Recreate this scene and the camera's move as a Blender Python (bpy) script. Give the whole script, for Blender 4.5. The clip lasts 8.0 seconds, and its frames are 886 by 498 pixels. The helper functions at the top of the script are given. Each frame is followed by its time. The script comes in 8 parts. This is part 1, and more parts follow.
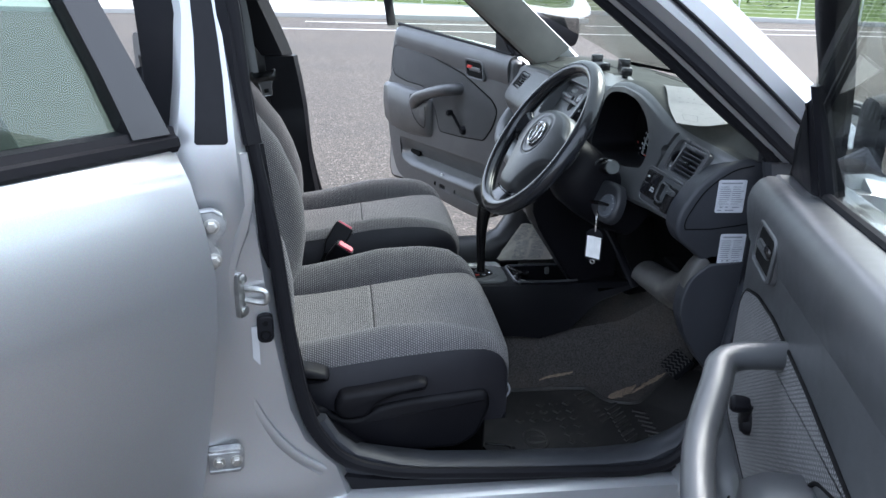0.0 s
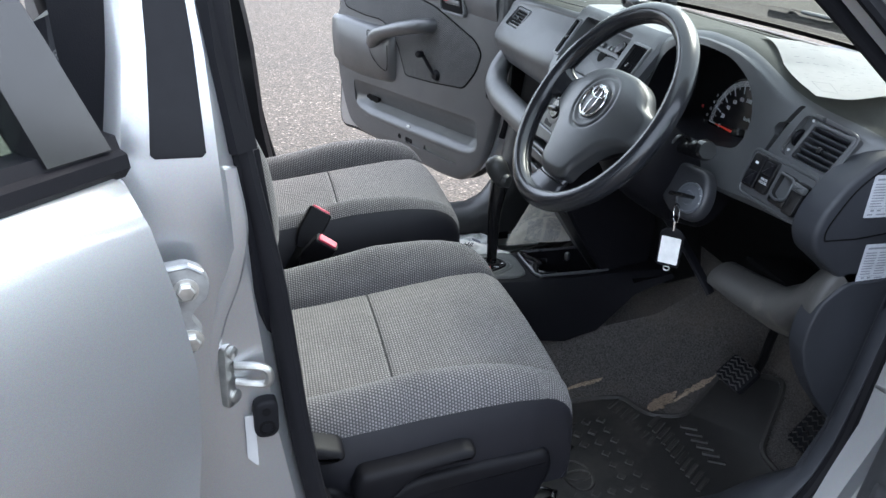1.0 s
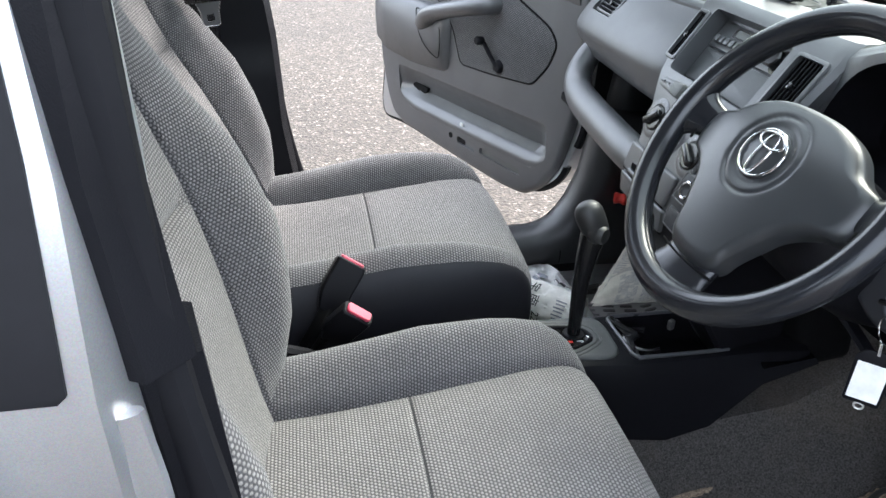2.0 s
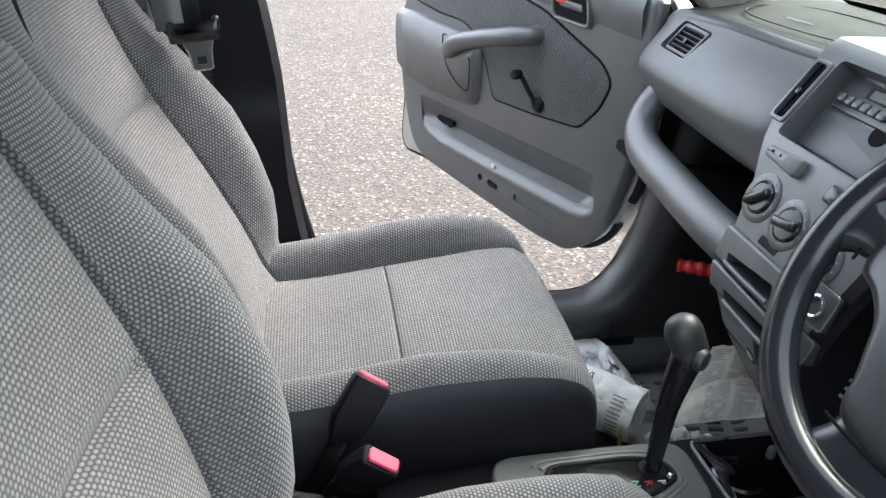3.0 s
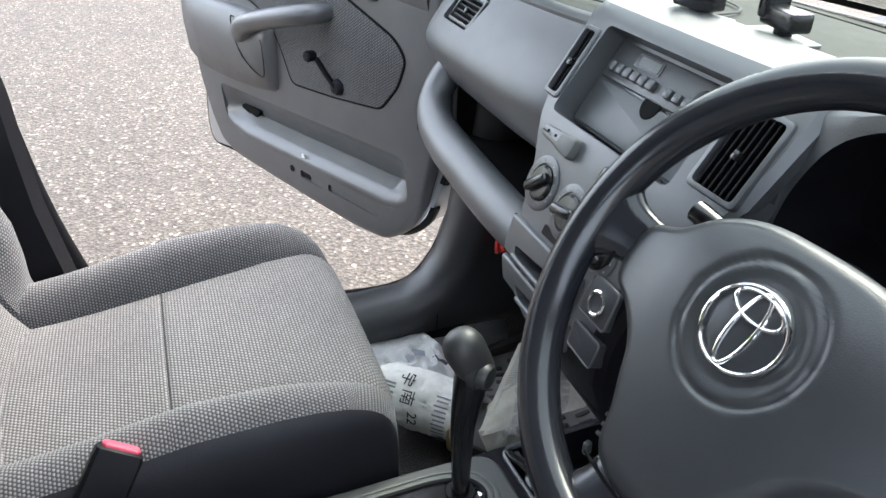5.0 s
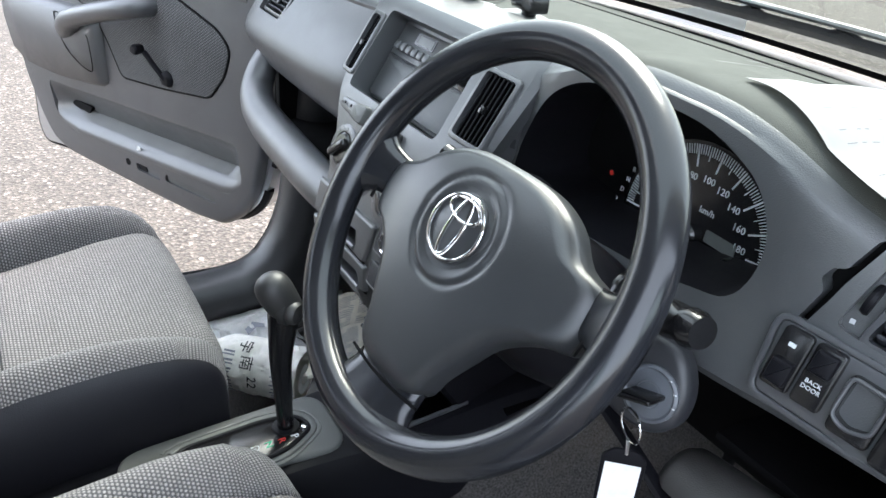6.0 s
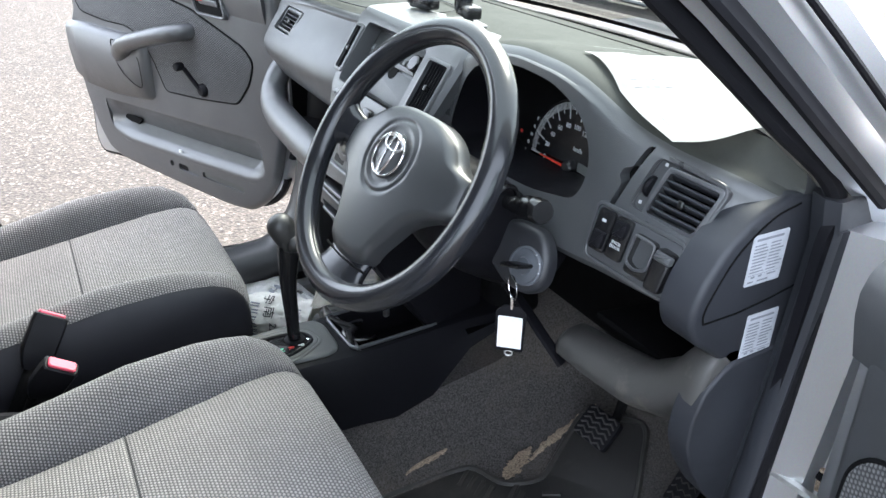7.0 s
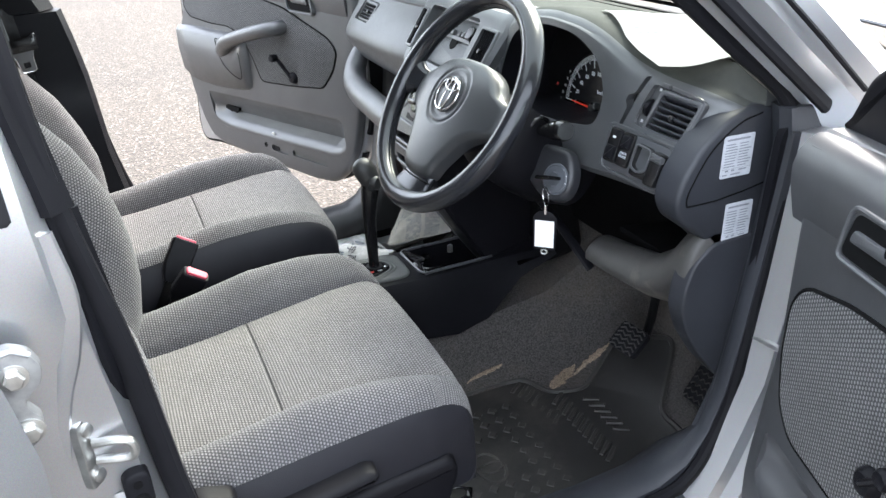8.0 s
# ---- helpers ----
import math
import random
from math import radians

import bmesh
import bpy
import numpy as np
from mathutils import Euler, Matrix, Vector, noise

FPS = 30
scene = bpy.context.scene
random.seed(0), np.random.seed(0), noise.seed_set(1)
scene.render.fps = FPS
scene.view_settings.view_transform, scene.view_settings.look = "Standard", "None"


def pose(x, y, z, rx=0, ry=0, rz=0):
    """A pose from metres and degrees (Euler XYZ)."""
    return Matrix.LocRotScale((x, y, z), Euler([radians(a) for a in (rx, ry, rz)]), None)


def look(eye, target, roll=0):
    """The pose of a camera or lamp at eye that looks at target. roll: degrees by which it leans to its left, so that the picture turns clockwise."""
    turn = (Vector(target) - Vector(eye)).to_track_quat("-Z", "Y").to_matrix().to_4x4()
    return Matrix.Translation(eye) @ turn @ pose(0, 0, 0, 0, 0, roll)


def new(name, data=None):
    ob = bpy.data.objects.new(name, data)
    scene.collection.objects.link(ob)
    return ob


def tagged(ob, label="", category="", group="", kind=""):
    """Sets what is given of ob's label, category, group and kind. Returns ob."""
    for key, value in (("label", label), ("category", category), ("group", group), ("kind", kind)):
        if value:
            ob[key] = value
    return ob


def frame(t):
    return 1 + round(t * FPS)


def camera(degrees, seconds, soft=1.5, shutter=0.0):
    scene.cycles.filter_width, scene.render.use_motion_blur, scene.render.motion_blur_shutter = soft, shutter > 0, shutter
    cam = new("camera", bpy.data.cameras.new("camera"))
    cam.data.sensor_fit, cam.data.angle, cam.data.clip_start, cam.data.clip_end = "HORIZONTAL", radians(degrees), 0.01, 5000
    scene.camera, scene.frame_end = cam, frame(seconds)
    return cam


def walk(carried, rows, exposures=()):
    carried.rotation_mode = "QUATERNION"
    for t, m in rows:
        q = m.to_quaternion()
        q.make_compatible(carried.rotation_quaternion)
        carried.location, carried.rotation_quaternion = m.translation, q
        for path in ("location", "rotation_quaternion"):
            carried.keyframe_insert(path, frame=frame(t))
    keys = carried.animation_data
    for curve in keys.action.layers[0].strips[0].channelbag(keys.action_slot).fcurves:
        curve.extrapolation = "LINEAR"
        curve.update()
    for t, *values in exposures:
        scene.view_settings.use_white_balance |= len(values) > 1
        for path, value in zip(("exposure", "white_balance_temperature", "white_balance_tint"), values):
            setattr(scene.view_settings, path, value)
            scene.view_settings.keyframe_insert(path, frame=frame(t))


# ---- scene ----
cam = camera(60.6, 8.0)
PATH = [
    (0, (-0.022, -1.912, 1.318), (0.232, -0.049, 0.635), 1.7),
    (0.5, (-0.13, -1.661, 1.32), (0.227, 0.153, 0.556), 2.3),
    (1, (-0.152, -1.446, 1.299), (0.309, 0.302, 0.444), 2.9),
    (1.5, (-0.096, -1.201, 1.289), (0.32, 0.528, 0.375), 2.7),
    (2, (-0.1, -1.001, 1.274), (0.258, 0.726, 0.332), 3.4),
    (2.2, (-0.102, -0.922, 1.267), (0.242, 0.817, 0.342), 3.4),
    (3.3, (-0.083, -0.63, 1.273), (0.241, 1.102, 0.327), 3.8),
    (3.5, (-0.061, -0.597, 1.266), (0.231, 1.135, 0.308), 3.3),
    (4, (-0.007, -0.554, 1.255), (0.298, 1.163, 0.275), 2.3),
    (4.5, (0.048, -0.559, 1.257), (0.497, 1.12, 0.267), 2.1),
    (4.7, (0.061, -0.57, 1.26), (0.591, 1.083, 0.267), 2.1),
    (5.8, (0.105, -0.701, 1.292), (0.984, 0.805, 0.313), 3.1),
    (6, (0.091, -0.758, 1.28), (1.032, 0.717, 0.311), 4.1),
    (6.5, (0.06, -0.935, 1.292), (1.021, 0.536, 0.336), 4.3),
    (7, (0.019, -1.113, 1.326), (0.89, 0.436, 0.408), 1.2),
    (7.5, (-0.046, -1.253, 1.316), (0.772, 0.339, 0.424), -0.7),
    (8, (-0.1, -1.407, 1.314), (0.611, 0.239, 0.428), -1.9),
]
walk(cam, [(t, look(eye, target, roll)) for t, eye, target, roll in PATH],
     [(0.0, 2.05, 5900, 10), (0.7, 2.3, 6050, 10), (1.5, 2.7, 6300, 10), (2.2, 2.8, 6350, 10), (4.0, 2.8, 6450, 10), (6.0, 3.0, 6350, 10), (7.0, 3.06, 6350, 10), (8.0, 3.06, 6550, 10)])

# ---- world and light ----
SUN_EL, SUN_AZ = 48.0, 55.0
world = bpy.data.worlds.new("sky")
scene.world = world
world.use_nodes = True
wn, wl = world.node_tree.nodes, world.node_tree.links
sky = wn.new("ShaderNodeTexSky")
sky.sky_type = "NISHITA"
sky.sun_disc = False
sky.sun_elevation, sky.sun_rotation = radians(SUN_EL), radians(SUN_AZ)
sky.air_density, sky.dust_density, sky.ozone_density = 1.0, 3.5, 1.0
# thin bright cloud: the clear sky behind, an even white veil over it
veil = wn.new("ShaderNodeMix")
veil.data_type, veil.blend_type = "RGBA", "MIX"
veil.inputs[0].default_value = 0.55
wl.new(sky.outputs[0], veil.inputs[6])
veil.inputs[7].default_value = (7.0, 7.4, 8.0, 1)
wl.new(veil.outputs[2], wn["Background"].inputs[0])
wn["Background"].inputs[1].default_value = 0.125
sun = new("sun", bpy.data.lights.new("sun", "SUN"))
sun.data.energy, sun.data.angle, sun.data.color = 1.7, radians(36), (1.0, 0.95, 0.88)
_a, _e = radians(SUN_AZ), radians(SUN_EL)
sun.matrix_world = look((0, 0, 0), (-math.sin(_a) * math.cos(_e), -math.cos(_a) * math.cos(_e), -math.sin(_e)))


# ---- materials ----
def nodes_of(name):
    m = bpy.data.materials.new(name)
    m.use_nodes = True
    t = m.node_tree
    return m, t.nodes, t.links, t.nodes["Principled BSDF"]


def ramp(n, l, src, stops):
    r = n.new("ShaderNodeValToRGB")
    while len(r.color_ramp.elements) < len(stops):
        r.color_ramp.elements.new(0.5)
    for el, (p, c) in zip(r.color_ramp.elements, stops):
        el.position, el.color = p, (*c, 1)
    l.new(src, r.inputs[0])
    return r.outputs[0]


def noise_tex(n, l, scale, detail=4.0, vec=None, rough=0.55):
    t = n.new("ShaderNodeTexNoise")
    t.inputs["Scale"].default_value, t.inputs["Detail"].default_value, t.inputs["Roughness"].default_value = scale, detail, rough
    if vec is not None:
        l.new(vec, t.inputs["Vector"])
    return t


def bump(n, l, height, strength, distance, base=None):
    b = n.new("ShaderNodeBump")
    b.inputs["Strength"].default_value, b.inputs["Distance"].default_value = strength, distance
    l.new(height, b.inputs["Height"])
    if base is not None:
        l.new(base, b.inputs["Normal"])
    return b.outputs[0]


def mix_rgb(n, l, fac, a, b, kind="MIX"):
    m = n.new("ShaderNodeMix")
    m.data_type, m.blend_type = "RGBA", kind
    for sock, v in ((m.inputs[0], fac), (m.inputs[6], a), (m.inputs[7], b)):
        if isinstance(v, (int, float)):
            sock.default_value = v
        elif isinstance(v, tuple):
            sock.default_value = (*v, 1)
        else:
            l.new(v, sock)
    return m.outputs[2]


def grey(v, warm=0.0):
    return (v * (1 + warm), v, v * (1 - warm))


def moulded(name, colour, rough=0.5, grain=900.0, depth=0.25, dust=0.0, spec=0.5):
    """Moulded plastic: leather grain, faint smears, a little dust."""
    m, n, l, b = nodes_of(name)
    co = n.new("ShaderNodeTexCoord").outputs["Object"]
    big = noise_tex(n, l, 9.0, 5.0, co)
    col = ramp(n, l, big.outputs["Fac"], [(0.3, tuple(c * 0.86 for c in colour)), (0.72, tuple(c * 1.14 for c in colour))])
    if dust:
        d = noise_tex(n, l, 3.1, 7.0, co, 0.7)
        f = ramp(n, l, d.outputs["Fac"], [(0.52, (0, 0, 0)), (0.78, (dust, dust, dust))])
        col = mix_rgb(n, l, f, col, (0.30, 0.27, 0.23))
    l.new(col, b.inputs["Base Color"])
    fine = noise_tex(n, l, 40.0, 3.0, co)
    l.new(ramp(n, l, fine.outputs["Fac"], [(0.2, grey(rough - 0.04)), (0.8, grey(rough + 0.05))]), b.inputs["Roughness"])
    b.inputs["Specular IOR Level"].default_value = spec
    if grain:
        v = n.new("ShaderNodeTexVoronoi")
        v.inputs["Scale"].default_value = grain
        l.new(co, v.inputs["Vector"])
        l.new(bump(n, l, v.outputs["Distance"], depth, 0.0006), b.inputs["Normal"])
    return m


def plain(name, colour, rough=0.4, metal=0.0, spec=0.5, var=0.1):
    m, n, l, b = nodes_of(name)
    co = n.new("ShaderNodeTexCoord").outputs["Object"]
    t = noise_tex(n, l, 60.0, 4.0, co)
    l.new(ramp(n, l, t.outputs["Fac"], [(0.3, tuple(c * (1 - var) for c in colour)), (0.7, tuple(min(1, c * (1 + var)) for c in colour))]), b.inputs["Base Color"])
    b.inputs["Roughness"].default_value, b.inputs["Metallic"].default_value = rough, metal
    b.inputs["Specular IOR Level"].default_value = spec
    return m


def paint(name, colour):
    """Silver metallic paint under clear lacquer, with flakes, dust and fine scratches."""
    m, n, l, b = nodes_of(name)
    co = n.new("ShaderNodeTexCoord").outputs["Object"]
    flake = n.new("ShaderNodeTexVoronoi")
    flake.inputs["Scale"].default_value = 1600
    l.new(co, flake.inputs["Vector"])
    dirt = noise_tex(n, l, 5.0, 8.0, co, 0.65)
    col = mix_rgb(n, l, 0.10, colour, flake.outputs["Color"], "OVERLAY")
    f = ramp(n, l, dirt.outputs["Fac"], [(0.5, (0, 0, 0)), (0.8, (0.22, 0.22, 0.22))])
    col = mix_rgb(n, l, f, col, (0.42, 0.40, 0.37))
    l.new(col, b.inputs["Base Color"])
    b.inputs["Metallic"].default_value, b.inputs["Roughness"].default_value = 0.80, 0.34
    b.inputs["Coat Weight"].default_value, b.inputs["Coat Roughness"].default_value = 1.0, 0.03
    return m


def cloth(name, light, dark, pitch, fill, row=0.8):
    """Woven seat cloth: staggered rows of raised round stitches on a dark ground, laid out in metres by the UV map."""
    m, n, l, b = nodes_of(name)
    uv = n.new("ShaderNodeUVMap")
    uv.uv_map = "UVMap"
    sep = n.new("ShaderNodeSeparateXYZ")
    l.new(uv.outputs[0], sep.inputs[0])

    def op(kind, a, c=None):
        q = n.new("ShaderNodeMath")
        q.operation = kind
        for sock, v in zip(q.inputs, (a, c)):
            if isinstance(v, (int, float)):
                sock.default_value = v
            elif v is not None:
                l.new(v, sock)
        return q.outputs[0]

    a = op("DIVIDE", sep.outputs[0], pitch)
    col = op("FLOOR", a)
    fa = op("SUBTRACT", op("FRACT", a), 0.5)
    c = op("ADD", op("DIVIDE", sep.outputs[1], pitch * row), op("MULTIPLY", col, 0.5))
    fc = op("SUBTRACT", op("FRACT", c), 0.5)
    dist = op("SQRT", op("ADD", op("MULTIPLY", fa, fa), op("MULTIPLY", fc, fc)))
    dot = n.new("ShaderNodeMapRange")
    dot.interpolation_type = "SMOOTHSTEP"
    l.new(dist, dot.inputs["Value"])
    dot.inputs["From Min"].default_value, dot.inputs["From Max"].default_value = fill + 0.16, fill - 0.20
    ids = n.new("ShaderNodeCombineXYZ")
    l.new(col, ids.inputs[0])
    l.new(op("FLOOR", c), ids.inputs[1])
    wn_ = n.new("ShaderNodeTexWhiteNoise")
    l.new(ids.outputs[0], wn_.inputs["Vector"])
    thread = ramp(n, l, wn_.outputs["Value"], [(0.0, tuple(v * 0.86 for v in light)), (1.0, tuple(v * 1.12 for v in light))])
    woven = mix_rgb(n, l, dot.outputs[0], dark, thread)
    co = n.new("ShaderNodeTexCoord").outputs["Object"]
    soil = noise_tex(n, l, 6.0, 6.0, co, 0.6)
    f = ramp(n, l, soil.outputs["Fac"], [(0.32, (0.80, 0.79, 0.78)), (0.68, (1.0, 0.99, 0.97))])
    l.new(mix_rgb(n, l, 1.0, woven, f, "MULTIPLY"), b.inputs["Base Color"])
    b.inputs["Roughness"].default_value = 0.85
    b.inputs["Specular IOR Level"].default_value = 0.25
    b.inputs["Sheen Weight"].default_value, b.inputs["Sheen Roughness"].default_value = 0.15, 0.5
    fuzz = noise_tex(n, l, 1500.0, 2.0, co)
    first = bump(n, l, dot.outputs[0], 0.8, 0.0012)
    l.new(bump(n, l, fuzz.outputs["Fac"], 0.15, 0.0006, first), b.inputs["Normal"])
    return m


def carpet_mat(name, colour, stain):
    m, n, l, b = nodes_of(name)
    co = n.new("ShaderNodeTexCoord").outputs["Object"]
    pile = noise_tex(n, l, 300.0, 4.0, co, 0.75)
    col = ramp(n, l, pile.outputs["Fac"], [(0.34, tuple(c * 0.42 for c in colour)), (0.66, tuple(c * 1.75 for c in colour))])
    big = noise_tex(n, l, 4.0, 6.0, co, 0.65)
    f = ramp(n, l, big.outputs["Fac"], [(0.46, (0, 0, 0)), (0.72, (0.45, 0.45, 0.45))])
    l.new(mix_rgb(n, l, f, col, stain), b.inputs["Base Color"])
    b.inputs["Roughness"].default_value = 0.95
    b.inputs["Specular IOR Level"].default_value = 0.1
    l.new(bump(n, l, pile.outputs["Fac"], 0.8, 0.003), b.inputs["Normal"])
    return m


def glass(name, tint=(0.90, 0.96, 0.92), rough=0.0):
    m, n, l, b = nodes_of(name)
    b.inputs["Base Color"].default_value = (*tint, 1)
    b.inputs["Transmission Weight"].default_value = 1.0
    b.inputs["Roughness"].default_value, b.inputs["IOR"].default_value = rough, 1.02
    g = n.new("ShaderNodeBsdfGlossy")
    g.inputs["Roughness"].default_value = 0.02
    t = n.new("ShaderNodeBsdfTransparent")
    t.inputs[0].default_value = (*tint, 1)
    lw = n.new("ShaderNodeLayerWeight")
    lw.inputs["Blend"].default_value = 0.5
    steep = n.new("ShaderNodeMath")
    steep.operation = "POWER"
    l.new(lw.outputs["Facing"], steep.inputs[0])
    steep.inputs[1].default_value = 5.0
    fr = n.new("ShaderNodeMath")
    fr.operation = "MULTIPLY_ADD"
    l.new(steep.outputs[0], fr.inputs[0])
    fr.inputs[1].default_value, fr.inputs[2].default_value = 0.85, 0.04
    ms = n.new("ShaderNodeMixShader")
    l.new(fr.outputs[0], ms.inputs[0])
    l.new(t.outputs[0], ms.inputs[1])
    l.new(g.outputs[0], ms.inputs[2])
    l.new(ms.outputs[0], n["Material Output"].inputs[0])
    return m


def tarmac(name):
    """Old parking-lot asphalt: pale worn stones of mixed size in a warm grey-brown binder."""
    m, n, l, b = nodes_of(name)
    co = n.new("ShaderNodeTexCoord").outputs["Object"]

    def stones(scale):
        v = n.new("ShaderNodeTexVoronoi")
        v.inputs["Scale"].default_value = scale
        l.new(co, v.inputs["Vector"])
        return v

    v, v2, v3 = stones(80), stones(190), stones(38)
    stone = ramp(n, l, v.outputs["Color"], [(0.0, (0.046, 0.0405, 0.0360)), (0.40, (0.062, 0.0550, 0.0490)), (0.78, (0.086, 0.0770, 0.0690)), (0.93, (0.24, 0.22, 0.195))])
    fine = ramp(n, l, v2.outputs["Color"], [(0.0, grey(0.60)), (0.8, grey(1.18)), (0.97, grey(1.9))])
    col = mix_rgb(n, l, 1.0, stone, fine, "MULTIPLY")
    patch = ramp(n, l, v3.outputs["Color"], [(0.0, (0.86, 0.84, 0.83)), (1.0, (1.14, 1.10, 1.05))])
    col = mix_rgb(n, l, 1.0, col, patch, "MULTIPLY")
    gap = ramp(n, l, v.outputs["Distance"], [(0.40, (1, 1, 1)), (0.90, grey(0.50))])
    col = mix_rgb(n, l, 1.0, col, gap, "MULTIPLY")
    big = noise_tex(n, l, 0.45, 7.0, co, 0.6)
    wear = ramp(n, l, big.outputs["Fac"], [(0.3, (0.84, 0.83, 0.84)), (0.7, (1.12, 1.08, 1.03))])
    l.new(mix_rgb(n, l, 1.0, col, wear, "MULTIPLY"), b.inputs["Base Color"])
    b.inputs["Roughness"].default_value = 0.85
    b.inputs["Specular IOR Level"].default_value = 0.35
    l.new(bump(n, l, v.outputs["Distance"], 0.8, 0.006), b.inputs["Normal"])
    return m


def leafy(name):
    m, n, l, b = nodes_of(name)
    info = n.new("ShaderNodeNewGeometry")
    l.new(ramp(n, l, info.outputs["Random Per Island"], [(0.0, (0.035, 0.07, 0.018)), (0.6, (0.08, 0.13, 0.03)), (1.0, (0.16, 0.19, 0.06))]), b.inputs["Base Color"])
    b.inputs["Roughness"].default_value = 0.7
    return m


SILVER = paint("silver_paint", (0.47, 0.48, 0.495))
DASH_DARK = moulded("dash_plastic", (0.054, 0.057, 0.061), 0.40, 800, 0.3, 0.08, 0.85)
END_DARK = moulded("dash_end_plastic", (0.026, 0.028, 0.034), 0.46, 900, 0.25, 0.05, 0.4)
DASH_GREY = moulded("grey_trim_plastic", (0.066, 0.069, 0.074), 0.38, 900, 0.2, 0.05, 0.9)
DASH_SMOOTH = moulded("smooth_grey_plastic", (0.058, 0.060, 0.065), 0.30, 0, 0, 0.03, 0.8)
DASH_TOP = moulded("dash_top_plastic", (0.088, 0.091, 0.088), 0.45, 900, 0.3, 0.15)
# copy of the dash plastic for its top: lit tone in colour, sky glare damped
DASH_SHELF = moulded("low_glare_dash_top", (0.062, 0.065, 0.060), 0.75, 900, 0.3, 0.12, 0.08)
KNEE = moulded("worn_lower_panel", (0.060, 0.058, 0.056), 0.5, 700, 0.35, 0.9)
DOOR_TRIM = moulded("door_trim_plastic", (0.055, 0.057, 0.061), 0.36, 900, 0.2, 0.06, 0.9)
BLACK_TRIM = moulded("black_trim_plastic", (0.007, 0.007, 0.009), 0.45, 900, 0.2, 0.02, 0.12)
BLACK_SMOOTH = moulded("smooth_black_plastic", (0.008, 0.008, 0.009), 0.2, 0, 0, 0, 0.6)
# near-black: shade of unlit hollows put into the colour; also joints and black parts
BLACK_HOLE = moulded("black_parts_and_hollow_shade", (0.003, 0.003, 0.0035), 0.8, 0, 0, 0, 0.15)
RUBBER = moulded("weather_rubber", (0.010, 0.010, 0.012), 0.5, 0, 0, 0.02, 0.1)
FILM = plain("matt_black_film", (0.008, 0.008, 0.010), 0.5, 0.0, 0.2)
LEATHER = moulded("worn_wheel_plastic", (0.012, 0.013, 0.016), 0.20, 0, 0, 0.02, 0.55)
HUB = moulded("wheel_hub_plastic", (0.025, 0.027, 0.0295), 0.32, 1000, 0.12, 0.04, 0.65)
INSERT = cloth("seat_insert_cloth", (0.256, 0.248, 0.246), (0.084, 0.081, 0.085), 0.0046, 0.37, 1.16)
BOLSTER = cloth("seat_bolster_cloth", (0.226, 0.222, 0.228), (0.063, 0.062, 0.069), 0.0045, 0.35, 1.16)
DOOR_CLOTH = cloth("door_insert_cloth", (0.15, 0.15, 0.153), (0.032, 0.032, 0.035), 0.0048, 0.34, 1.25)
VINYL = moulded("seat_side_vinyl", (0.013, 0.013, 0.017), 0.5, 600, 0.3, 0.0, 0.3)
STITCH = plain("dark_seam", (0.05, 0.05, 0.052), 0.9)
CARPET = carpet_mat("floor_carpet", (0.076, 0.071, 0.068), (0.15, 0.122, 0.094))
MUD = carpet_mat("dried_mud", (0.30, 0.235, 0.175), (0.20, 0.155, 0.12))
MAT = moulded("rubber_mat", (0.027, 0.026, 0.025), 0.38, 500, 0.2, 0.22)
MAT_WORN = moulded("worn_rubber_relief", (0.042, 0.040, 0.037), 0.50, 0, 0, 0.25)
SILL_TRIM = moulded("sill_lining_plastic", (0.030, 0.031, 0.033), 0.36, 700, 0.2, 0.04)
# lit copy of the mat rubber: light from the open door put into the grey
MAT_GREY = moulded("dusty_lit_mat", (0.16, 0.157, 0.150), 0.5, 500, 0.2, 0.3)
GRIP = moulded("dusty_grip_plastic", (0.020, 0.021, 0.022), 0.42, 700, 0.15, 0.06, 0.5)
HEADLINER = moulded("headliner", (0.50, 0.49, 0.46), 0.9, 500, 0.3)
PILLAR_TRIM = moulded("pillar_trim", (0.20, 0.19, 0.17), 0.6, 800, 0.2)
CHROME = plain("chrome", (0.75, 0.75, 0.76), 0.12, 1.0)
HINGE_PAINT = plain("worn_hinge_paint", (0.36, 0.37, 0.375), 0.38, 0.7, 0.5, 0.25)
STEEL = plain("zinc_steel", (0.52, 0.52, 0.50), 0.33, 0.9, 0.5, 0.2)
PAPER = plain("white_paper", (0.45, 0.45, 0.45), 0.7, 0, 0.2, 0.03)
CARD = plain("white_card", (0.84, 0.84, 0.83), 0.6)
STICKER = plain("grey_sticker", (0.48, 0.50, 0.54), 0.45)
SHEET_INK = plain("thin_grey_print", (0.24, 0.245, 0.26), 0.8)
INK = plain("grey_print", (0.22, 0.23, 0.26), 0.7)
PALE_INK = plain("pale_print", (0.55, 0.56, 0.58), 0.8)
FAINT_INK = plain("faint_print", (0.30, 0.305, 0.32), 0.8)
WHITE_MARK = plain("white_marking", (0.62, 0.64, 0.66), 0.6)
RED = plain("red_plastic", (0.62, 0.035, 0.025), 0.4)
PINK = plain("faded_red_button", (0.60, 0.065, 0.115), 0.45)
ORANGE = plain("red_needle", (0.75, 0.05, 0.02), 0.5)
GREEN = plain("green_mark", (0.05, 0.45, 0.25), 0.5)
GLASS = glass("window_glass", (0.88, 0.92, 0.89))
WINDSCREEN = glass("windscreen_glass", (0.60, 0.645, 0.605))
TINTED = glass("tinted_glass", (0.60, 0.70, 0.65))
IGN_DARK = moulded("ignition_plastic", (0.022, 0.023, 0.027), 0.42, 0, 0, 0.02)
LOCK_RING = plain("lock_ring_plastic", (0.085, 0.092, 0.105), 0.35)
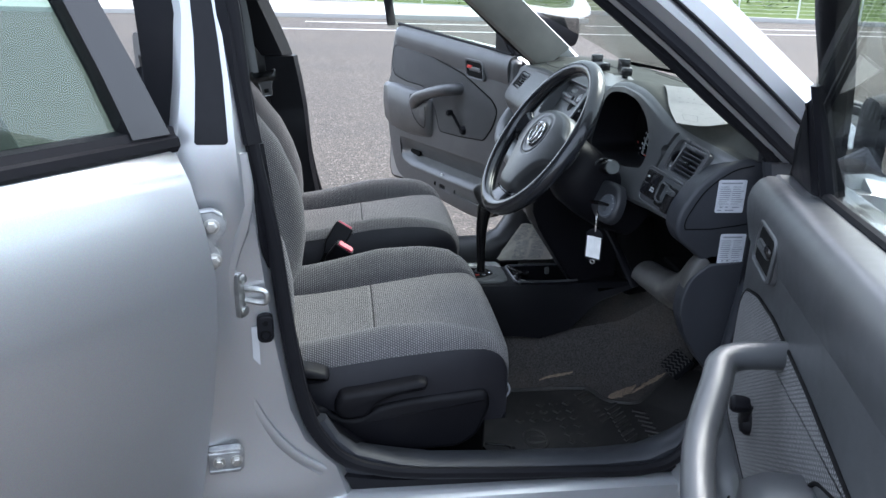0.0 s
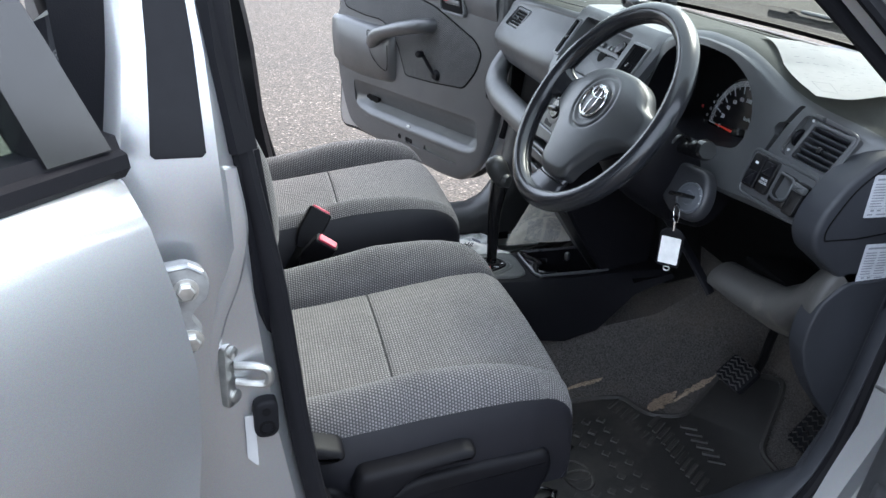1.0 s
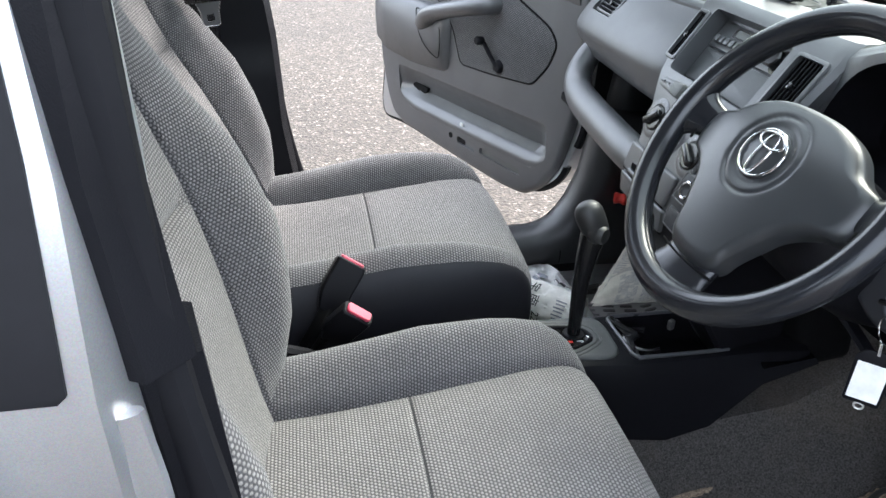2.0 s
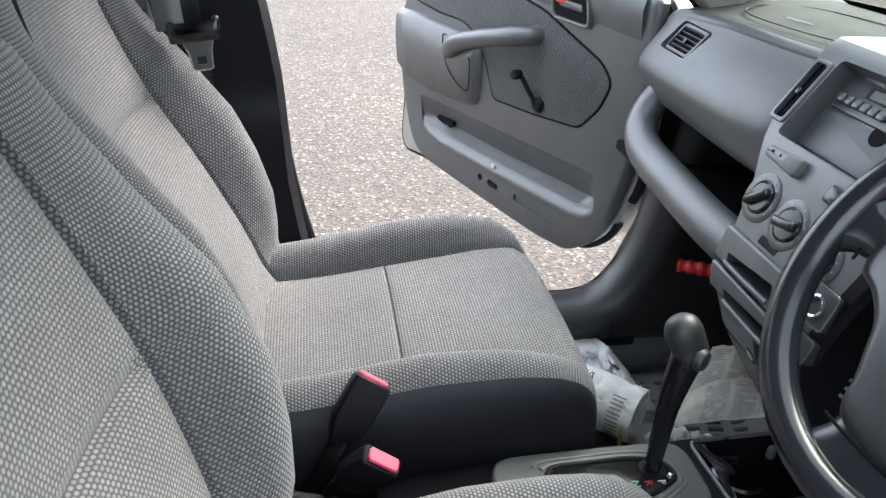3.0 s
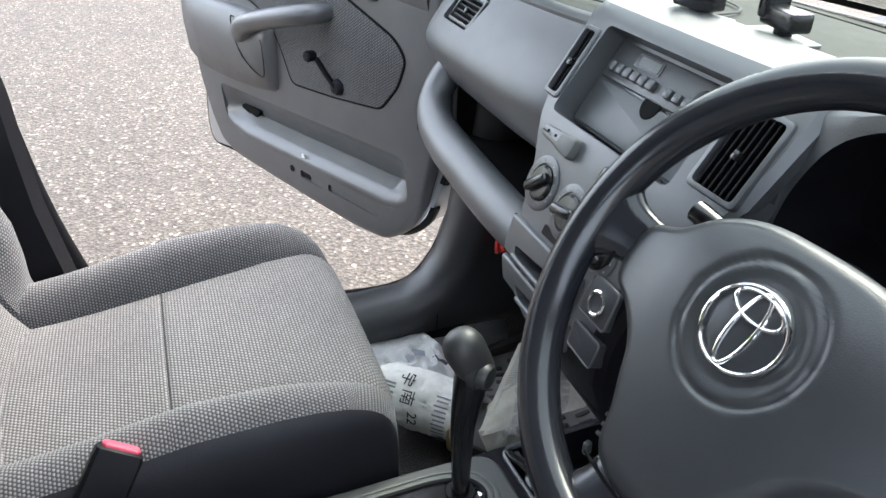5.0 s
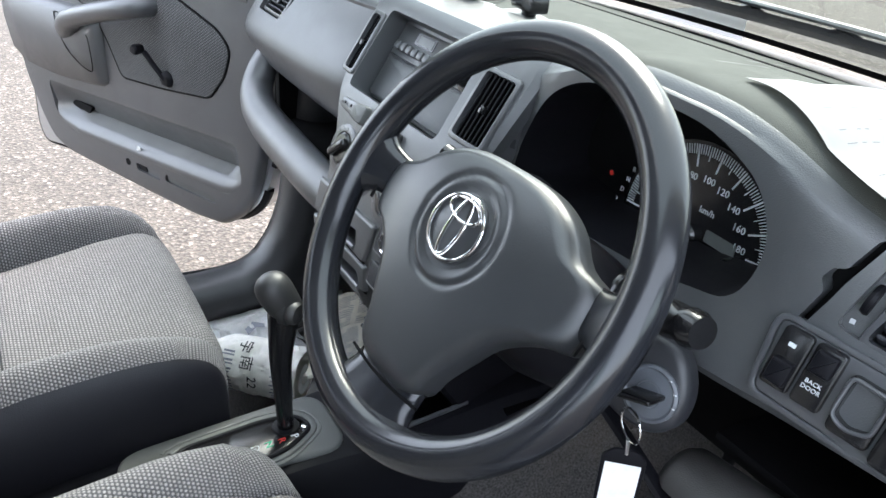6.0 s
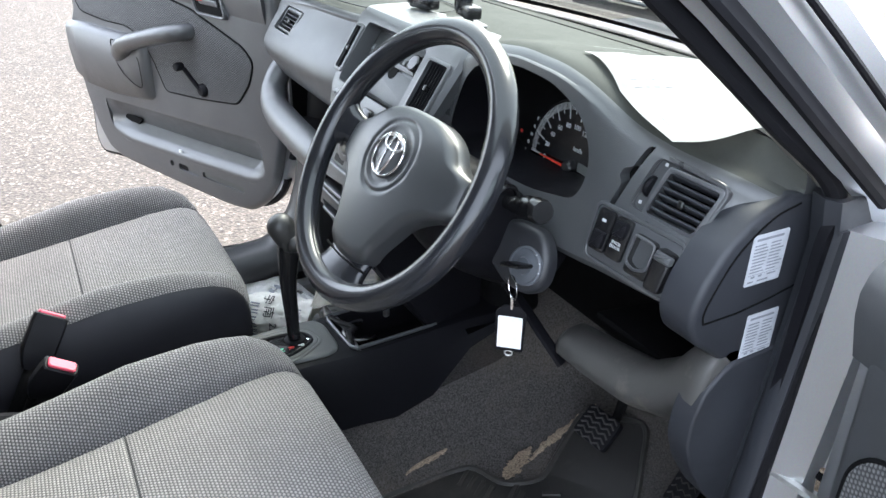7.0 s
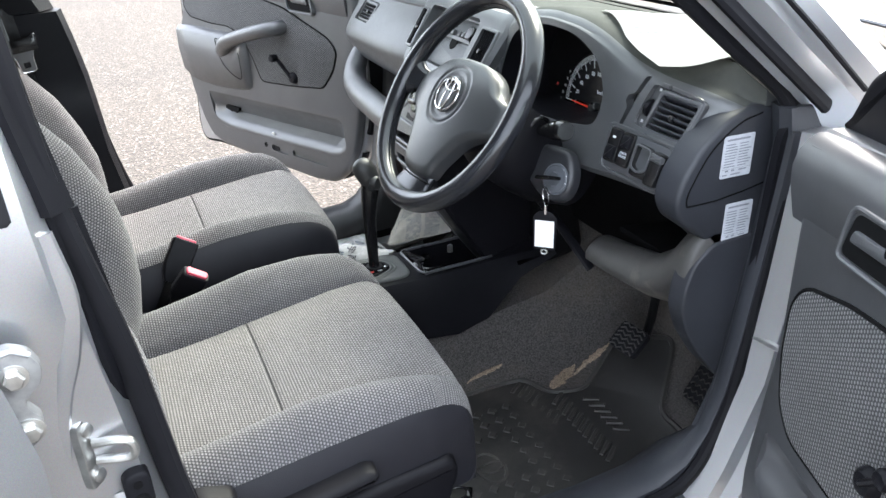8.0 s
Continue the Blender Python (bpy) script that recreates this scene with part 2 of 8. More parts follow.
NEWS = plain("newsprint", (0.80, 0.78, 0.72), 0.85)
NEWS_OLD = plain("worn_newsprint", (0.66, 0.63, 0.56), 0.85)
TAPE = plain("brown_tape", (0.42, 0.30, 0.10), 0.35)
LCD = plain("lcd_glass", (0.13, 0.14, 0.135), 0.25)
TARMAC = tarmac("worn_asphalt")
CONCRETE = plain("concrete", (0.38, 0.37, 0.35), 0.85, 0, 0.3, 0.25)
LINE_WHITE = plain("road_paint", (0.68, 0.68, 0.66), 0.8, 0, 0.3, 0.15)
LEAF = leafy("hedge_leaves")
GRASSY = plain("grass_bank", (0.09, 0.13, 0.035), 0.9, 0, 0.2, 0.4)
FENCE_STEEL = plain("galvanised_steel", (0.62, 0.64, 0.62), 0.5, 0.3)
MIRROR = plain("mirror_glass", (0.9, 0.9, 0.9), 0.02, 1.0)
INK_BLACK = plain("black_print", (0.02, 0.02, 0.02), 0.8)


# ---- building helpers ----
WORLD = {}


def thing(name, at, label, category, group="", kind=""):
    ob = new(name)
    ob.empty_display_size = 0.05
    ob.location = at
    WORLD[ob] = Matrix.Translation(at)
    return tagged(ob, label, category, group, kind)


def part(name, bm, material, parent=None, label="", angle=35.0, kind=""):
    """One mesh object from bm, in world metres, under a thing or a part."""
    me = bpy.data.meshes.new(name)
    bmesh.ops.recalc_face_normals(bm, faces=bm.faces[:])
    bm.to_mesh(me)
    bm.free()
    for mat in material if isinstance(material, (list, tuple)) else (material,):
        me.materials.append(mat)
    me.shade_smooth()
    me.set_sharp_from_angle(angle=radians(angle))
    ob = new(name, me)
    WORLD[ob] = Matrix.Identity(4)
    if parent is not None:
        ob.parent = parent
        ob.matrix_parent_inverse = WORLD[parent].inverted()
    return tagged(ob, label, "", "", kind)


def again(name, source, m, parent, label=""):
    """Another object on the mesh of source, moved by m."""
    ob = new(name, source.data)
    ob.parent = parent
    ob.matrix_parent_inverse = WORLD[parent].inverted()
    ob.matrix_basis = m
    WORLD[ob] = m
    return tagged(ob, label)


def setting(name, bm, material, label, category, angle=35.0):
    ob = part(name, bm, material, None, "", angle)
    return tagged(ob, label, category, "", "structure")


def V(*a):
    return Vector(a)


def spline(pts, n):
    """Catmull-Rom through pts, n points in all."""
    p = [Vector(q) for q in pts]
    p = [2 * p[0] - p[1]] + p + [2 * p[-1] - p[-2]]
    out, spans = [], len(p) - 3
    for i in range(n):
        s = i * spans / (n - 1)
        k = min(int(s), spans - 1)
        t = s - k
        a, b, c, d = p[k : k + 4]
        out.append(0.5 * (2 * b + (c - a) * t + (2 * a - 5 * b + 4 * c - d) * t**2 + (3 * b - a - 3 * c + d) * t**3))
    return out


def ring_spline(pts, n):
    """The same, round a closed loop."""
    p = [Vector(q) for q in pts]
    m = len(p)
    out = []
    for i in range(n):
        s = i * m / n
        k = int(s)
        t = s - k
        a, b, c, d = (p[(k + j - 1) % m] for j in range(4))
        out.append(0.5 * (2 * b + (c - a) * t + (2 * a - 5 * b + 4 * c - d) * t**2 + (3 * b - a - 3 * c + d) * t**3))
    return out


def lerp_table(table, x):
    """Linear look-up in rows (x, a, b, ...)."""
    rows = sorted(table)
    if x <= rows[0][0]:
        return rows[0][1:]
    for p, q in zip(rows, rows[1:]):
        if x <= q[0]:
            f = (x - p[0]) / (q[0] - p[0])
            return tuple(a + (b - a) * f for a, b in zip(p[1:], q[1:]))
    return rows[-1][1:]


def loft(sections, closed=True, caps=True, bm=None, loop=False):
    bm = bm or bmesh.new()
    rows = [[bm.verts.new(v) for v in s] for s in sections]
    k = len(rows[0])
    pairs = list(zip(rows, rows[1:])) + ([(rows[-1], rows[0])] if loop else [])
    for a, b in pairs:
        for i in range(k if closed else k - 1):
            j = (i + 1) % k
            bm.faces.new((a[i], a[j], b[j], b[i]))
    if caps and closed and not loop:
        bm.faces.new(rows[0][::-1])
        bm.faces.new(rows[-1])
    return bm


def tube(pts, r, segs=12, loop=False, flat=1.0, up=None, bm=None, radii=None):
    """A round or flattened bar along pts."""
    p = [Vector(q) for q in pts]
    n, secs, ref = len(p), [], None
    for i in range(n):
        a = p[(i - 1) % n] if loop or i else p[0]
        b = p[(i + 1) % n] if loop or i < n - 1 else p[-1]
        d = (b - a).normalized()
        if ref is None:
            ref = Vector(up) if up is not None else (V(0, 0, 1) if abs(d.z) < 0.9 else V(1, 0, 0))
        if up is not None:
            ref = Vector(up)
        side = d.cross(ref).normalized()
        top = side.cross(d).normalized()
        if up is None:
            ref = top
        rr = radii[i] if radii else r
        secs.append([p[i] + side * (rr * math.cos(2 * math.pi * k / segs)) + top * (rr * flat * math.sin(2 * math.pi * k / segs)) for k in range(segs)])
    return loft(secs, True, True, bm, loop)


def round_poly(pts, r, segs=4):
    """A 2D outline with its corners rounded."""
    out, n = [], len(pts)
    for i in range(n):
        a, b, c = (Vector(pts[(i + k) % n]) for k in (-1, 0, 1))
        rr = r[i] if isinstance(r, (list, tuple)) else r
        da, dc = a - b, c - b
        rr = min(rr, da.length * 0.49, dc.length * 0.49)
        p, q = b + da.normalized() * rr, b + dc.normalized() * rr
        for k in range(segs + 1):
            t = k / segs
            out.append((1 - t) ** 2 * p + 2 * t * (1 - t) * b + t**2 * q)
    return out


def axes(o, u, v):
    """A frame: local x, y, z to o + x u + y v + z w, w = u x v."""
    u, v = Vector(u).normalized(), Vector(v)
    v = (v - u * v.dot(u)).normalized()
    w = u.cross(v)
    return Matrix(((u.x, v.x, w.x, o[0]), (u.y, v.y, w.y, o[1]), (u.z, v.z, w.z, o[2]), (0, 0, 0, 1)))


def plate(outline, d0, d1, m=None, edge=0.0, segs=2, bm=None):
    """A 2D outline in m's xy, from depth d0 to d1, with rounded rims at d1 (and d0 where edge is negative too)."""
    m = m or Matrix.Identity(4)
    pts = [Vector((p[0], p[1])) for p in outline]
    n = len(pts)
    area = sum(pts[i].x * pts[(i + 1) % n].y - pts[(i + 1) % n].x * pts[i].y for i in range(n))
    if area < 0:
        pts = pts[::-1]

    def inset(k):
        if k == 0:
            return pts
        out = []
        for i in range(n):
            a, b, c = pts[i - 1], pts[i], pts[(i + 1) % n]
            t = (c - a)
            t = t.normalized() if t.length > 1e-9 else V(1, 0)
            out.append(b + Vector((-t.y, t.x)) * k)
        return out

    s = 1 if d1 > d0 else -1
    secs = [[m @ V(p.x, p.y, d0) for p in pts]]
    if edge:
        for k in range(segs + 1):
            a = math.pi / 2 * k / segs
            e = edge * (1 - math.cos(a))
            secs.append([m @ V(p.x, p.y, d1 - s * edge * (1 - math.sin(a))) for p in inset(e)])
    else:
        secs.append([m @ V(p.x, p.y, d1) for p in pts])
    return loft(secs, True, True, bm)


def box(size, m=None, bevel=0.0, segs=2, bm=None):
    """A box of that size round m's origin, with rounded edges."""
    own = bmesh.new()
    bmesh.ops.create_cube(own, size=1.0)
    for v in own.verts:
        v.co = V(v.co.x * size[0], v.co.y * size[1], v.co.z * size[2])
    if bevel:
        bmesh.ops.bevel(own, geom=own.edges[:], offset=bevel, segments=segs, profile=0.5, affect="EDGES")
    if m is not None:
        own.transform(m)
    return own if bm is None else joined(bm, own)


def joined(a, b):
    """Adds the bmesh b to a."""
    me = bpy.data.meshes.new("t")
    b.to_mesh(me)
    b.free()
    a.from_mesh(me)
    bpy.data.meshes.remove(me)
    return a


def revolve(profile, m=None, segs=32, bm=None):
    """Rows (radius, height) turned round m's z."""
    m = m or Matrix.Identity(4)
    secs = [[m @ V(max(r, 1e-5) * math.cos(2 * math.pi * k / segs), max(r, 1e-5) * math.sin(2 * math.pi * k / segs), h) for k in range(segs)] for r, h in profile]
    return loft(secs, True, True, bm)


def cut(ob, cutter):
    """Takes the solid bmesh cutter out of ob's mesh."""
    me = bpy.data.meshes.new("cutter")
    bmesh.ops.recalc_face_normals(cutter, faces=cutter.faces[:])
    cutter.to_mesh(me)
    cutter.free()
    tool = new("cutter", me)
    mod = ob.modifiers.new("cut", "BOOLEAN")
    mod.operation, mod.object, mod.solver = "DIFFERENCE", tool, "EXACT"
    bpy.context.view_layer.update()
    done = bpy.data.meshes.new_from_object(ob.evaluated_get(bpy.context.evaluated_depsgraph_get()))
    ob.modifiers.remove(mod)
    ob.data = done
    bpy.data.objects.remove(tool)
    bpy.data.meshes.remove(me)
    done.set_sharp_from_angle(angle=radians(30))
    return ob


def surface(nu, nv, f, mats=None, uv=True, bm=None):
    """A grid f(i, j) -> point with a UV map in metres; mats(i, j) gives a face's material slot."""
    bm = bm or bmesh.new()
    g = [[bm.verts.new(f(i, j)) for j in range(nv)] for i in range(nu)]
    lay = bm.loops.layers.uv.get("UVMap") or bm.loops.layers.uv.new("UVMap")
    us = [[0.0] * nv for _ in range(nu)]
    vs = [[0.0] * nv for _ in range(nu)]
    for i in range(nu):
        for j in range(nv):
            if i:
                us[i][j] = us[i - 1][j] + (g[i][nv // 2].co - g[i - 1][nv // 2].co).length
            if j:
                vs[i][j] = vs[i][j - 1] + (g[nu // 2][j].co - g[nu // 2][j - 1].co).length
    for i in range(nu - 1):
        for j in range(nv - 1):
            fc = bm.faces.new((g[i][j], g[i + 1][j], g[i + 1][j + 1], g[i][j + 1]))
            for lp, (a, b) in zip(fc.loops, ((i, j), (i + 1, j), (i + 1, j + 1), (i, j + 1))):
                lp[lay].uv = (us[a][b], vs[a][b])
            if mats:
                fc.material_index = mats(i, j)
    return bm


def flat_uv(ob, m):
    """A UV map in metres from m's xy."""
    me = ob.data
    lay = me.uv_layers.get("UVMap") or me.uv_layers.new(name="UVMap")
    inv = m.inverted()
    for lp in me.loops:
        q = inv @ me.vertices[lp.vertex_index].co
        lay.data[lp.index].uv = (q.x, q.y)
    return ob


def text_bm(words, m, size, depth=0.0004, align="CENTER"):
    """Raised letters in m's xy."""
    cu = bpy.data.curves.new("letters", "FONT")
    cu.body, cu.size, cu.extrude, cu.align_x, cu.align_y = words, size, depth, align, "CENTER"
    cu.resolution_u = 2
    ob = new("letters", cu)
    bpy.context.view_layer.update()
    me = bpy.data.meshes.new_from_object(ob.evaluated_get(bpy.context.evaluated_depsgraph_get()))
    bm = bmesh.new()
    bm.from_mesh(me)
    bm.transform(m)
    bpy.data.objects.remove(ob)
    bpy.data.curves.remove(cu)
    bpy.data.meshes.remove(me)
    return bm


def bars(rows, m, material, name, parent, thick=0.0003):
    """Print too small to read: plain bars (x, y, width, height) in m's xy, one mesh."""
    bm = bmesh.new()
    for x, y, w, h in rows:
        plate([(x, y), (x + w, y), (x + w, y + h), (x, y + h)], 0, thick, m, bm=bm)
    return part(name, bm, material, parent)


# ---- ground and distance ----
def ground():
    bm = bmesh.new()
    for xa, xb, ya, yb in ((-400, 400, -400, 21.6),):
        vs = [bm.verts.new(p) for p in ((xa, ya, 0), (xb, ya, 0), (xb, yb, 0), (xa, yb, 0))]
        bm.faces.new(vs)
    a = [bm.verts.new(p) for p in ((-400, 21.6, 0), (400, 21.6, 0), (400, 24.6, 0.0), (-400, 24.6, 0.0))]
    bm.faces.new(a)
    b = [bm.verts.new(p) for p in ((-400, 24.6, 0), (400, 24.6, 0), (400, 400, 0), (-400, 400, 0))]
    bm.faces.new(b)
    bmesh.ops.remove_doubles(bm, verts=bm.verts[:], dist=1e-4)
    return setting("ground", bm, TARMAC, "worn pale grey asphalt of an open parking lot", "asphalt ground")


ground()
setting("kerb", plate([(-60, 21.6), (7.5, 21.6), (7.5, 21.85), (-60, 21.85)], 0.0, 0.13, None, 0.02), CONCRETE, "dark weathered concrete kerb at the edge of the lot", "kerb")
setting("pavement", plate([(-60, 21.85), (7.5, 21.85), (4.0, 30.5), (-60, 33.0)], 0.0, 0.125), CONCRETE, "pale concrete pavement behind the kerb", "pavement")
RECEDE = pose(15.5, 24.5, 0, 0, 0, -24) @ pose(-15.5, -26.3, 0)
setting("far_kerb", plate([(-60, 26.2), (60, 26.2), (60, 26.5), (-60, 26.5)], 0.0, 0.16, RECEDE, 0.02), CONCRETE, "low concrete base under the wire fence", "kerb")
bank = bmesh.new()
loft([[V(x, 26.5, 0.1), V(x, 29.0, 0.9), V(x, 34.0, 2.6), V(x, 34.0, -0.2), V(x, 26.5, -0.2)] for x in (-60, -20, 20, 60)], True, True, bank)
bank.transform(RECEDE)
setting("backdrop", bank, GRASSY, "rough green bank behind the fence", "grass bank")


def road_lines():
    lines = thing("road_marking", (10, 19, 0), "faded white parking lines painted on asphalt", "road marking", "", "structure")
    for xa, xb, y in ((7.0, 26.0, 20.3), (9.5, 24.0, 18.2), (-1.0, 5.5, 19.6), (-2, 8, 16.9)):
        part("painted_line", plate([(xa, y), (xb, y), (xb, y + 0.13), (xa, y + 0.13)], 0.0, 0.004), LINE_WHITE, lines)


road_lines()


def wire_fence():
    f = thing("wire_fence", RECEDE @ V(8, 26.35, 0.16), "galvanised wire mesh fence with slim posts", "fence")
    post = part("post", revolve([(0.03, 0.10), (0.03, 1.40), (0.001, 1.42)], RECEDE @ Matrix.Translation((-14, 26.35, 0.05)), 10), FENCE_STEEL, f)
    for k in range(1, 24):
        again("post", post, Matrix.Translation(RECEDE.to_3x3() @ V(k * 2.0, 0, 0)), f)
    rail = part("wire", tube([RECEDE @ V(-15, 26.35, 0.3), RECEDE @ V(33, 26.35, 0.3)], 0.006, 6), FENCE_STEEL, f)
    for k in range(1, 9):
        again("wire", rail, Matrix.Translation((0, 0, k * 0.13)), f)


wire_fence()


def hedge():
    rng = random.Random(4)
    vs, fs = [], []
    for _ in range(5200):
        x, y = rng.uniform(-16, 34), rng.uniform(26.8, 31.5)
        z = max(0.1, (y - 26.5) * 0.34) + rng.uniform(0.02, 0.55)
        a, s, t = rng.uniform(0, 6.28), rng.uniform(0.05, 0.14), rng.uniform(-0.7, 0.7)
        d = V(math.cos(a), math.sin(a), t) * s
        w = V(-math.sin(a), math.cos(a), rng.uniform(-0.3, 0.5)) * s * 0.45
        c, k = V(x, y, z), len(vs)
        vs += [RECEDE @ q for q in (c - d, c + w, c + d, c - w)]
        fs.append((k, k + 1, k + 2, k + 3))
    me = bpy.data.meshes.new("hedge")
    me.from_pydata(vs, [], fs)
    me.materials.append(LEAF)
    tagged(new("hedge", me), "dense wild green hedge leaves behind the fence", "hedge", "", "stuff")


hedge()


# ---- the car's shell ----
UPRIGHTNESS = [(0.40, 0.0), (0.455, -0.028), (0.51, -0.030), (0.575, -0.028), (0.71, -0.017), (0.80, -0.013), (0.90, -0.010), (1.06, 0.004), (1.15, 0.034), (1.25, 0.062), (1.33, 0.070), (1.45, 0.085)]


def stand(side, z):
    """How much more upright the driver's centre pillar stands than its twin."""
    return lerp_table(UPRIGHTNESS, z)[0] if side < 0 else 0.0


def opening_edge(side, dx_b, dx_a):
    """The edge of a front door's opening, from the roof down the B pillar, along the sill and up the A pillar."""
    rows = [(-0.30, 0.585, 1.445), (-0.262, 0.625, 1.33), (-0.24, 0.645, 1.25), (-0.165, 0.69, 1.06), (-0.132, 0.70, 0.90), (-0.105, 0.70, 0.71), (-0.072, 0.70, 0.575), (-0.045, 0.70, 0.51), (0.0, 0.70, 0.455),
            (0.06, 0.70, 0.424), (0.20, 0.70, 0.412), (0.40, 0.70, 0.402), (0.56, 0.70, 0.398), (0.635, 0.70, 0.43), (0.69, 0.695, 0.53), (0.715, 0.69, 0.66), (0.735, 0.685, 0.84), (0.75, 0.68, 0.96),
            (0.728, 0.67, 1.035), (0.64, 0.655, 1.107), (0.53, 0.64, 1.195), (0.41, 0.62, 1.287), (0.28, 0.605, 1.375), (0.12, 0.59, 1.425), (-0.10, 0.585, 1.445)]
    out = []
    for x, y, z in rows:
        f = min(1, max(0, (x + 0.1) / 0.7))
        x += stand(side, z) if x < 0.03 and not (z > 1.4 and x > -0.2) else 0.0
        if side < 0 and x < 0.03 and 1.0 < z < 1.4:
            x, y = x - 0.008, y + lerp_table([(1.0, 0.0), (1.06, 0.006), (1.25, 0.040), (1.33, 0.040), (1.4, 0.01)], z)[0]
        out.append(V(x + dx_b + (dx_a - dx_b) * f, side * y, z))
    return out


def shell_side(car, side, dx_b, dx_a):
    edge = opening_edge(side, dx_b, dx_a)
    path = ring_spline(edge, 150)
    part("weather_strip", tube(path, 0.014, 10, True, 0.8), RUBBER, car, "black rubber weather strip round the door opening")

    # B pillar: a painted hollow section between the two doors
    def b_section(z):
        xf, y = lerp_table([(0.30, -0.02, 0.705), (0.45, -0.012, 0.703), (0.51, -0.062, 0.703), (0.575, -0.088, 0.703), (0.71, -0.12, 0.703), (0.90, -0.148, 0.703), (1.06, -0.18, 0.703), (1.25, -0.255, 0.66), (1.33, -0.278, 0.64), (1.45, -0.318, 0.597)], z)
        xr, yo = lerp_table([(0.30, -0.30, 0.775), (0.60, -0.285, 0.775), (0.90, -0.285, 0.772), (1.06, -0.292, 0.752), (1.25, -0.335, 0.70), (1.33, -0.352, 0.678), (1.45, -0.385, 0.632)], z)
        k = min(1, max(0, (1.0 - z) / 0.15))
        low = ((xf - 0.010, y + 0.006), (xf - 0.050, y + 0.012), (xf - 0.082, y + 0.030), (xr + 0.020, yo - 0.002))
        high = ((xf - 0.004, y + 0.016), (xf - 0.012, y + 0.030), (xf - 0.050, y + 0.033), (xr + 0.014, y + 0.034))
        mid = [(p[0] * k + q[0] * (1 - k), p[1] * k + q[1] * (1 - k)) for p, q in zip(low, high)]
        ring = [(xf + 0.010, y - 0.028), (xf + 0.006, y - 0.012), *mid, (xr, mid[-1][1] - 0.012), (xr - 0.01, yo - 0.06), (xr, y - 0.035), (xf - 0.01, y - 0.035)]
        return [V(x + dx_b + stand(side, z), side * yy, z) for x, yy in ring]

    zs = [0.30, 0.38, 0.45, 0.51, 0.575, 0.64, 0.71, 0.80, 0.90, 0.98, 1.06, 1.15, 1.25, 1.33, 1.45]
    part("b_pillar", loft([b_section(z) for z in zs]), SILVER, car, "silver painted centre pillar")
    if side < 0:
        film = []
        for z in (1.062, 1.10, 1.16, 1.22, 1.28, 1.33, 1.40):
            r = b_section(z)
            f, g = r[3].lerp(r[5], 0.12), r[3].lerp(r[5], 0.70)
            if z == 1.062:
                film.append([f + V(-0.004, -0.0016, 0), g + V(0.004, -0.0016, 0), g + V(0.004, 0.002, 0), f + V(-0.004, 0.002, 0)])
                z = 1.066
            film.append([f + V(0, -0.0016, z - f.z), g + V(0, -0.0016, z - g.z), g + V(0, 0.002, z - g.z), f + V(0, 0.002, z - f.z)])
        part("film_band", loft(film), FILM, car, "matt black film on the centre pillar")
    # inner trim of the B pillar, in two pieces with a step between them
    low, up = [], []
    for z in (0.44, 0.51, 0.575, 0.64, 0.71, 0.78, 0.825, 0.85, 0.875, 0.90, 0.98, 1.055):
        xf, y = lerp_table([(0.44, 0.03, 0.68), (0.51, -0.045, 0.685), (0.575, -0.073, 0.69), (0.71, -0.105, 0.69), (0.90, -0.132, 0.69), (1.055, -0.163, 0.683)], z)
        xf += stand(side, z) - (lerp_table([(0.44, 0.020), (0.80, 0.018), (0.95, 0.008), (1.06, 0.004)], z)[0] if side < 0 else 0.0)
        y -= 0.016 * min(1, max(0, (0.875 - z) / 0.06))  # the lower half stands proud
        if side < 0:
            top = lerp_table([(0.75, 0.0), (0.87, 0.006), (0.95, 0.010), (1.055, 0.014)], z)[0]
            xf, y = xf - top, y + top
        else:
            xf -= lerp_table([(0.44, 0.030), (0.58, 0.026), (0.80, 0.010), (1.0, 0.0)], z)[0]
        low.append([V(px + dx_b, side * py, z) for px, py in ((xf + (0.003 if side < 0 else 0.018), y + 0.014), (xf + 0.028, y - 0.006), (xf + 0.018, y - 0.05), (xf - 0.06, y - 0.072), (xf - 0.15, y - 0.072), (xf - 0.165, y - 0.01), (xf - 0.03, y + 0.002))])
    for z in (1.058, 1.15, 1.25, 1.33, 1.44):
        xf, y = lerp_table([(1.058, -0.168, 0.672), (1.15, -0.205, 0.655), (1.25, -0.245, 0.63), (1.33, -0.268, 0.61), (1.44, -0.31, 0.572)], z)
        xf += stand(side, z) - (0.002 if side < 0 else 0.0)
        if side < 0:
            xf -= lerp_table([(1.058, 0.002), (1.15, 0.009), (1.25, 0.004), (1.44, 0.0)], z)[0]
            y += lerp_table([(1.058, 0.029), (1.15, 0.038), (1.25, 0.050), (1.44, 0.045)], z)[0]
        up.append([V(px + dx_b, side * py, z) for px, py in ((xf - 0.002, y + 0.018), (xf + 0.017, y - 0.002), (xf - 0.01, y - 0.05), (xf - 0.06, y - 0.065), (xf - 0.13, y - 0.06), (xf - 0.14, y), (xf - 0.03, y + 0.006))])
    part("lower_pillar_trim", loft(low), BLACK_TRIM, car, "black plastic lower pillar trim")
    part("upper_pillar_trim", loft(up), BLACK_TRIM, car, "black plastic upper pillar trim")

    # A pillar and windscreen post
    post = []
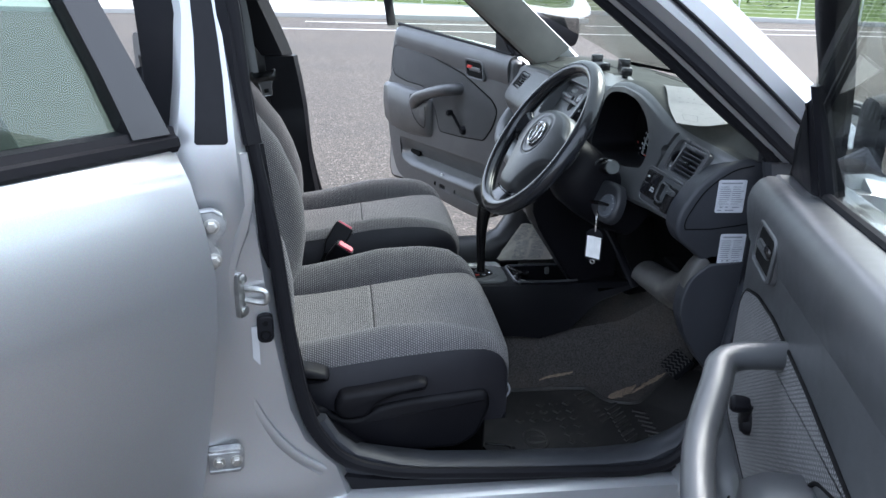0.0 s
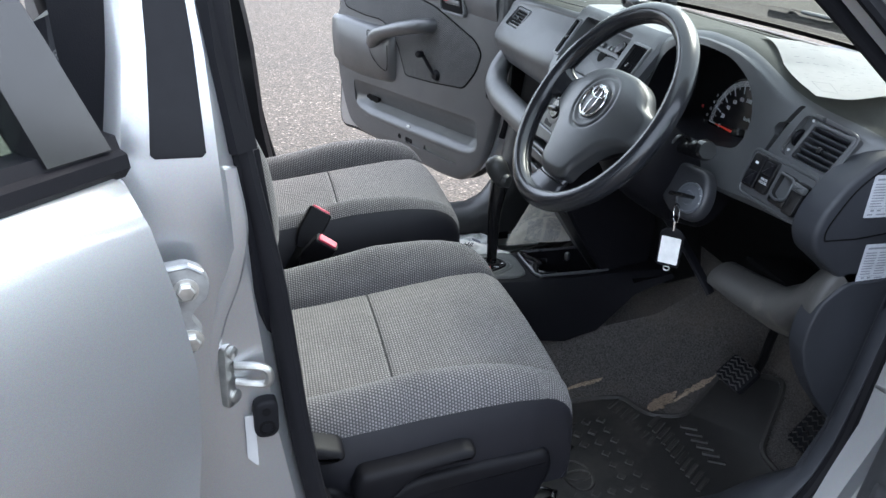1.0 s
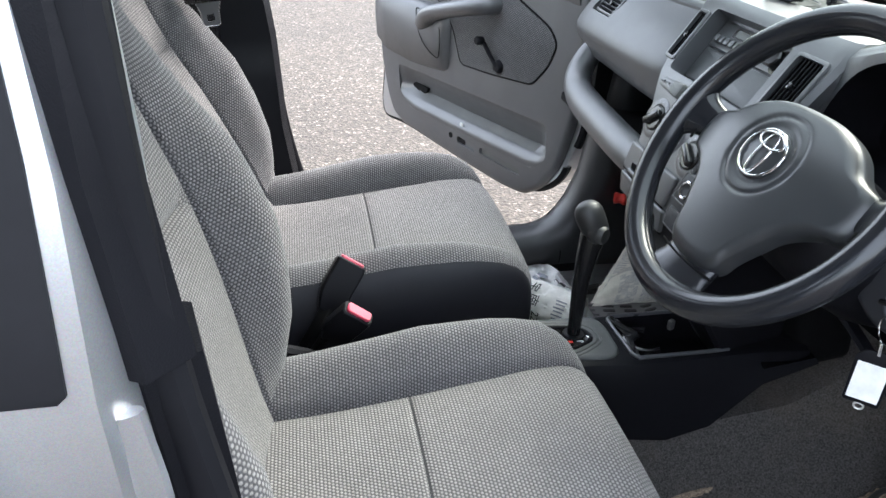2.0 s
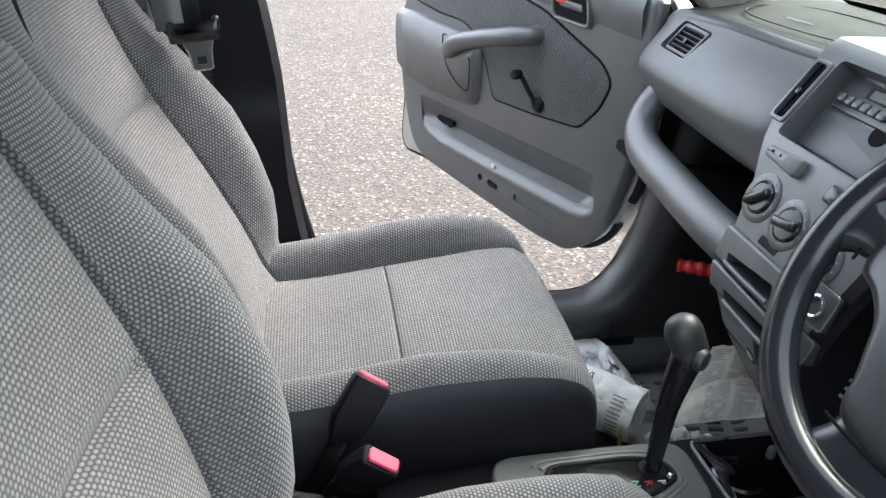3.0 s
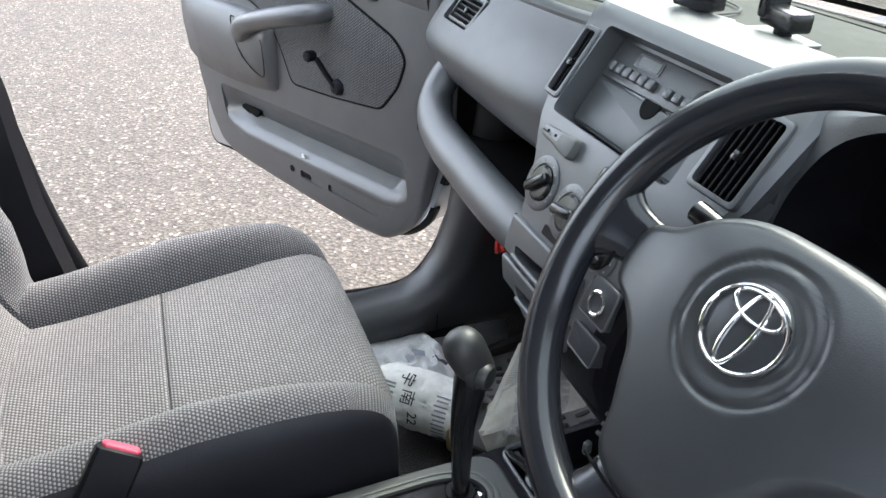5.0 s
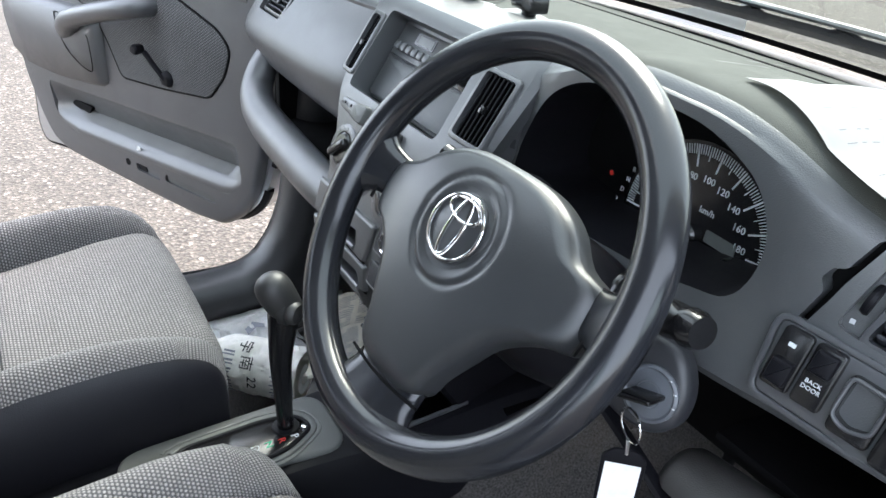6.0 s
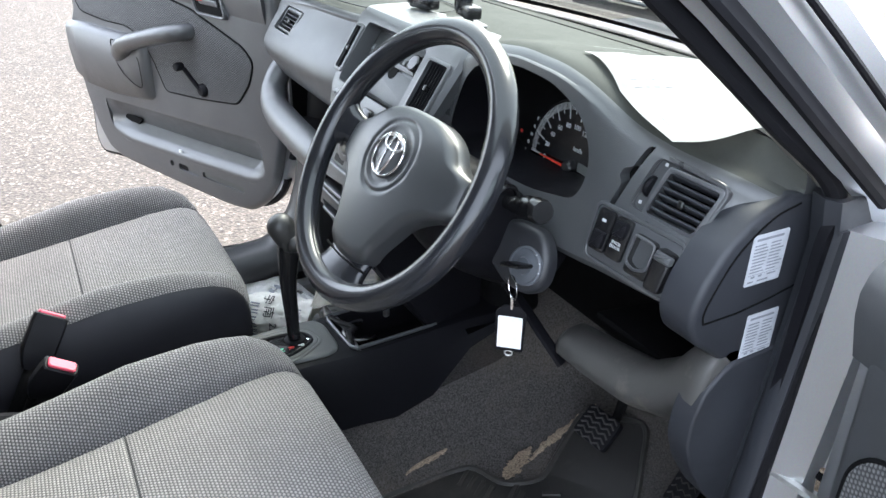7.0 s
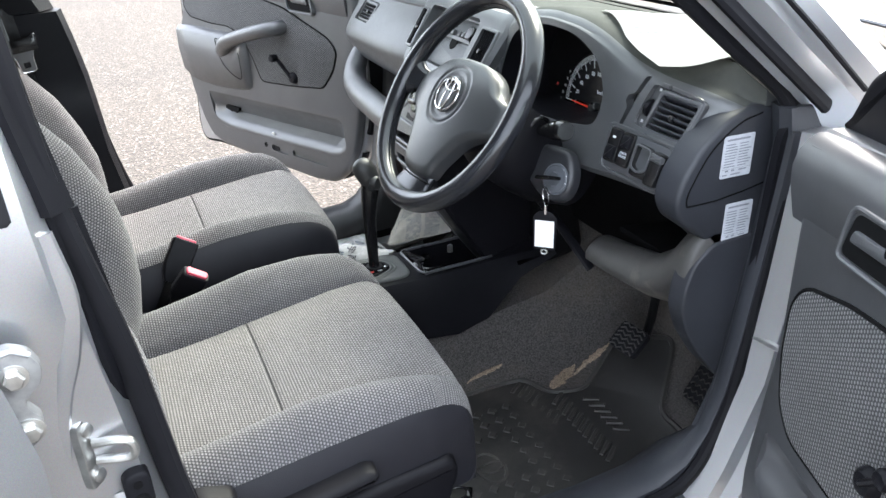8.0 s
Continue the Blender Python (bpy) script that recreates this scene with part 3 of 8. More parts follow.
    for x, y, z in ((0.90, 0.695, 0.905), (0.84, 0.68, 0.962), (0.775, 0.665, 1.02), (0.66, 0.65, 1.115), (0.53, 0.635, 1.22), (0.40, 0.617, 1.315), (0.26, 0.60, 1.40), (0.10, 0.585, 1.445), (-0.1, 0.58, 1.462)):
        f = min(1, max(0, (x + 0.1) / 0.7))
        x += dx_b + (dx_a - dx_b) * f
        post.append([V(x + a, side * (y + b), z + c) for a, b, c in ((-0.012, 0.02, -0.012), (0.02, 0.055, 0.016), (0.055, 0.058, 0.045), (0.085, 0.035, 0.068), (0.075, 0.005, 0.06), (0.03, -0.002, 0.024))])
    part("a_pillar", loft(post), SILVER, car, "silver painted windscreen pillar")
    gutter = [V(x + dx_a * min(1, max(0, (x + 0.1) / 0.7)), side * y, z) for x, y, z in ((0.80, 0.735, 1.045), (0.70, 0.718, 1.135), (0.565, 0.70, 1.245), (0.43, 0.68, 1.345), (0.29, 0.66, 1.43), (0.10, 0.645, 1.478))]
    part("drip_moulding", tube(spline(gutter, 20), 0.004, 8), BLACK_TRIM, car, "thin black joint along the windscreen pillar")
    lip = [V(x + (dx_b + (dx_a - dx_b) * min(1, max(0, (x + 0.1) / 0.7))) + 0.000, side * (y + 0.0345), z + 0.001) for x, y, z in ((0.775, 0.665, 1.02), (0.66, 0.65, 1.115), (0.53, 0.635, 1.22), (0.40, 0.617, 1.315), (0.26, 0.60, 1.40), (0.10, 0.585, 1.445))]
    part("pillar_seal", tube(spline(lip, 30), 0.017, 10, False, 0.55, (0.45, side * 0.77, 0.45)), RUBBER, car, "broad black rubber seal on the windscreen pillar")
    trim = []
    for x, y, z in ((0.76, 0.642, 1.035), (0.64, 0.628, 1.135), (0.51, 0.612, 1.235), (0.38, 0.597, 1.325), (0.24, 0.582, 1.41), (0.1, 0.57, 1.44)):
        f = min(1, max(0, (x + 0.1) / 0.7))
        x += dx_b + (dx_a - dx_b) * f
        trim.append([V(x + a, side * (y + b), z + c) for a, b, c in ((-0.02, 0.015, -0.018), (-0.02, -0.015, -0.008), (0.02, -0.035, 0.025), (0.07, -0.025, 0.062), (0.06, 0.015, 0.05))])
    part("pillar_lining", loft(trim), PILLAR_TRIM, car, "pale grey-brown lining of the windscreen pillar")

    # front jamb below the mirror, with the hinge face
    jamb = []
    for z in (0.33, 0.45, 0.60, 0.75, 0.90, 0.985):
        xb, = lerp_table([(0.33, 0.60), (0.45, 0.66), (0.60, 0.715), (0.75, 0.735), (0.90, 0.752), (1.02, 0.758), (1.10, 0.70)], z)
        jamb.append([V(xb + a + dx_a, side * b, z) for a, b in ((-0.012, 0.69), (-0.004, 0.715), (0.004, 0.735), (0.022, 0.742), (0.03, 0.765), (0.11, 0.775), (0.12, 0.80), (0.16, 0.80), (0.16, 0.66), (0.02, 0.66))])
    part("front_jamb", loft(jamb), SILVER, car, "silver door jamb below the windscreen pillar")
    kick = []
    for z in (0.38, 0.47, 0.56, 0.70, 0.84, 0.96, 1.02):
        xb, = lerp_table([(0.38, 0.60), (0.47, 0.665), (0.56, 0.70), (0.70, 0.72), (0.84, 0.735), (0.96, 0.745), (1.02, 0.73)], z)
        kick.append([V(xb + a + dx_a, side * b, z) for a, b in ((-0.008, 0.692), (-0.014, 0.676), (-0.006, 0.655), (0.03, 0.645), (0.05, 0.65), (0.05, 0.69))])
    if side < 0:
        part("jamb_trim", loft(kick), END_DARK, car, "black plastic jamb trim")

    # sill: painted step and plastic scuff plate
    painted, scuff = [], []
    for x in (-0.30, -0.05, 0.06, 0.2, 0.4, 0.56, 0.64, 0.80):
        painted.append([V(x + dx_a, side * y, z) for y, z in ((0.60, 0.30), (0.66, 0.375), (0.70, 0.388), (0.728, 0.378), (0.745, 0.345), (0.775, 0.335), (0.79, 0.30), (0.785, 0.20), (0.70, 0.17), (0.60, 0.17))])
    part("sill", loft(painted), SILVER, car, "silver painted door sill")
    for x, lift in ((-0.25, 0.03), (-0.08, 0.03), (0.0, 0.012), (0.06, 0.004), (0.2, 0), (0.4, -0.004), (0.56, -0.006), (0.63, 0.0), (0.70, 0.012)):
        scuff.append([V(x + dx_a * min(1, max(0, x / 0.6)), side * y, z + lift) for y, z in ((0.70, 0.385), (0.703, 0.402), (0.685, 0.412), (0.645, 0.405), (0.622, 0.385), (0.612, 0.31), (0.62, 0.27), (0.69, 0.27))])
    part("scuff_plate", loft(scuff), BLACK_TRIM, car, "worn black plastic scuff plate on the sill")
    # lining that sweeps from the sill up the front post
    sweep = []
    rows = [(-0.045, 0.535), (-0.02, 0.49), (0.015, 0.455), (0.07, 0.427), (0.14, 0.415), (0.30, 0.407), (0.48, 0.402), (0.575, 0.408), (0.632, 0.436), (0.668, 0.49), (0.692, 0.56), (0.708, 0.66), (0.722, 0.78), (0.735, 0.90), (0.742, 0.985)]
    for k, (x, z) in enumerate(rows):
        (xa, za), (xb, zb) = rows[max(0, k - 1)], rows[min(len(rows) - 1, k + 1)]
        t = V(xb - xa, 0, zb - za).normalized()
        n = V(-t.z, 0, t.x)
        g = min(1, max(0, (z - 0.43) / 0.06))
        p = V(x + dx_b + (dx_a - dx_b) * min(1, max(0, (x + 0.1) / 0.7)) + (stand(side, z) if x < 0.05 else 0.0), 0, z)
        if side > 0:
            deep, = lerp_table([(0.0, 0.075), (0.415, 0.075), (0.45, 0.16), (0.50, 0.34), (1.0, 0.36)], z if x > 0.5 else 0.0)
            sweep.append([p + n * a + V(0, y, 0) for y, a in ((0.696, -0.03), (0.695, 0.006), (0.688, 0.012), (0.665, 0.014), (0.636, 0.010), (0.614, -0.004), (0.603, -0.022), (0.599, -0.040), (0.604, -0.060), (0.612, -deep), (0.640, -deep - 0.004), (0.69, -deep))])
            continue
        sweep.append([p + n * a + V(0, side * y, 0) for y, a in ((0.696, -0.03), (0.694, 0.008), (0.685, 0.013), (0.660 + 0.012 * g, 0.011), (0.625 + 0.035 * g, 0.0), (0.600 + 0.052 * g, -0.02), (0.600 + 0.048 * g, -0.07), (0.620 + 0.03 * g, -0.10 + 0.02 * g), (0.69, -0.10 + 0.04 * g))])
    part("sill_lining", loft(sweep), SILL_TRIM if side > 0 else END_DARK, car, "black plastic lining sweeping up from the sill", 50)
    if side > 0:
        part("lining_joint", tube(spline([V(0.535, 0.664, 0.4225), V(0.535, 0.636, 0.419), V(0.535, 0.613, 0.404), V(0.535, 0.6025, 0.386), V(0.535, 0.5985, 0.368), V(0.536, 0.604, 0.346)], 20), 0.0012, 6), BLACK_HOLE, car)
        low = [[V(x, y, z) for y, z in ((0.625, 0.352), (0.618, 0.352), (0.622, 0.320), (0.612, 0.285), (0.590, 0.256), (0.585, 0.245), (0.65, 0.245), (0.65, 0.352))] for x in (-0.10, 0.2, 0.45, 0.60, 0.75, 0.98)]
        part("side_carpet", loft(low), CARPET, car, "dark carpet strip below the sill lining", 50)
    return edge


def car_shell():
    car = thing("car", (0, 0, 0.0), "silver compact estate car with its doors open", "car")
    shell_side(car, -1, 0.0, 0.0)
    shell_side(car, 1, -0.035, -0.10)
    # roof with headliner below
    roof = []
    for x, z in ((0.14, 1.455), (0.0, 1.475), (-0.3, 1.49), (-1.0, 1.495), (-1.9, 1.48), (-2.3, 1.44)):
        roof.append([V(x, y, z - d) for y, d in ((-0.66, 0.035), (-0.62, 0.005), (-0.4, -0.01), (0, -0.016), (0.4, -0.01), (0.62, 0.005), (0.66, 0.035), (0.62, 0.03), (0, 0.012), (-0.62, 0.03))])
    part("roof", loft(roof), SILVER, car)
    lin = []
    for x, z in ((0.16, 1.43), (0.0, 1.445), (-0.3, 1.455), (-1.0, 1.46), (-1.9, 1.445), (-2.3, 1.40)):
        lin.append([V(x, y, z - d) for y, d in ((-0.60, 0.02), (-0.4, 0.0), (0.4, 0.0), (0.60, 0.02), (0.4, -0.012), (-0.4, -0.012))])
    part("headliner", loft(lin), HEADLINER, car, "pale cloth headliner")
    # floor pan and engine bulkhead
    pan = [[V(x, y, z) for y, z in ((-0.66, h + 0.02), (-0.58, h), (-0.17, h), (-0.115, h + t * 0.35), (-0.07, h + t), (0.10, h + t), (0.15, h + t * 0.35), (0.20, h), (0.58, h), (0.66, h + 0.02), (0.66, 0.16), (-0.66, 0.16))]
           for x, h, t in ((-2.3, 0.40, 0.0), (-1.0, 0.40, 0.02), (-0.75, 0.26, 0.10), (-0.2, 0.25, 0.14), (0.3, 0.25, 0.14), (0.6, 0.25, 0.15), (0.74, 0.262, 0.16), (0.86, 0.35, 0.14), (1.0, 0.52, 0.05))]
    part("floor_carpet", loft(pan), CARPET, car, "dark worn floor carpet with dried mud", 50)
    # coloured near-black in place of the footwell's shade
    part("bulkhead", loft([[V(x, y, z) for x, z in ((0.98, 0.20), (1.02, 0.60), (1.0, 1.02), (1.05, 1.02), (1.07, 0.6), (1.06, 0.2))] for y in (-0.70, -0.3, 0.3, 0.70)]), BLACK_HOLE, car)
    for s, dx in ((-1, 0.0),):
        part("kick_panel", plate(round_poly([(0.60 + dx, 0.20), (1.05, 0.20), (1.05, 1.0), (0.72 + dx, 1.0), (0.70 + dx, 0.55), (0.62 + dx, 0.42)], 0.03), 0, 0.012, axes((0, s * 0.675, 0), (1, 0, 0), (0, 0, 1))), BLACK_TRIM, car, "dark footwell side lining")
    # windscreen, wide glass with a black border
    ws = surface(9, 13, lambda i, j: V(1.06 - 0.86 * (i / 8) - 0.10 * ((j - 6) / 6) ** 2, (j - 6) / 6 * (0.70 - 0.10 * i / 8), 1.045 + 0.425 * (i / 8) - 0.03 * (i / 8) ** 2))
    part("windscreen", ws, WINDSCREEN, car, "faintly green raked windscreen")
    frit = surface(3, 25, lambda i, j: V(1.058 - 0.86 * (0.15 * i / 8) - 0.10 * ((j - 12) / 12) ** 2, (j - 12) / 12 * (0.70 - 0.10 * 0.15 * i / 8), 1.0395 + 0.425 * (0.15 * i / 8)))
    bmesh.ops.solidify(frit, geom=frit.faces[:], thickness=0.0015)
    part("glass_border", frit, BLACK_HOLE, car, "black border along the foot of the windscreen")
    # cowl and bonnet
    cowl = [[V(x - 0.10 * (y / 0.7) ** 2, y, z) for x, z in ((1.02, 1.035), (1.07, 1.03), (1.12, 1.000), (1.20, 0.990), (1.24, 0.985), (1.24, 0.95), (1.02, 0.95))] for y in (-0.70, -0.45, -0.2, 0, 0.2, 0.45, 0.70)]
    part("cowl", loft(cowl), BLACK_TRIM, car, "black plastic cowl below the windscreen")
    bon = [[V(x - 0.12 * (y / 0.72) ** 2, y, z - d * abs(y / 0.72) ** 3) for x, z, d in ((1.23, 0.985, 0.02), (1.45, 0.930, 0.03), (1.75, 0.85, 0.05), (1.98, 0.75, 0.06), (2.05, 0.66, 0.04), (2.0, 0.56, 0.0), (1.23, 0.86, 0.0))] for y in (-0.76, -0.70, -0.5, -0.25, 0, 0.25, 0.5, 0.70, 0.76)]
    part("bonnet", loft(bon), SILVER, car, "silver bonnet")
    for s in (-1, 1):
        wing = [[V(x, s * y, z) for y, z in ((0.74, 1.0 - (x - 0.9) * 0.22), (0.80, 0.95 - (x - 0.9) * 0.22), (0.835, 0.80), (0.84, 0.55), (0.82, 0.25), (0.70, 0.25), (0.70, 0.9))] for x in (0.87, 1.1, 1.4, 1.7, 2.0)]
        part("wing", loft(wing), SILVER, car, "silver front wing")
        # rear quarter behind the rear door, and the post between
        quarter = [[V(x, s * y, z) for y, z in ((0.60, 1.46), (0.66, 1.42), (0.74, 1.08), (0.82, 0.95), (0.83, 0.6), (0.80, 0.25), (0.70, 0.25), (0.70, 0.95), (0.58, 1.42))] for x in (-1.22, -1.6, -2.0, -2.35)]
        part("rear_quarter", loft(quarter), SILVER, car, "silver rear quarter panel")
        part("rear_sill", loft([[V(x, s * y, z) for y, z in ((0.60, 0.30), (0.66, 0.375), (0.728, 0.378), (0.79, 0.30), (0.785, 0.20), (0.60, 0.17))] for x in (-0.30, -0.75, -1.3)]), SILVER, car)
    part("tailgate", plate(round_poly([(-0.70, 0.35), (0.70, 0.35), (0.60, 1.45), (-0.60, 1.45)], 0.08), 0, 0.06, axes((-2.35, 0, 0), (0, 1, 0), (0, 0, 1)), 0.02), SILVER, car)
    for x in (1.36, -1.40):
        for s in (-1, 1):
            hub = axes((x, s * 0.74, 0.285), (1, 0, 0), (0, 0, s))
            tyre = part("wheel", revolve([(0.17, -0.075), (0.24, -0.085), (0.278, -0.07), (0.285, 0.0), (0.278, 0.07), (0.24, 0.085), (0.17, 0.075)], hub, 40), RUBBER, car, "black tyre on a steel wheel")
            part("rim", revolve([(0.18, -0.06), (0.18, 0.06), (0.16, 0.055), (0.14, 0.03), (0.06, 0.035), (0.05, 0.05), (0.001, 0.052)], hub @ pose(0, 0, 0, 0, 180 if s > 0 else 0, 0), 32), STEEL, tyre, "plain steel rim")
    return car


car = car_shell()


# ---- seats ----
CUSHION = [(-0.262, -0.16), (-0.268, -0.09), (-0.264, -0.03), (-0.248, 0.016), (-0.218, 0.040), (-0.190, 0.036), (-0.172, 0.016), (-0.163, -0.004), (-0.160, -0.010), (-0.157, -0.003), (-0.13, 0.002), (-0.06, 0.006),
           (0.0, 0.007), (0.06, 0.006), (0.13, 0.002), (0.157, -0.003), (0.160, -0.010), (0.163, -0.004), (0.172, 0.016), (0.190, 0.036), (0.218, 0.040), (0.248, 0.016), (0.264, -0.03), (0.268, -0.09), (0.262, -0.16)]
HEIGHTS = [(-0.24, 0.562), (-0.10, 0.574), (0.035, 0.592), (0.12, 0.603), (0.20, 0.612), (0.25, 0.612)]


def cushion_mesh(yc, side, lift):
    stations = [(-0.24 + 0.01 * k, None, 0) for k in range(26)]
    stations += [(x, None, 0) for x in (0.024, 0.029, 0.032, 0.035, 0.038, 0.041, 0.046)]
    stations = sorted(s for s in stations if not (0.021 < s[0] < 0.049 and round(s[0] * 100) == s[0] * 100))
    stations += [(x, None, 0) for x in (0.02, 0.03, 0.04, 0.05, 0.06, 0.08, 0.10, 0.12, 0.14, 0.16, 0.18, 0.20, 0.22, 0.24) if all(abs(x - s[0]) > 0.004 for s in stations)]
    stations = sorted(stations)
    stations += [(0.268, 0.612, 1), (0.284, 0.608, 1), (0.299, 0.599, 1), (0.310, 0.586, 1), (0.318, 0.567, 1), (0.321, 0.54, 1), (0.318, 0.50, 1), (0.310, 0.46, 1)]
    rows = [(a - 0.010, b + 0.005) if side < 0 and -0.25 < a < -0.185 else (a, b) for a, b in CUSHION]  # the driver's inner bolster is worn broader
    prof = spline([V(a, b, 0) for a, b in rows], 97)

    def point(i, j):
        x, h, front = stations[i]
        if h is None:
            h, = lerp_table(HEIGHTS, x)
        w, d = prof[j].x, prof[j].y
        b, k, e = lerp_table([(-0.24, 0.85, 0.96, 0.98), (-0.05, 1.15, 0.97, 1.0), (0.06, 1.40, 1.0, 1.0), (0.16, 1.22, 1.05, 1.0), (0.24, 0.85, 1.12, 0.995), (0.29, 0.5, 1.14, 0.98), (0.32, 0.3, 1.14, 0.96)], x)
        t = min(1, abs(w) / 0.19)
        inner = 1 + (k - 1) * (1 - max(0, (abs(w) - 0.16) / 0.1)) if abs(w) > 0.16 else k
        w2 = w * inner * (e if abs(w) > 0.16 else 1)
        d2 = d * b if d > 0 and abs(w) > 0.16 else d
        if abs(w) < 0.155 and not front:
            d2 -= 0.004 * math.exp(-(((x - 0.035) / 0.003) ** 2))
        z = h + d2
        bottom = 0.455
        if d < -0.02:
            f = min(1.0, (-0.02 - d) / 0.14)
            z = (h - 0.02) * (1 - f) + bottom * f
        z = max(z, bottom)
        sag = 0.002 * math.sin(21 * x + 3 * w) * (1 - t)
        xx = x - (0.02 * max(0, abs(w) - 0.14) / 0.12 if front else 0)
        return V(xx, yc + side * w2, z + lift + sag)

    def slot(i, j):
        w, d = prof[j].x, prof[j].y
        if abs(abs(w) - 0.160) < 0.0016 and not (stations[i][2] and stations[i][1] < 0.56):
            return 3
        if abs(w) < 0.160:
            if stations[i][2]:
                return 0 if stations[i][1] > 0.56 else 2
            return 0 if not 0.0335 < stations[i][0] < 0.0355 else 3
        x, h, front = stations[i]
        return 1 if (abs(w) < 0.225 or d > (0.018 if side > 0 and w < 0 else 0.008)) and (not front or h > 0.56) else 2

    return surface(len(stations), len(prof), point, slot)


SPINE = [(-0.150, 0.560), (-0.176, 0.600), (-0.196, 0.650), (-0.226, 0.715), (-0.272, 0.805), (-0.326, 0.900), (-0.368, 1.000), (-0.392, 1.080), (-0.404, 1.130), (-0.420, 1.158), (-0.45, 1.165)]


UPRIGHT = [(-0.148, 0.560), (-0.163, 0.610), (-0.177, 0.674), (-0.190, 0.740), (-0.204, 0.805), (-0.229, 0.900), (-0.264, 1.000), (-0.292, 1.080), (-0.306, 1.130), (-0.322, 1.158), (-0.352, 1.165)]


def backrest_mesh(yc, side, lift, spine):
    line = spline([V(x, 0, z) for x, z in spine], 121)
    prof = spline([V(a, b, 0) for a, b in ((-0.20, -0.14), (-0.25, -0.11), (-0.272, -0.06), (-0.276, 0.0), (-0.266, 0.6), (-0.246, 0.95), (-0.222, 1.0), (-0.198, 0.80), (-0.178, 0.35), (-0.166, 0.04), (-0.161, -0.006), (-0.157, 0.0), (-0.10, -0.004), (0, -0.008),
                                       (0.10, -0.004), (0.157, 0.0), (0.161, -0.006), (0.166, 0.04), (0.178, 0.35), (0.198, 0.80), (0.222, 1.0), (0.246, 0.95), (0.266, 0.6), (0.276, 0.0), (0.272, -0.06), (0.25, -0.11), (0.20, -0.14))], 99)

    def point(i, j):
        a, b = line[max(0, i - 1)], line[min(120, i + 1)]
        t = (b - a).normalized()
        nrm = V(t.z, 0, -t.x)
        z = line[i].z
        bol, wide = lerp_table([(0.56, 0.012, 0.96), (0.62, 0.035, 0.99), (0.68, 0.058, 1.0), (0.75, 0.070, 1.0), (0.82, 0.074, 1.0), (0.92, 0.060, 0.985), (1.0, 0.034, 0.95), (1.07, 0.018, 0.90), (1.13, 0.010, 0.82), (1.165, 0.004, 0.70)], z)
        w, d = prof[j].x * wide, prof[j].y
        d = d * bol if d > 0.02 else d
        if abs(prof[j].x) < 0.155:
            d -= 0.011 * math.exp(-(((z - 0.902) / 0.007) ** 2)) + 0.014 * math.exp(-(((z - 0.902) / 0.05) ** 2)) * (1 - (prof[j].x / 0.16) ** 2)
        p = line[i] + nrm * d
        return V(p.x, yc + side * w, p.z + lift)

    def slot(i, j):
        w, d = prof[j].x, prof[j].y
        if abs(abs(w) - 0.1615) < 0.0015:
            return 1
        if abs(w) < 0.16:
            return 0
        return 1 if d > (0.5 if side > 0 and w < 0 else -0.055) else 2

    bm = surface(121, 99, point, slot)
    return bm


def back_shell(yc, side, lift, driver):
    """The seat's rear cover, which closes the backrest."""
    secs = []
    for x, z, w in ((-0.29, 0.52, 0.20), (-0.33, 0.62, 0.215), (-0.385, 0.80, 0.215), (-0.45, 1.0, 0.205), (-0.478, 1.10, 0.185), (-0.485, 1.145, 0.15)):
        x += 0.10 * min(1, max(0, (z - 0.55) / 0.45)) if driver else 0
        secs.append([V(x + a, yc + side * w * b, z + lift + 0.5 * a) for a, b in ((0.03, -1.0), (0.01, -1.02), (-0.01, -0.9), (-0.025, 0), (-0.01, 0.9), (0.01, 1.02), (0.03, 1.0), (0.03, 0.6), (0.03, -0.6))])
    return loft(secs)


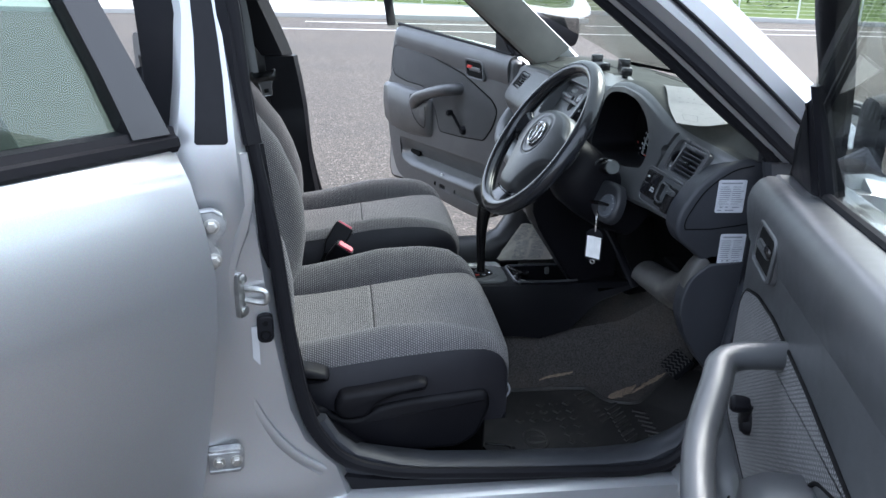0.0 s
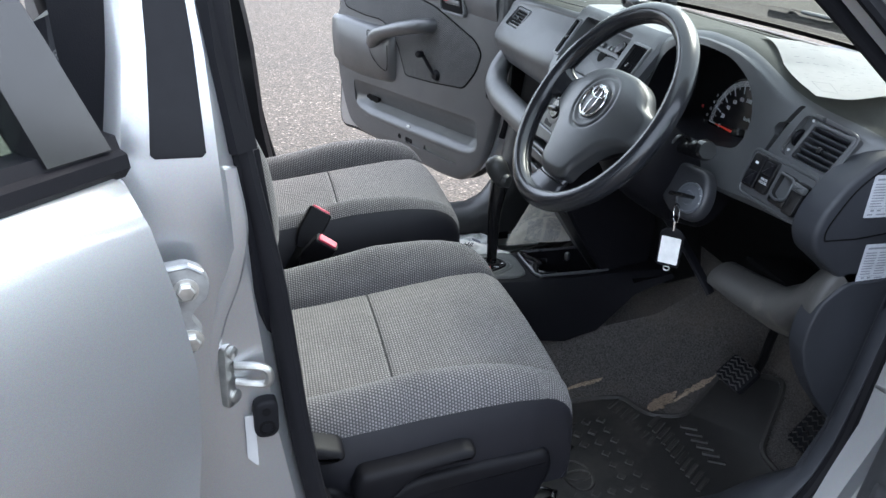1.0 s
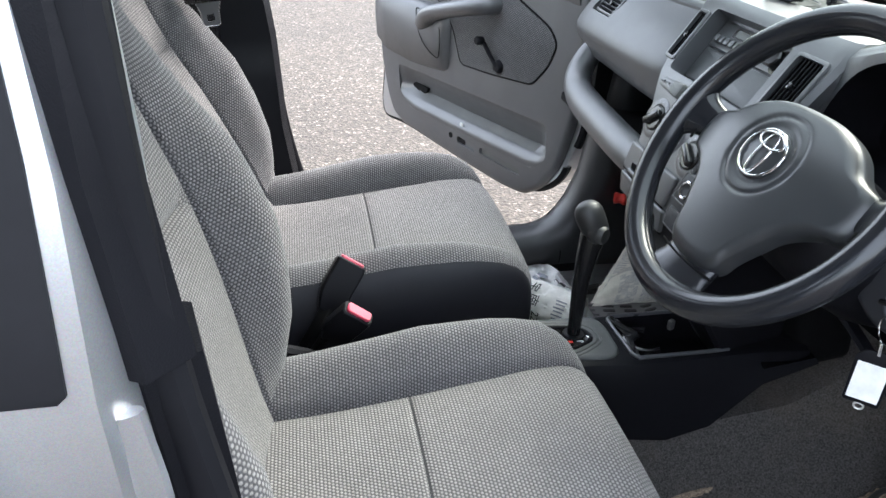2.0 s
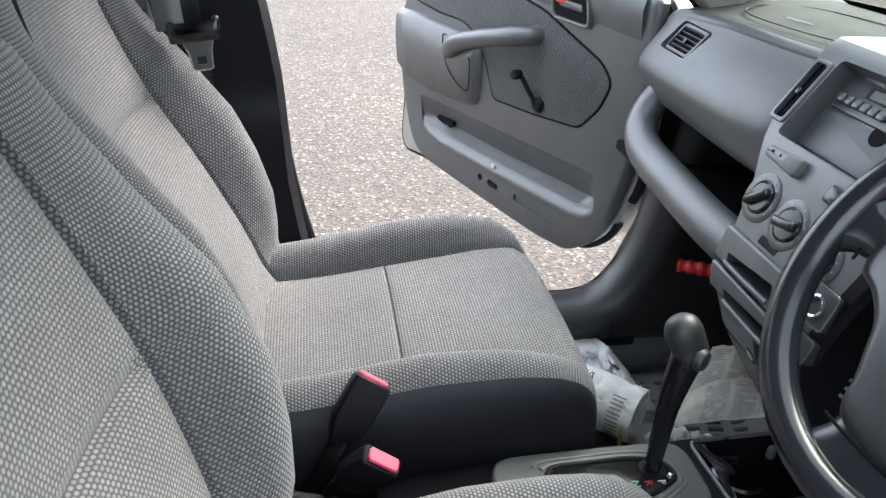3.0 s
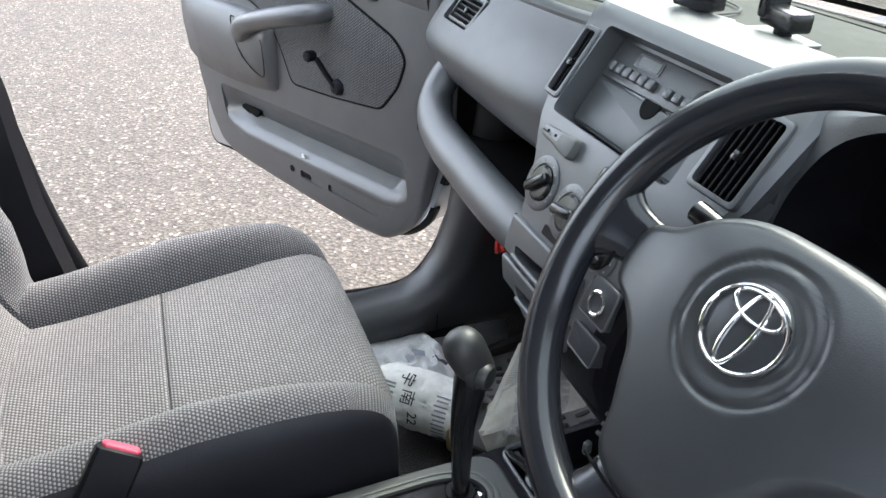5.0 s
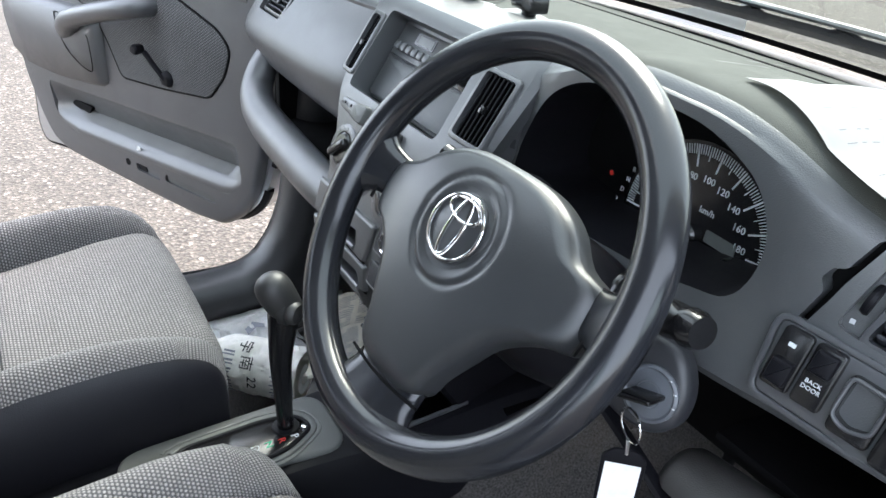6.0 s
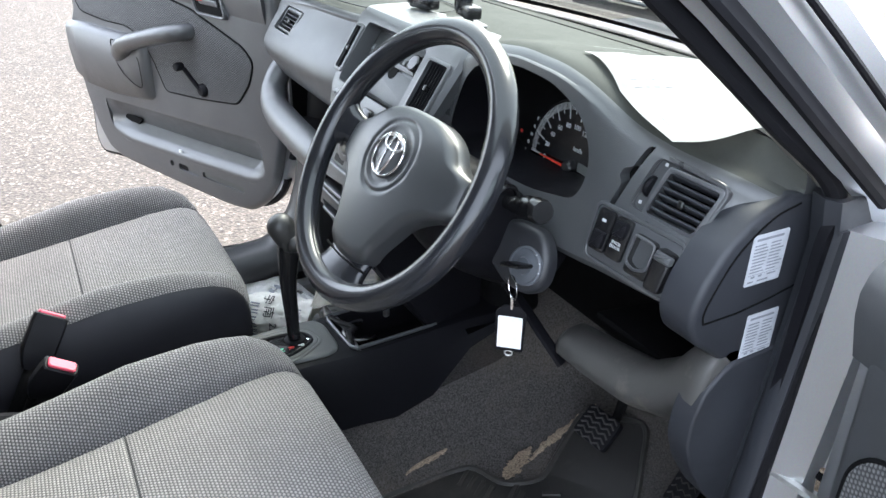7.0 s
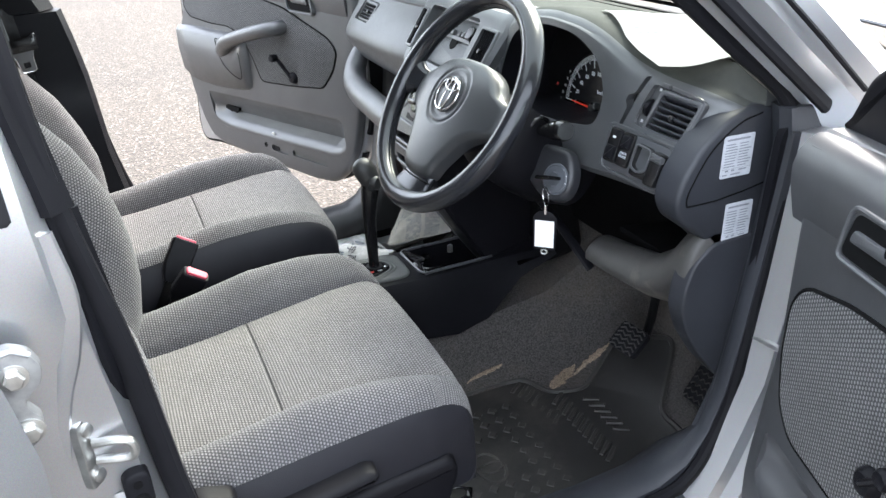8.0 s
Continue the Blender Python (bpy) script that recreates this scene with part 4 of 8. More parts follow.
def seat(name, yc, side, lift, label, driver, dx=0.0):
    s = thing(name, (0.0, yc, 0.27), label, "car seat", "front seats")
    mats = (INSERT, BOLSTER, VINYL, STITCH)
    part("cushion", cushion_mesh(yc, side, lift), mats, s, "grey woven cloth cushion with darker bolsters", 60)
    spine = UPRIGHT if driver else SPINE
    part("backrest", backrest_mesh(yc, side, lift, spine), mats, s, "reclined grey woven cloth backrest with bolsters", 60)
    part("back_cover", back_shell(yc, side, lift, driver), VINYL, s)
    rest = -0.33 if driver else -0.425
    hr = [[V(rest + x, yc + w, 1.272 + lift + z) for w, z in [(0.125 * math.copysign(abs(math.cos(a)) ** 0.5, math.cos(a)) * k, 0.085 * math.copysign(abs(math.sin(a)) ** 0.6, math.sin(a)) * k) for a in [2 * math.pi * q / 28 for q in range(28)]]] for x, k in ((0.055, 0.55), (0.052, 0.8), (0.035, 0.96), (0.0, 1.0), (-0.035, 0.95), (-0.052, 0.75))]
    part("headrest", loft(hr), BOLSTER, s, "dark cloth headrest")
    for w in (-0.055, 0.055):
        part("headrest_post", tube([(rest, yc + w, 1.12 + lift), (rest, yc + w, 1.21 + lift)], 0.006, 8), CHROME, s)
    part("seat_frame", box((0.44, 0.42, 0.15), Matrix.Translation((0.05, yc, 0.40)), 0.02), BLACK_HOLE, s)
    for w in (-0.19, 0.19):
        part("rail", box((0.52, 0.035, 0.045), Matrix.Translation((0.04, yc + w, 0.285)), 0.006), BLACK_SMOOTH, s)
    part("adjuster_bar", tube([(0.28, yc - 0.15, 0.44), (0.315, yc - 0.135, 0.435), (0.318, yc, 0.43), (0.315, yc + 0.135, 0.435), (0.28, yc + 0.15, 0.44)], 0.006, 8), STEEL, s, "thin steel bar under the seat front")
    out = yc + side * 0.262
    if driver:
        m = axes((0, out, 0), (1, 0, 0), (0, 0, 1))  # its depth points outwards, to the door
        shield = round_poly([(-0.20, 0.505), (-0.07, 0.515), (-0.045, 0.49), (0.0, 0.483), (0.035, 0.51), (0.10, 0.522), (0.255, 0.535), (0.264, 0.50), (0.238, 0.43), (0.20, 0.405), (0.05, 0.40), (-0.20, 0.42)], 0.02)
        part("side_shield", plate(shield, -0.03, 0.016, m, 0.012, 3), BLACK_TRIM, s, "black plastic side shield")
        lever = round_poly([(-0.052, 0.512), (-0.04, 0.548), (0.02, 0.556), (0.118, 0.572), (0.134, 0.566), (0.13, 0.549), (0.07, 0.540), (0.035, 0.525), (0.012, 0.495), (-0.03, 0.49)], 0.012)
        part("height_lever", plate(lever, 0.0, 0.034, m, 0.012, 3), BLACK_TRIM, s, "long black height adjusting lever")
        part("recline_lever", plate(round_poly([(-0.19, 0.602), (-0.10, 0.604), (-0.062, 0.592), (-0.056, 0.578), (-0.075, 0.571), (-0.19, 0.575)], 0.010), -0.01, 0.030, m, 0.010, 3), BLACK_TRIM, s, "black recline lever")
        spot = plate([(0.010 * math.cos(a) * (1 + 0.2 * math.sin(3 * a)), 0.007 * math.sin(a)) for a in [k * 0.4 for k in range(16)]], 0, 0.0015, Matrix.Translation((0.063, yc + 0.222, 0.6545)))
        part("loose_wire", tube(spline([V(*q) for q in ((0.322, -0.456, 0.478), (0.332, -0.475, 0.457), (0.322, -0.449, 0.410))], 12), 0.0022, 6), WHITE_MARK, s, "short loop of white wire at the seat front")
        part("burn_mark", spot, MUD, s, "small brown burn hole on the bolster")
    s.location.x += dx
    return s


seat("front_seat", -0.33, -1, 0.0, "grey woven cloth driver's seat with a small burn hole", True)
seat("front_seat", 0.341, 1, 0.012, "grey woven cloth front passenger seat, slightly soiled", False, -0.008)


def rear_bench():
    s = thing("rear_seat", (-0.95, 0, 0.4), "dark cloth rear bench seat", "rear seat")
    part("rear_cushion", box((0.48, 1.16, 0.16), pose(-0.80, 0, 0.50, 0, -6, 0), 0.05, 4), BOLSTER, s)
    part("rear_backrest", box((0.15, 1.16, 0.62), pose(-1.12, 0, 0.83, 0, -22, 0), 0.05, 4), BOLSTER, s)


rear_bench()


def buckle(at, across, lean, label, colour_label, stalk_to):
    """A flat housing whose end face carries the button; across runs along the button, lean out of it."""
    b = thing("seat_belt_buckle", at, label, "seat belt buckle", "seat belt buckles")
    o, a, d = Vector(at), Vector(across).normalized(), Vector(lean)
    d = (d - a * d.dot(a)).normalized()
    f = a.cross(d)

    def ring(t, w, h):
        return [o - d * t + a * (w * p) + f * (h * q) for p, q in ((-1, -0.6), (-0.86, -1), (0.86, -1), (1, -0.6), (1, 0.6), (0.86, 1), (-0.86, 1), (-1, 0.6))]

    part("housing", loft([ring(0.0, 0.0235, 0.0100), ring(0.002, 0.0255, 0.0120), ring(0.012, 0.0265, 0.0130), ring(0.060, 0.0260, 0.0130), ring(0.078, 0.0200, 0.0115), ring(0.092, 0.0130, 0.0080)]), BLACK_TRIM, b, "black plastic housing")
    part("button", loft([ring(0.01, 0.0205, 0.0085), ring(-0.0030, 0.0205, 0.0085), ring(-0.0048, 0.0190, 0.0070)]), PINK, b, colour_label)
    part("stalk", tube(spline([o - d * 0.085, o - d * 0.13, Vector(stalk_to)], 10), 0.013, 8, False, 0.5), BLACK_HOLE, b)


buckle((-0.023, -0.026, 0.637), (0.82, -0.06, -0.55), (0.47, -0.42, 0.76), "black seat belt buckle with a faded red button", "faded red button", (-0.15, -0.01, 0.44))
buckle((-0.024, 0.106, 0.652), (0.85, -0.10, -0.52), (0.40, 0.40, 0.80), "black seat belt buckle beside the passenger cushion", "faded red button", (-0.15, 0.06, 0.44))


def belt_tongue():
    b = thing("seat_belt", (-0.275, 0.60, 1.10), "black seat belt hanging on the passenger's centre pillar", "seat belt")
    part("webbing", tube(spline([(-0.33, 0.60, 1.40), (-0.30, 0.605, 1.15), (-0.275, 0.61, 0.90), (-0.24, 0.63, 0.60), (-0.23, 0.64, 0.35)], 24), 0.022, 8, False, 0.08, (0.2, -1, 0.1)), BLACK_SMOOTH, b, "black woven belt")
    m = axes((-0.262, 0.540, 0.972), (1, 0.1, 0.12), (0, 0, 1))
    grip = part("tongue_grip", plate(round_poly([(-0.042, 0.014), (0.036, 0.014), (0.038, 0.050), (0.026, 0.050), (0.024, 0.032), (-0.028, 0.030), (-0.030, 0.048), (-0.042, 0.046)], 0.006), -0.008, 0.006, m, 0.003), BLACK_SMOOTH, b, "black tongue grip holding the webbing")
    # same black belt, its sheen put in as grey
    part("webbing_fold", tube([m @ V(-0.036, 0.034, -0.004), m @ V(-0.034, 0.20, -0.02), m @ V(-0.045, 0.42, -0.03)], 0.021, 8, False, 0.10, m.to_3x3() @ V(0, 0, 1)), DASH_SMOOTH, b, "woven belt, greyed for its sheen")
    rim = round_poly([(-0.023, 0.016), (0.023, 0.016), (0.017, -0.002), (0.015, -0.030), (-0.015, -0.030), (-0.017, -0.002)], 0.005)
    blade = part("tongue_blade", plate(rim, -0.0015, 0.0015, m), DASH_SMOOTH, b, "black coated tongue with a bright edge")
    part("bright_edge", tube([m @ V(p.x, p.y, 0.0) for p in rim], 0.0018, 6, True), CHROME, blade)
    cut(blade, plate(round_poly([(-0.007, -0.022), (0.007, -0.022), (0.007, -0.009), (-0.007, -0.009)], 0.002), -0.01, 0.01, m))


belt_tongue()


# ---- dashboard ----
FACE = [  # y, top z, top x, middle x and z, bottom x and z of the fascia
    (-0.648, 1.012, 0.690, 0.650, 0.960, 0.615, 0.900), (-0.635, 1.024, 0.668, 0.632, 0.960, 0.598, 0.890), (-0.60, 1.036, 0.648, 0.618, 0.960, 0.586, 0.884), (-0.54, 1.044, 0.630, 0.606, 0.960, 0.583, 0.880), (-0.49, 1.060, 0.612, 0.600, 0.960, 0.581, 0.876),
    (-0.46, 1.078, 0.602, 0.596, 0.960, 0.580, 0.872), (-0.42, 1.096, 0.596, 0.594, 0.960, 0.579, 0.868), (-0.37, 1.107, 0.594, 0.593, 0.960, 0.578, 0.866), (-0.28, 1.110, 0.594, 0.592, 0.960, 0.577, 0.866), (-0.20, 1.100, 0.594, 0.590, 0.955, 0.576, 0.866),
    (-0.15, 1.080, 0.596, 0.588, 0.950, 0.572, 0.860), (-0.11, 1.068, 0.606, 0.586, 0.950, 0.566, 0.850), (0.0, 1.066, 0.625, 0.59, 0.95, 0.57, 0.85), (0.20, 1.062, 0.620, 0.575, 0.95, 0.56, 0.86), (0.265, 1.056, 0.606, 0.548, 0.950, 0.548, 0.868),
    (0.34, 1.054, 0.597, 0.535, 0.945, 0.542, 0.870), (0.48, 1.052, 0.588, 0.527, 0.942, 0.540, 0.872), (0.60, 1.046, 0.578, 0.524, 0.940, 0.540, 0.873), (0.68, 1.036, 0.574, 0.530, 0.938, 0.545, 0.876), (0.72, 1.018, 0.580, 0.545, 0.938, 0.556, 0.882), (0.738, 0.990, 0.598, 0.572, 0.938, 0.575, 0.895)]


def face_at(y):
    """The fascia's rows at y, rounded over a few centimetres."""
    near = [lerp_table(FACE, y + 0.009 * k) for k in range(-2, 3)]
    return tuple(sum(v) / 5 for v in zip(*near))


def dash_section(y):
    zt, xt, xm, zm, xb, zb = face_at(y)
    up = max(0, zt - 1.062)
    pts = [(1.012, 1.034), (0.90, 1.053), (0.80, 1.062 + 0.25 * up), (0.71, 1.063 + 0.75 * up), (xt + 0.040, zt - 0.001), (xt + 0.016, zt - 0.004), (xt + 0.004, zt - 0.014), (xt - 0.002, zt - 0.030), (xm, zm), ((xm + xb) / 2 - 0.003, (zm + zb) / 2), (xb, zb + 0.012), (xb + 0.006, zb + 0.002), (xb + 0.03, zb), (xb + 0.10, zb + 0.01), (0.99, 0.90)]
    top, face, under = pts[:4], pts[3:11], pts[10:]
    face = [(p.x, p.z) for p in spline([V(x, 0, z) for x, z in face], 24)]
    return [V(x, y, z) for x, z in top + face[1:-1] + under]


def frame_on_face(y, z):
    """A frame on the fascia: x to the driver's right, y up along the face, z out of it."""
    zt, xt, xm, zm, xb, zb = face_at(y)
    x = xm + (xt - 0.002 - xm) * (z - zm) / (zt - 0.03 - zm) if z > zm else xm + (xb - xm) * (zm - z) / (zm - zb - 0.012)
    slope = (xt - xm) / (zt - zm) if z > zm else (xm - xb) / (zm - zb)
    turn = face_at(y - 0.04)[2] - face_at(y + 0.04)[2]
    return axes((x, y, z), (turn, -0.08, 0), (slope, 0, 1))


def vent(name, m, w, h, slats, parent_label, upright=False, holder=None, lean=0.0):
    """An air vent: rounded frame, dark duct and slats one by one."""
    v = part(name, plate(round_poly([(-w / 2, -h / 2), (w / 2 - lean, -h / 2), (w / 2, h / 2), (-w / 2 + lean, h / 2)], 0.008), -0.045, 0.0035, m, 0.003), DASH_SMOOTH, holder, parent_label)
    inner = round_poly([(-w / 2 + 0.006, -h / 2 + 0.006), (w / 2 - lean - 0.006, -h / 2 + 0.006), (w / 2 - 0.006, h / 2 - 0.006), (-w / 2 + lean + 0.006, h / 2 - 0.006)], 0.006)
    cut(v, plate(inner, -0.035, 0.05, m))
    # the duct's shade is its near-black colour
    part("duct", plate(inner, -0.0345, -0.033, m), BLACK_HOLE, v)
    k = slats
    for i in range(k):
        f = (i + 0.5) / k - 0.5
        if upright:
            q = m @ pose(f * (w - 0.012), 0, -0.006, 0, 25, 0)
            part("slat", box((0.0022, h - 0.013, 0.016), q, 0.0008, 1), BLACK_TRIM, v)
        else:
            q = m @ pose(lean * (f) * 0.5, f * (h - 0.012), -0.006, -25, 0, 0)
            part("slat", box((w - lean - 0.013, 0.0034, 0.016), q, 0.0012, 1), END_DARK, v)
    part("tab", box((0.008, 0.010, 0.012), m @ pose(0, -0.002, 0.0, 0, 0, 0), 0.002), BLACK_SMOOTH, v)
    return v


def dashboard():
    d = thing("dashboard", (0.75, 0.05, 0.5), "dark grey moulded plastic dashboard, dusty and worn", "dashboard")
    ys = [f[0] for f in FACE]
    ys += [a + (b - a) * k / 5 for a, b in zip(ys, ys[1:]) for k in range(1, 5)]
    body = part("upper_dash", loft([dash_section(y) for y in sorted(ys)]), DASH_DARK, d, "dark grey grained upper dashboard", 50)
    # gauge cavity
    hood = round_poly([(-0.118, 0.935), (-0.122, 0.985), (-0.150, 1.040), (-0.200, 1.072), (-0.280, 1.084), (-0.370, 1.080), (-0.425, 1.052), (-0.443, 1.010), (-0.440, 0.975), (-0.425, 0.945), (-0.385, 0.938), (-0.345, 0.930), (-0.24, 0.925), (-0.16, 0.922)], 0.03)
    my = axes((0, 0, 0), (0, 1, 0), (0, 0, 1))
    cut(body, plate(hood, 0.50, 0.705, my))

    def rim_gap(y, z):
        """Distance from a point of the fascia to the edge of the gauge opening."""
        best, q = 1.0, V(y, z, 0)
        for a, b in zip(hood, hood[1:] + hood[:1]):
            a, e = V(a[0], a[1], 0), V(b[0] - a[0], b[1] - a[1], 0)
            t = min(1, max(0, (q - a).dot(e) / max(1e-9, e.dot(e))))
            best = min(best, (q - a - e * t).length)
        return best

    body.data.materials.append(BLACK_TRIM)
    body.data.materials.append(DASH_SHELF)
    for fc in body.data.polygons:
        o = fc.center
        if -0.447 < o.y < -0.114 and 0.917 < o.z < 1.088 and abs(fc.normal.x) < 0.5 and rim_gap(o.y, o.z) < 0.003:
            fc.material_index = 1
        # upward faces take the copy toned for the light on top
        elif o.z > 1.0 and o.x > face_at(o.y)[1] + 0.014:
            fc.material_index = 2
    # centre opening for the stack and the passenger's vent hole
    pv = frame_on_face(0.585, 0.995)
    cut(body, plate(round_poly([(-0.062, -0.030), (0.045, -0.030), (0.062, 0.030), (-0.045, 0.030)], 0.012), -0.06, 0.05, pv))
    vent("air_vent", pv @ pose(0, 0, -0.006), 0.112, 0.056, 5, "black slatted outer air vent on the passenger side", False, d, 0.02)
    rv = frame_on_face(-0.566, 0.987)
    cut(body, plate(round_poly([(-0.059, -0.019), (0.031, -0.030), (0.049, 0.033), (-0.039, 0.045)], 0.010), -0.007, 0.05, rv))
    cut(body, plate(round_poly([(-0.036, -0.020), (0.030, -0.025), (0.044, 0.028), (-0.025, 0.035)], 0.006), -0.06, 0.05, rv))
    vent("air_vent", rv @ pose(0.0050, 0.0040, -0.001, 0, 0, -5), 0.088, 0.066, 6, "black slatted outer air vent on the driver's side", False, d, 0.012)
    wheel = part("vent_wheel", revolve([(0.004, -0.003), (0.013, -0.003), (0.014, 0.0), (0.013, 0.003), (0.004, 0.003)], rv @ pose(-0.0435, 0.009, -0.010, 0, 90, -12), 24), BLACK_TRIM, d)
    bez = round_poly([(-0.062, -0.021), (0.033, -0.033), (0.052, 0.035), (-0.041, 0.048)], 0.013, 5)
    part("vent_bezel", tube([rv @ V(p.x, p.y, -0.001) for p in bez], 0.0032, 8, True, 0.6), DASH_SMOOTH, d, "shiny worn bezel round the vent")
    for mark in ((-0.034, 0.036, 0.004, 0.004), (-0.052, -0.014, 0.004, 0.004)):
        bars([mark], rv @ pose(0, 0, -0.0066), PALE_INK, "vent_mark", d)
    # card slot
    cs = frame_on_face(-0.500, 1.000)
    slot = round_poly([(-0.019, -0.044), (-0.012, -0.044), (0.000, -0.013), (0.004, 0.0), (0.021, 0.041), (0.014, 0.041), (0.002, 0.013), (-0.007, 0.010), (-0.012, 0.0), (-0.007, -0.010)], 0.003)
    cut(body, plate(slot, -0.02, 0.05, cs))
    part("card_slot", plate(slot, -0.0195, -0.016, cs), BLACK_HOLE, d, "dark card slot")
    # switch panel
    sp = frame_on_face(-0.538, 0.925)
    panel = part("switch_panel", plate(round_poly([(-0.061, -0.028), (0.060, -0.036), (0.065, 0.030), (-0.061, 0.038)], 0.010), -0.02, 0.004, sp, 0.004, 3), DASH_SMOOTH, d, "dark switch panel under the vent")
    cut(panel, plate(round_poly([(0.003, -0.020), (0.031, -0.022), (0.034, 0.020), (0.006, 0.022)], 0.005), -0.016, 0.02, sp))
    sq = sp @ pose(0, 0.006, 0, 0, 0, -3)
    for x0, words in ((-0.044, ""), (-0.0176, "BACK\nDOOR")):
        sw = part("switch", plate(round_poly([(x0 - 0.012, -0.026), (x0 + 0.012, -0.026), (x0 + 0.013, 0.026), (x0 - 0.011, 0.026)], 0.004), 0.0, 0.009, sq, 0.002), BLACK_SMOOTH, d, "black rocker switch")
        part("rocker", plate(round_poly([(x0 - 0.009, -0.022 if not words else 0.002), (x0 + 0.009, -0.022 if not words else 0.002), (x0 + 0.010, 0.0 if not words else 0.022), (x0 - 0.008, 0.0 if not words else 0.022)], 0.003), 0.008, 0.014, sq, 0.003), BLACK_TRIM, sw)
        if words:
            part("lettering", text_bm(words, sq @ pose(x0, -0.008, 0.0092), 0.0052), WHITE_MARK, sw, "white lettering")
        else:
            part("symbol", plate([(x0 - 0.003, 0.011), (x0 + 0.003, 0.011), (x0 + 0.003, 0.0145), (x0 - 0.003, 0.0145)], 0.009, 0.0094, sq), WHITE_MARK, sw)
    part("blank_cover", plate(round_poly([(0.036, -0.030), (0.058, -0.031), (0.063, 0.018), (0.040, 0.021)], 0.006), 0.0, 0.018, sp, 0.004), BLACK_SMOOTH, d, "black blanking cover")
    lip = round_poly([(-0.063, -0.030), (0.061, -0.038), (0.067, 0.032), (-0.063, 0.040)], 0.012, 4)
    part("panel_edge", tube([sp @ V(p.x, p.y, 0.003) for p in lip], 0.0028, 8, True, 0.7), DASH_SMOOTH, d, "shiny worn edge of the switch panel")
    mouth = round_poly([(0.002, -0.012), (0.015, -0.018), (0.032, -0.013), (0.034, 0.019), (0.005, 0.022)], 0.006, 4)
    part("pocket_rim", tube([sp @ V(p.x, p.y, 0.011) for p in mouth], 0.0018, 8, True), DASH_SMOOTH, d, "shiny rim of the pocket")
    part("cover_fold", plate(round_poly([(0.039, 0.006), (0.062, 0.004), (0.063, 0.016), (0.041, 0.019)], 0.004), 0.012, 0.0205, sp, 0.004), DASH_SMOOTH, d)
    cup = part("recess_box", plate(round_poly([(0.000, -0.025), (0.033, -0.027), (0.036, 0.021), (0.003, 0.024)], 0.006), 0.0, 0.010, sp, 0.003), BLACK_SMOOTH, d, "open black pocket in the switch panel")
    cut(cup, plate(round_poly([(0.004, -0.011), (0.015, -0.016), (0.030, -0.012), (0.032, 0.018), (0.007, 0.020)], 0.004), -0.02, 0.02, sp))
    # end cap with two stickers
    me = axes((0, -0.643, 0), (1, 0, 0), (0, 0, 1))
    cap = round_poly([(0.735, 1.014), (0.70, 1.018), (0.655, 1.002), (0.615, 0.968), (0.588, 0.925), (0.580, 0.892), (0.592, 0.862), (0.640, 0.826), (0.668, 0.800), (0.668, 0.740), (0.680, 0.66), (0.705, 0.60), (0.75, 0.56), (0.80, 0.56), (0.80, 1.0)], 0.014)
    part("end_panel", plate(cap, -0.04, 0.008, me, 0.008, 3), END_DARK, d, "dark end panel of the dashboard")
    part("panel_joint", tube([me @ V(x, z, 0.0085) for x, z in ((0.600, 0.886), (0.65, 0.886), (0.70, 0.892), (0.745, 0.900))], 0.0012, 6), BLACK_HOLE, d)
    groove = spline([me @ V(x, z, 0.0085) for x, z in ((0.715, 1.006), (0.675, 0.995), (0.632, 0.962), (0.605, 0.918), (0.598, 0.898), (0.600, 0.886))], 30)
    part("panel_groove", tube(groove, 0.0012, 6), BLACK_HOLE, d)
    # cluster
    cl = part("gauge_panel", plate(hood, 0.694, 0.72, my), BLACK_HOLE, d, "black gauge panel under a hood")
    g = axes((0.680, -0.304, 0.931), (0, -1, 0), (0.10, 0, 1))
    arc = [(0.097 * math.cos(radians(q)), 0.097 * math.sin(radians(q))) for q in range(-8, 190, 6)]
    part("gauge_face", plate(arc, -0.004, 0.0, g), BLACK_SMOOTH, cl, "half-round black speedometer")
    ticks = bmesh.new()
    for k in range(91):
        a = radians(181 - k * 1.955)
        r0 = 0.070 if k % 10 == 0 else 0.078 if k % 5 == 0 else 0.083
        dx, dy = math.cos(a), math.sin(a)
        w = 0.0009 if k % 10 == 0 else 0.00045
        plate([(dx * r0 - dy * w, dy * r0 + dx * w), (dx * r0 + dy * w, dy * r0 - dx * w), (dx * 0.093 + dy * w, dy * 0.093 - dx * w), (dx * 0.093 - dy * w, dy * 0.093 + dx * w)], 0.0004, 0.0009, g, bm=ticks)
    part("speed_scale", ticks, WHITE_MARK, cl, "white speed scale")
    for k in range(10):
        a = radians(182 - k * 19.0)
        part("numeral", text_bm(str(20 * k), g @ pose(0.060 * math.cos(a), 0.060 * math.sin(a), 0.0006), 0.0105), WHITE_MARK, cl)
    part("unit_lettering", text_bm("km/h", g @ pose(0.012, 0.030, 0.0006), 0.0095), WHITE_MARK, cl)
    part("needle", plate([(-0.066, -0.001), (0.004, -0.0024), (0.004, 0.0024), (-0.066, 0.0008)], 0.004, 0.0055, g), ORANGE, cl, "red needle at zero")
    part("needle_hub", revolve([(0.011, 0.0), (0.011, 0.006), (0.008, 0.009), (0.001, 0.0095)], g, 24), BLACK_SMOOTH, cl)
    part("odometer", plate(round_poly([(0.018, 0.001), (0.056, -0.001), (0.056, 0.013), (0.018, 0.014)], 0.002), 0.0, 0.001, g), LCD, cl, "grey odometer display")
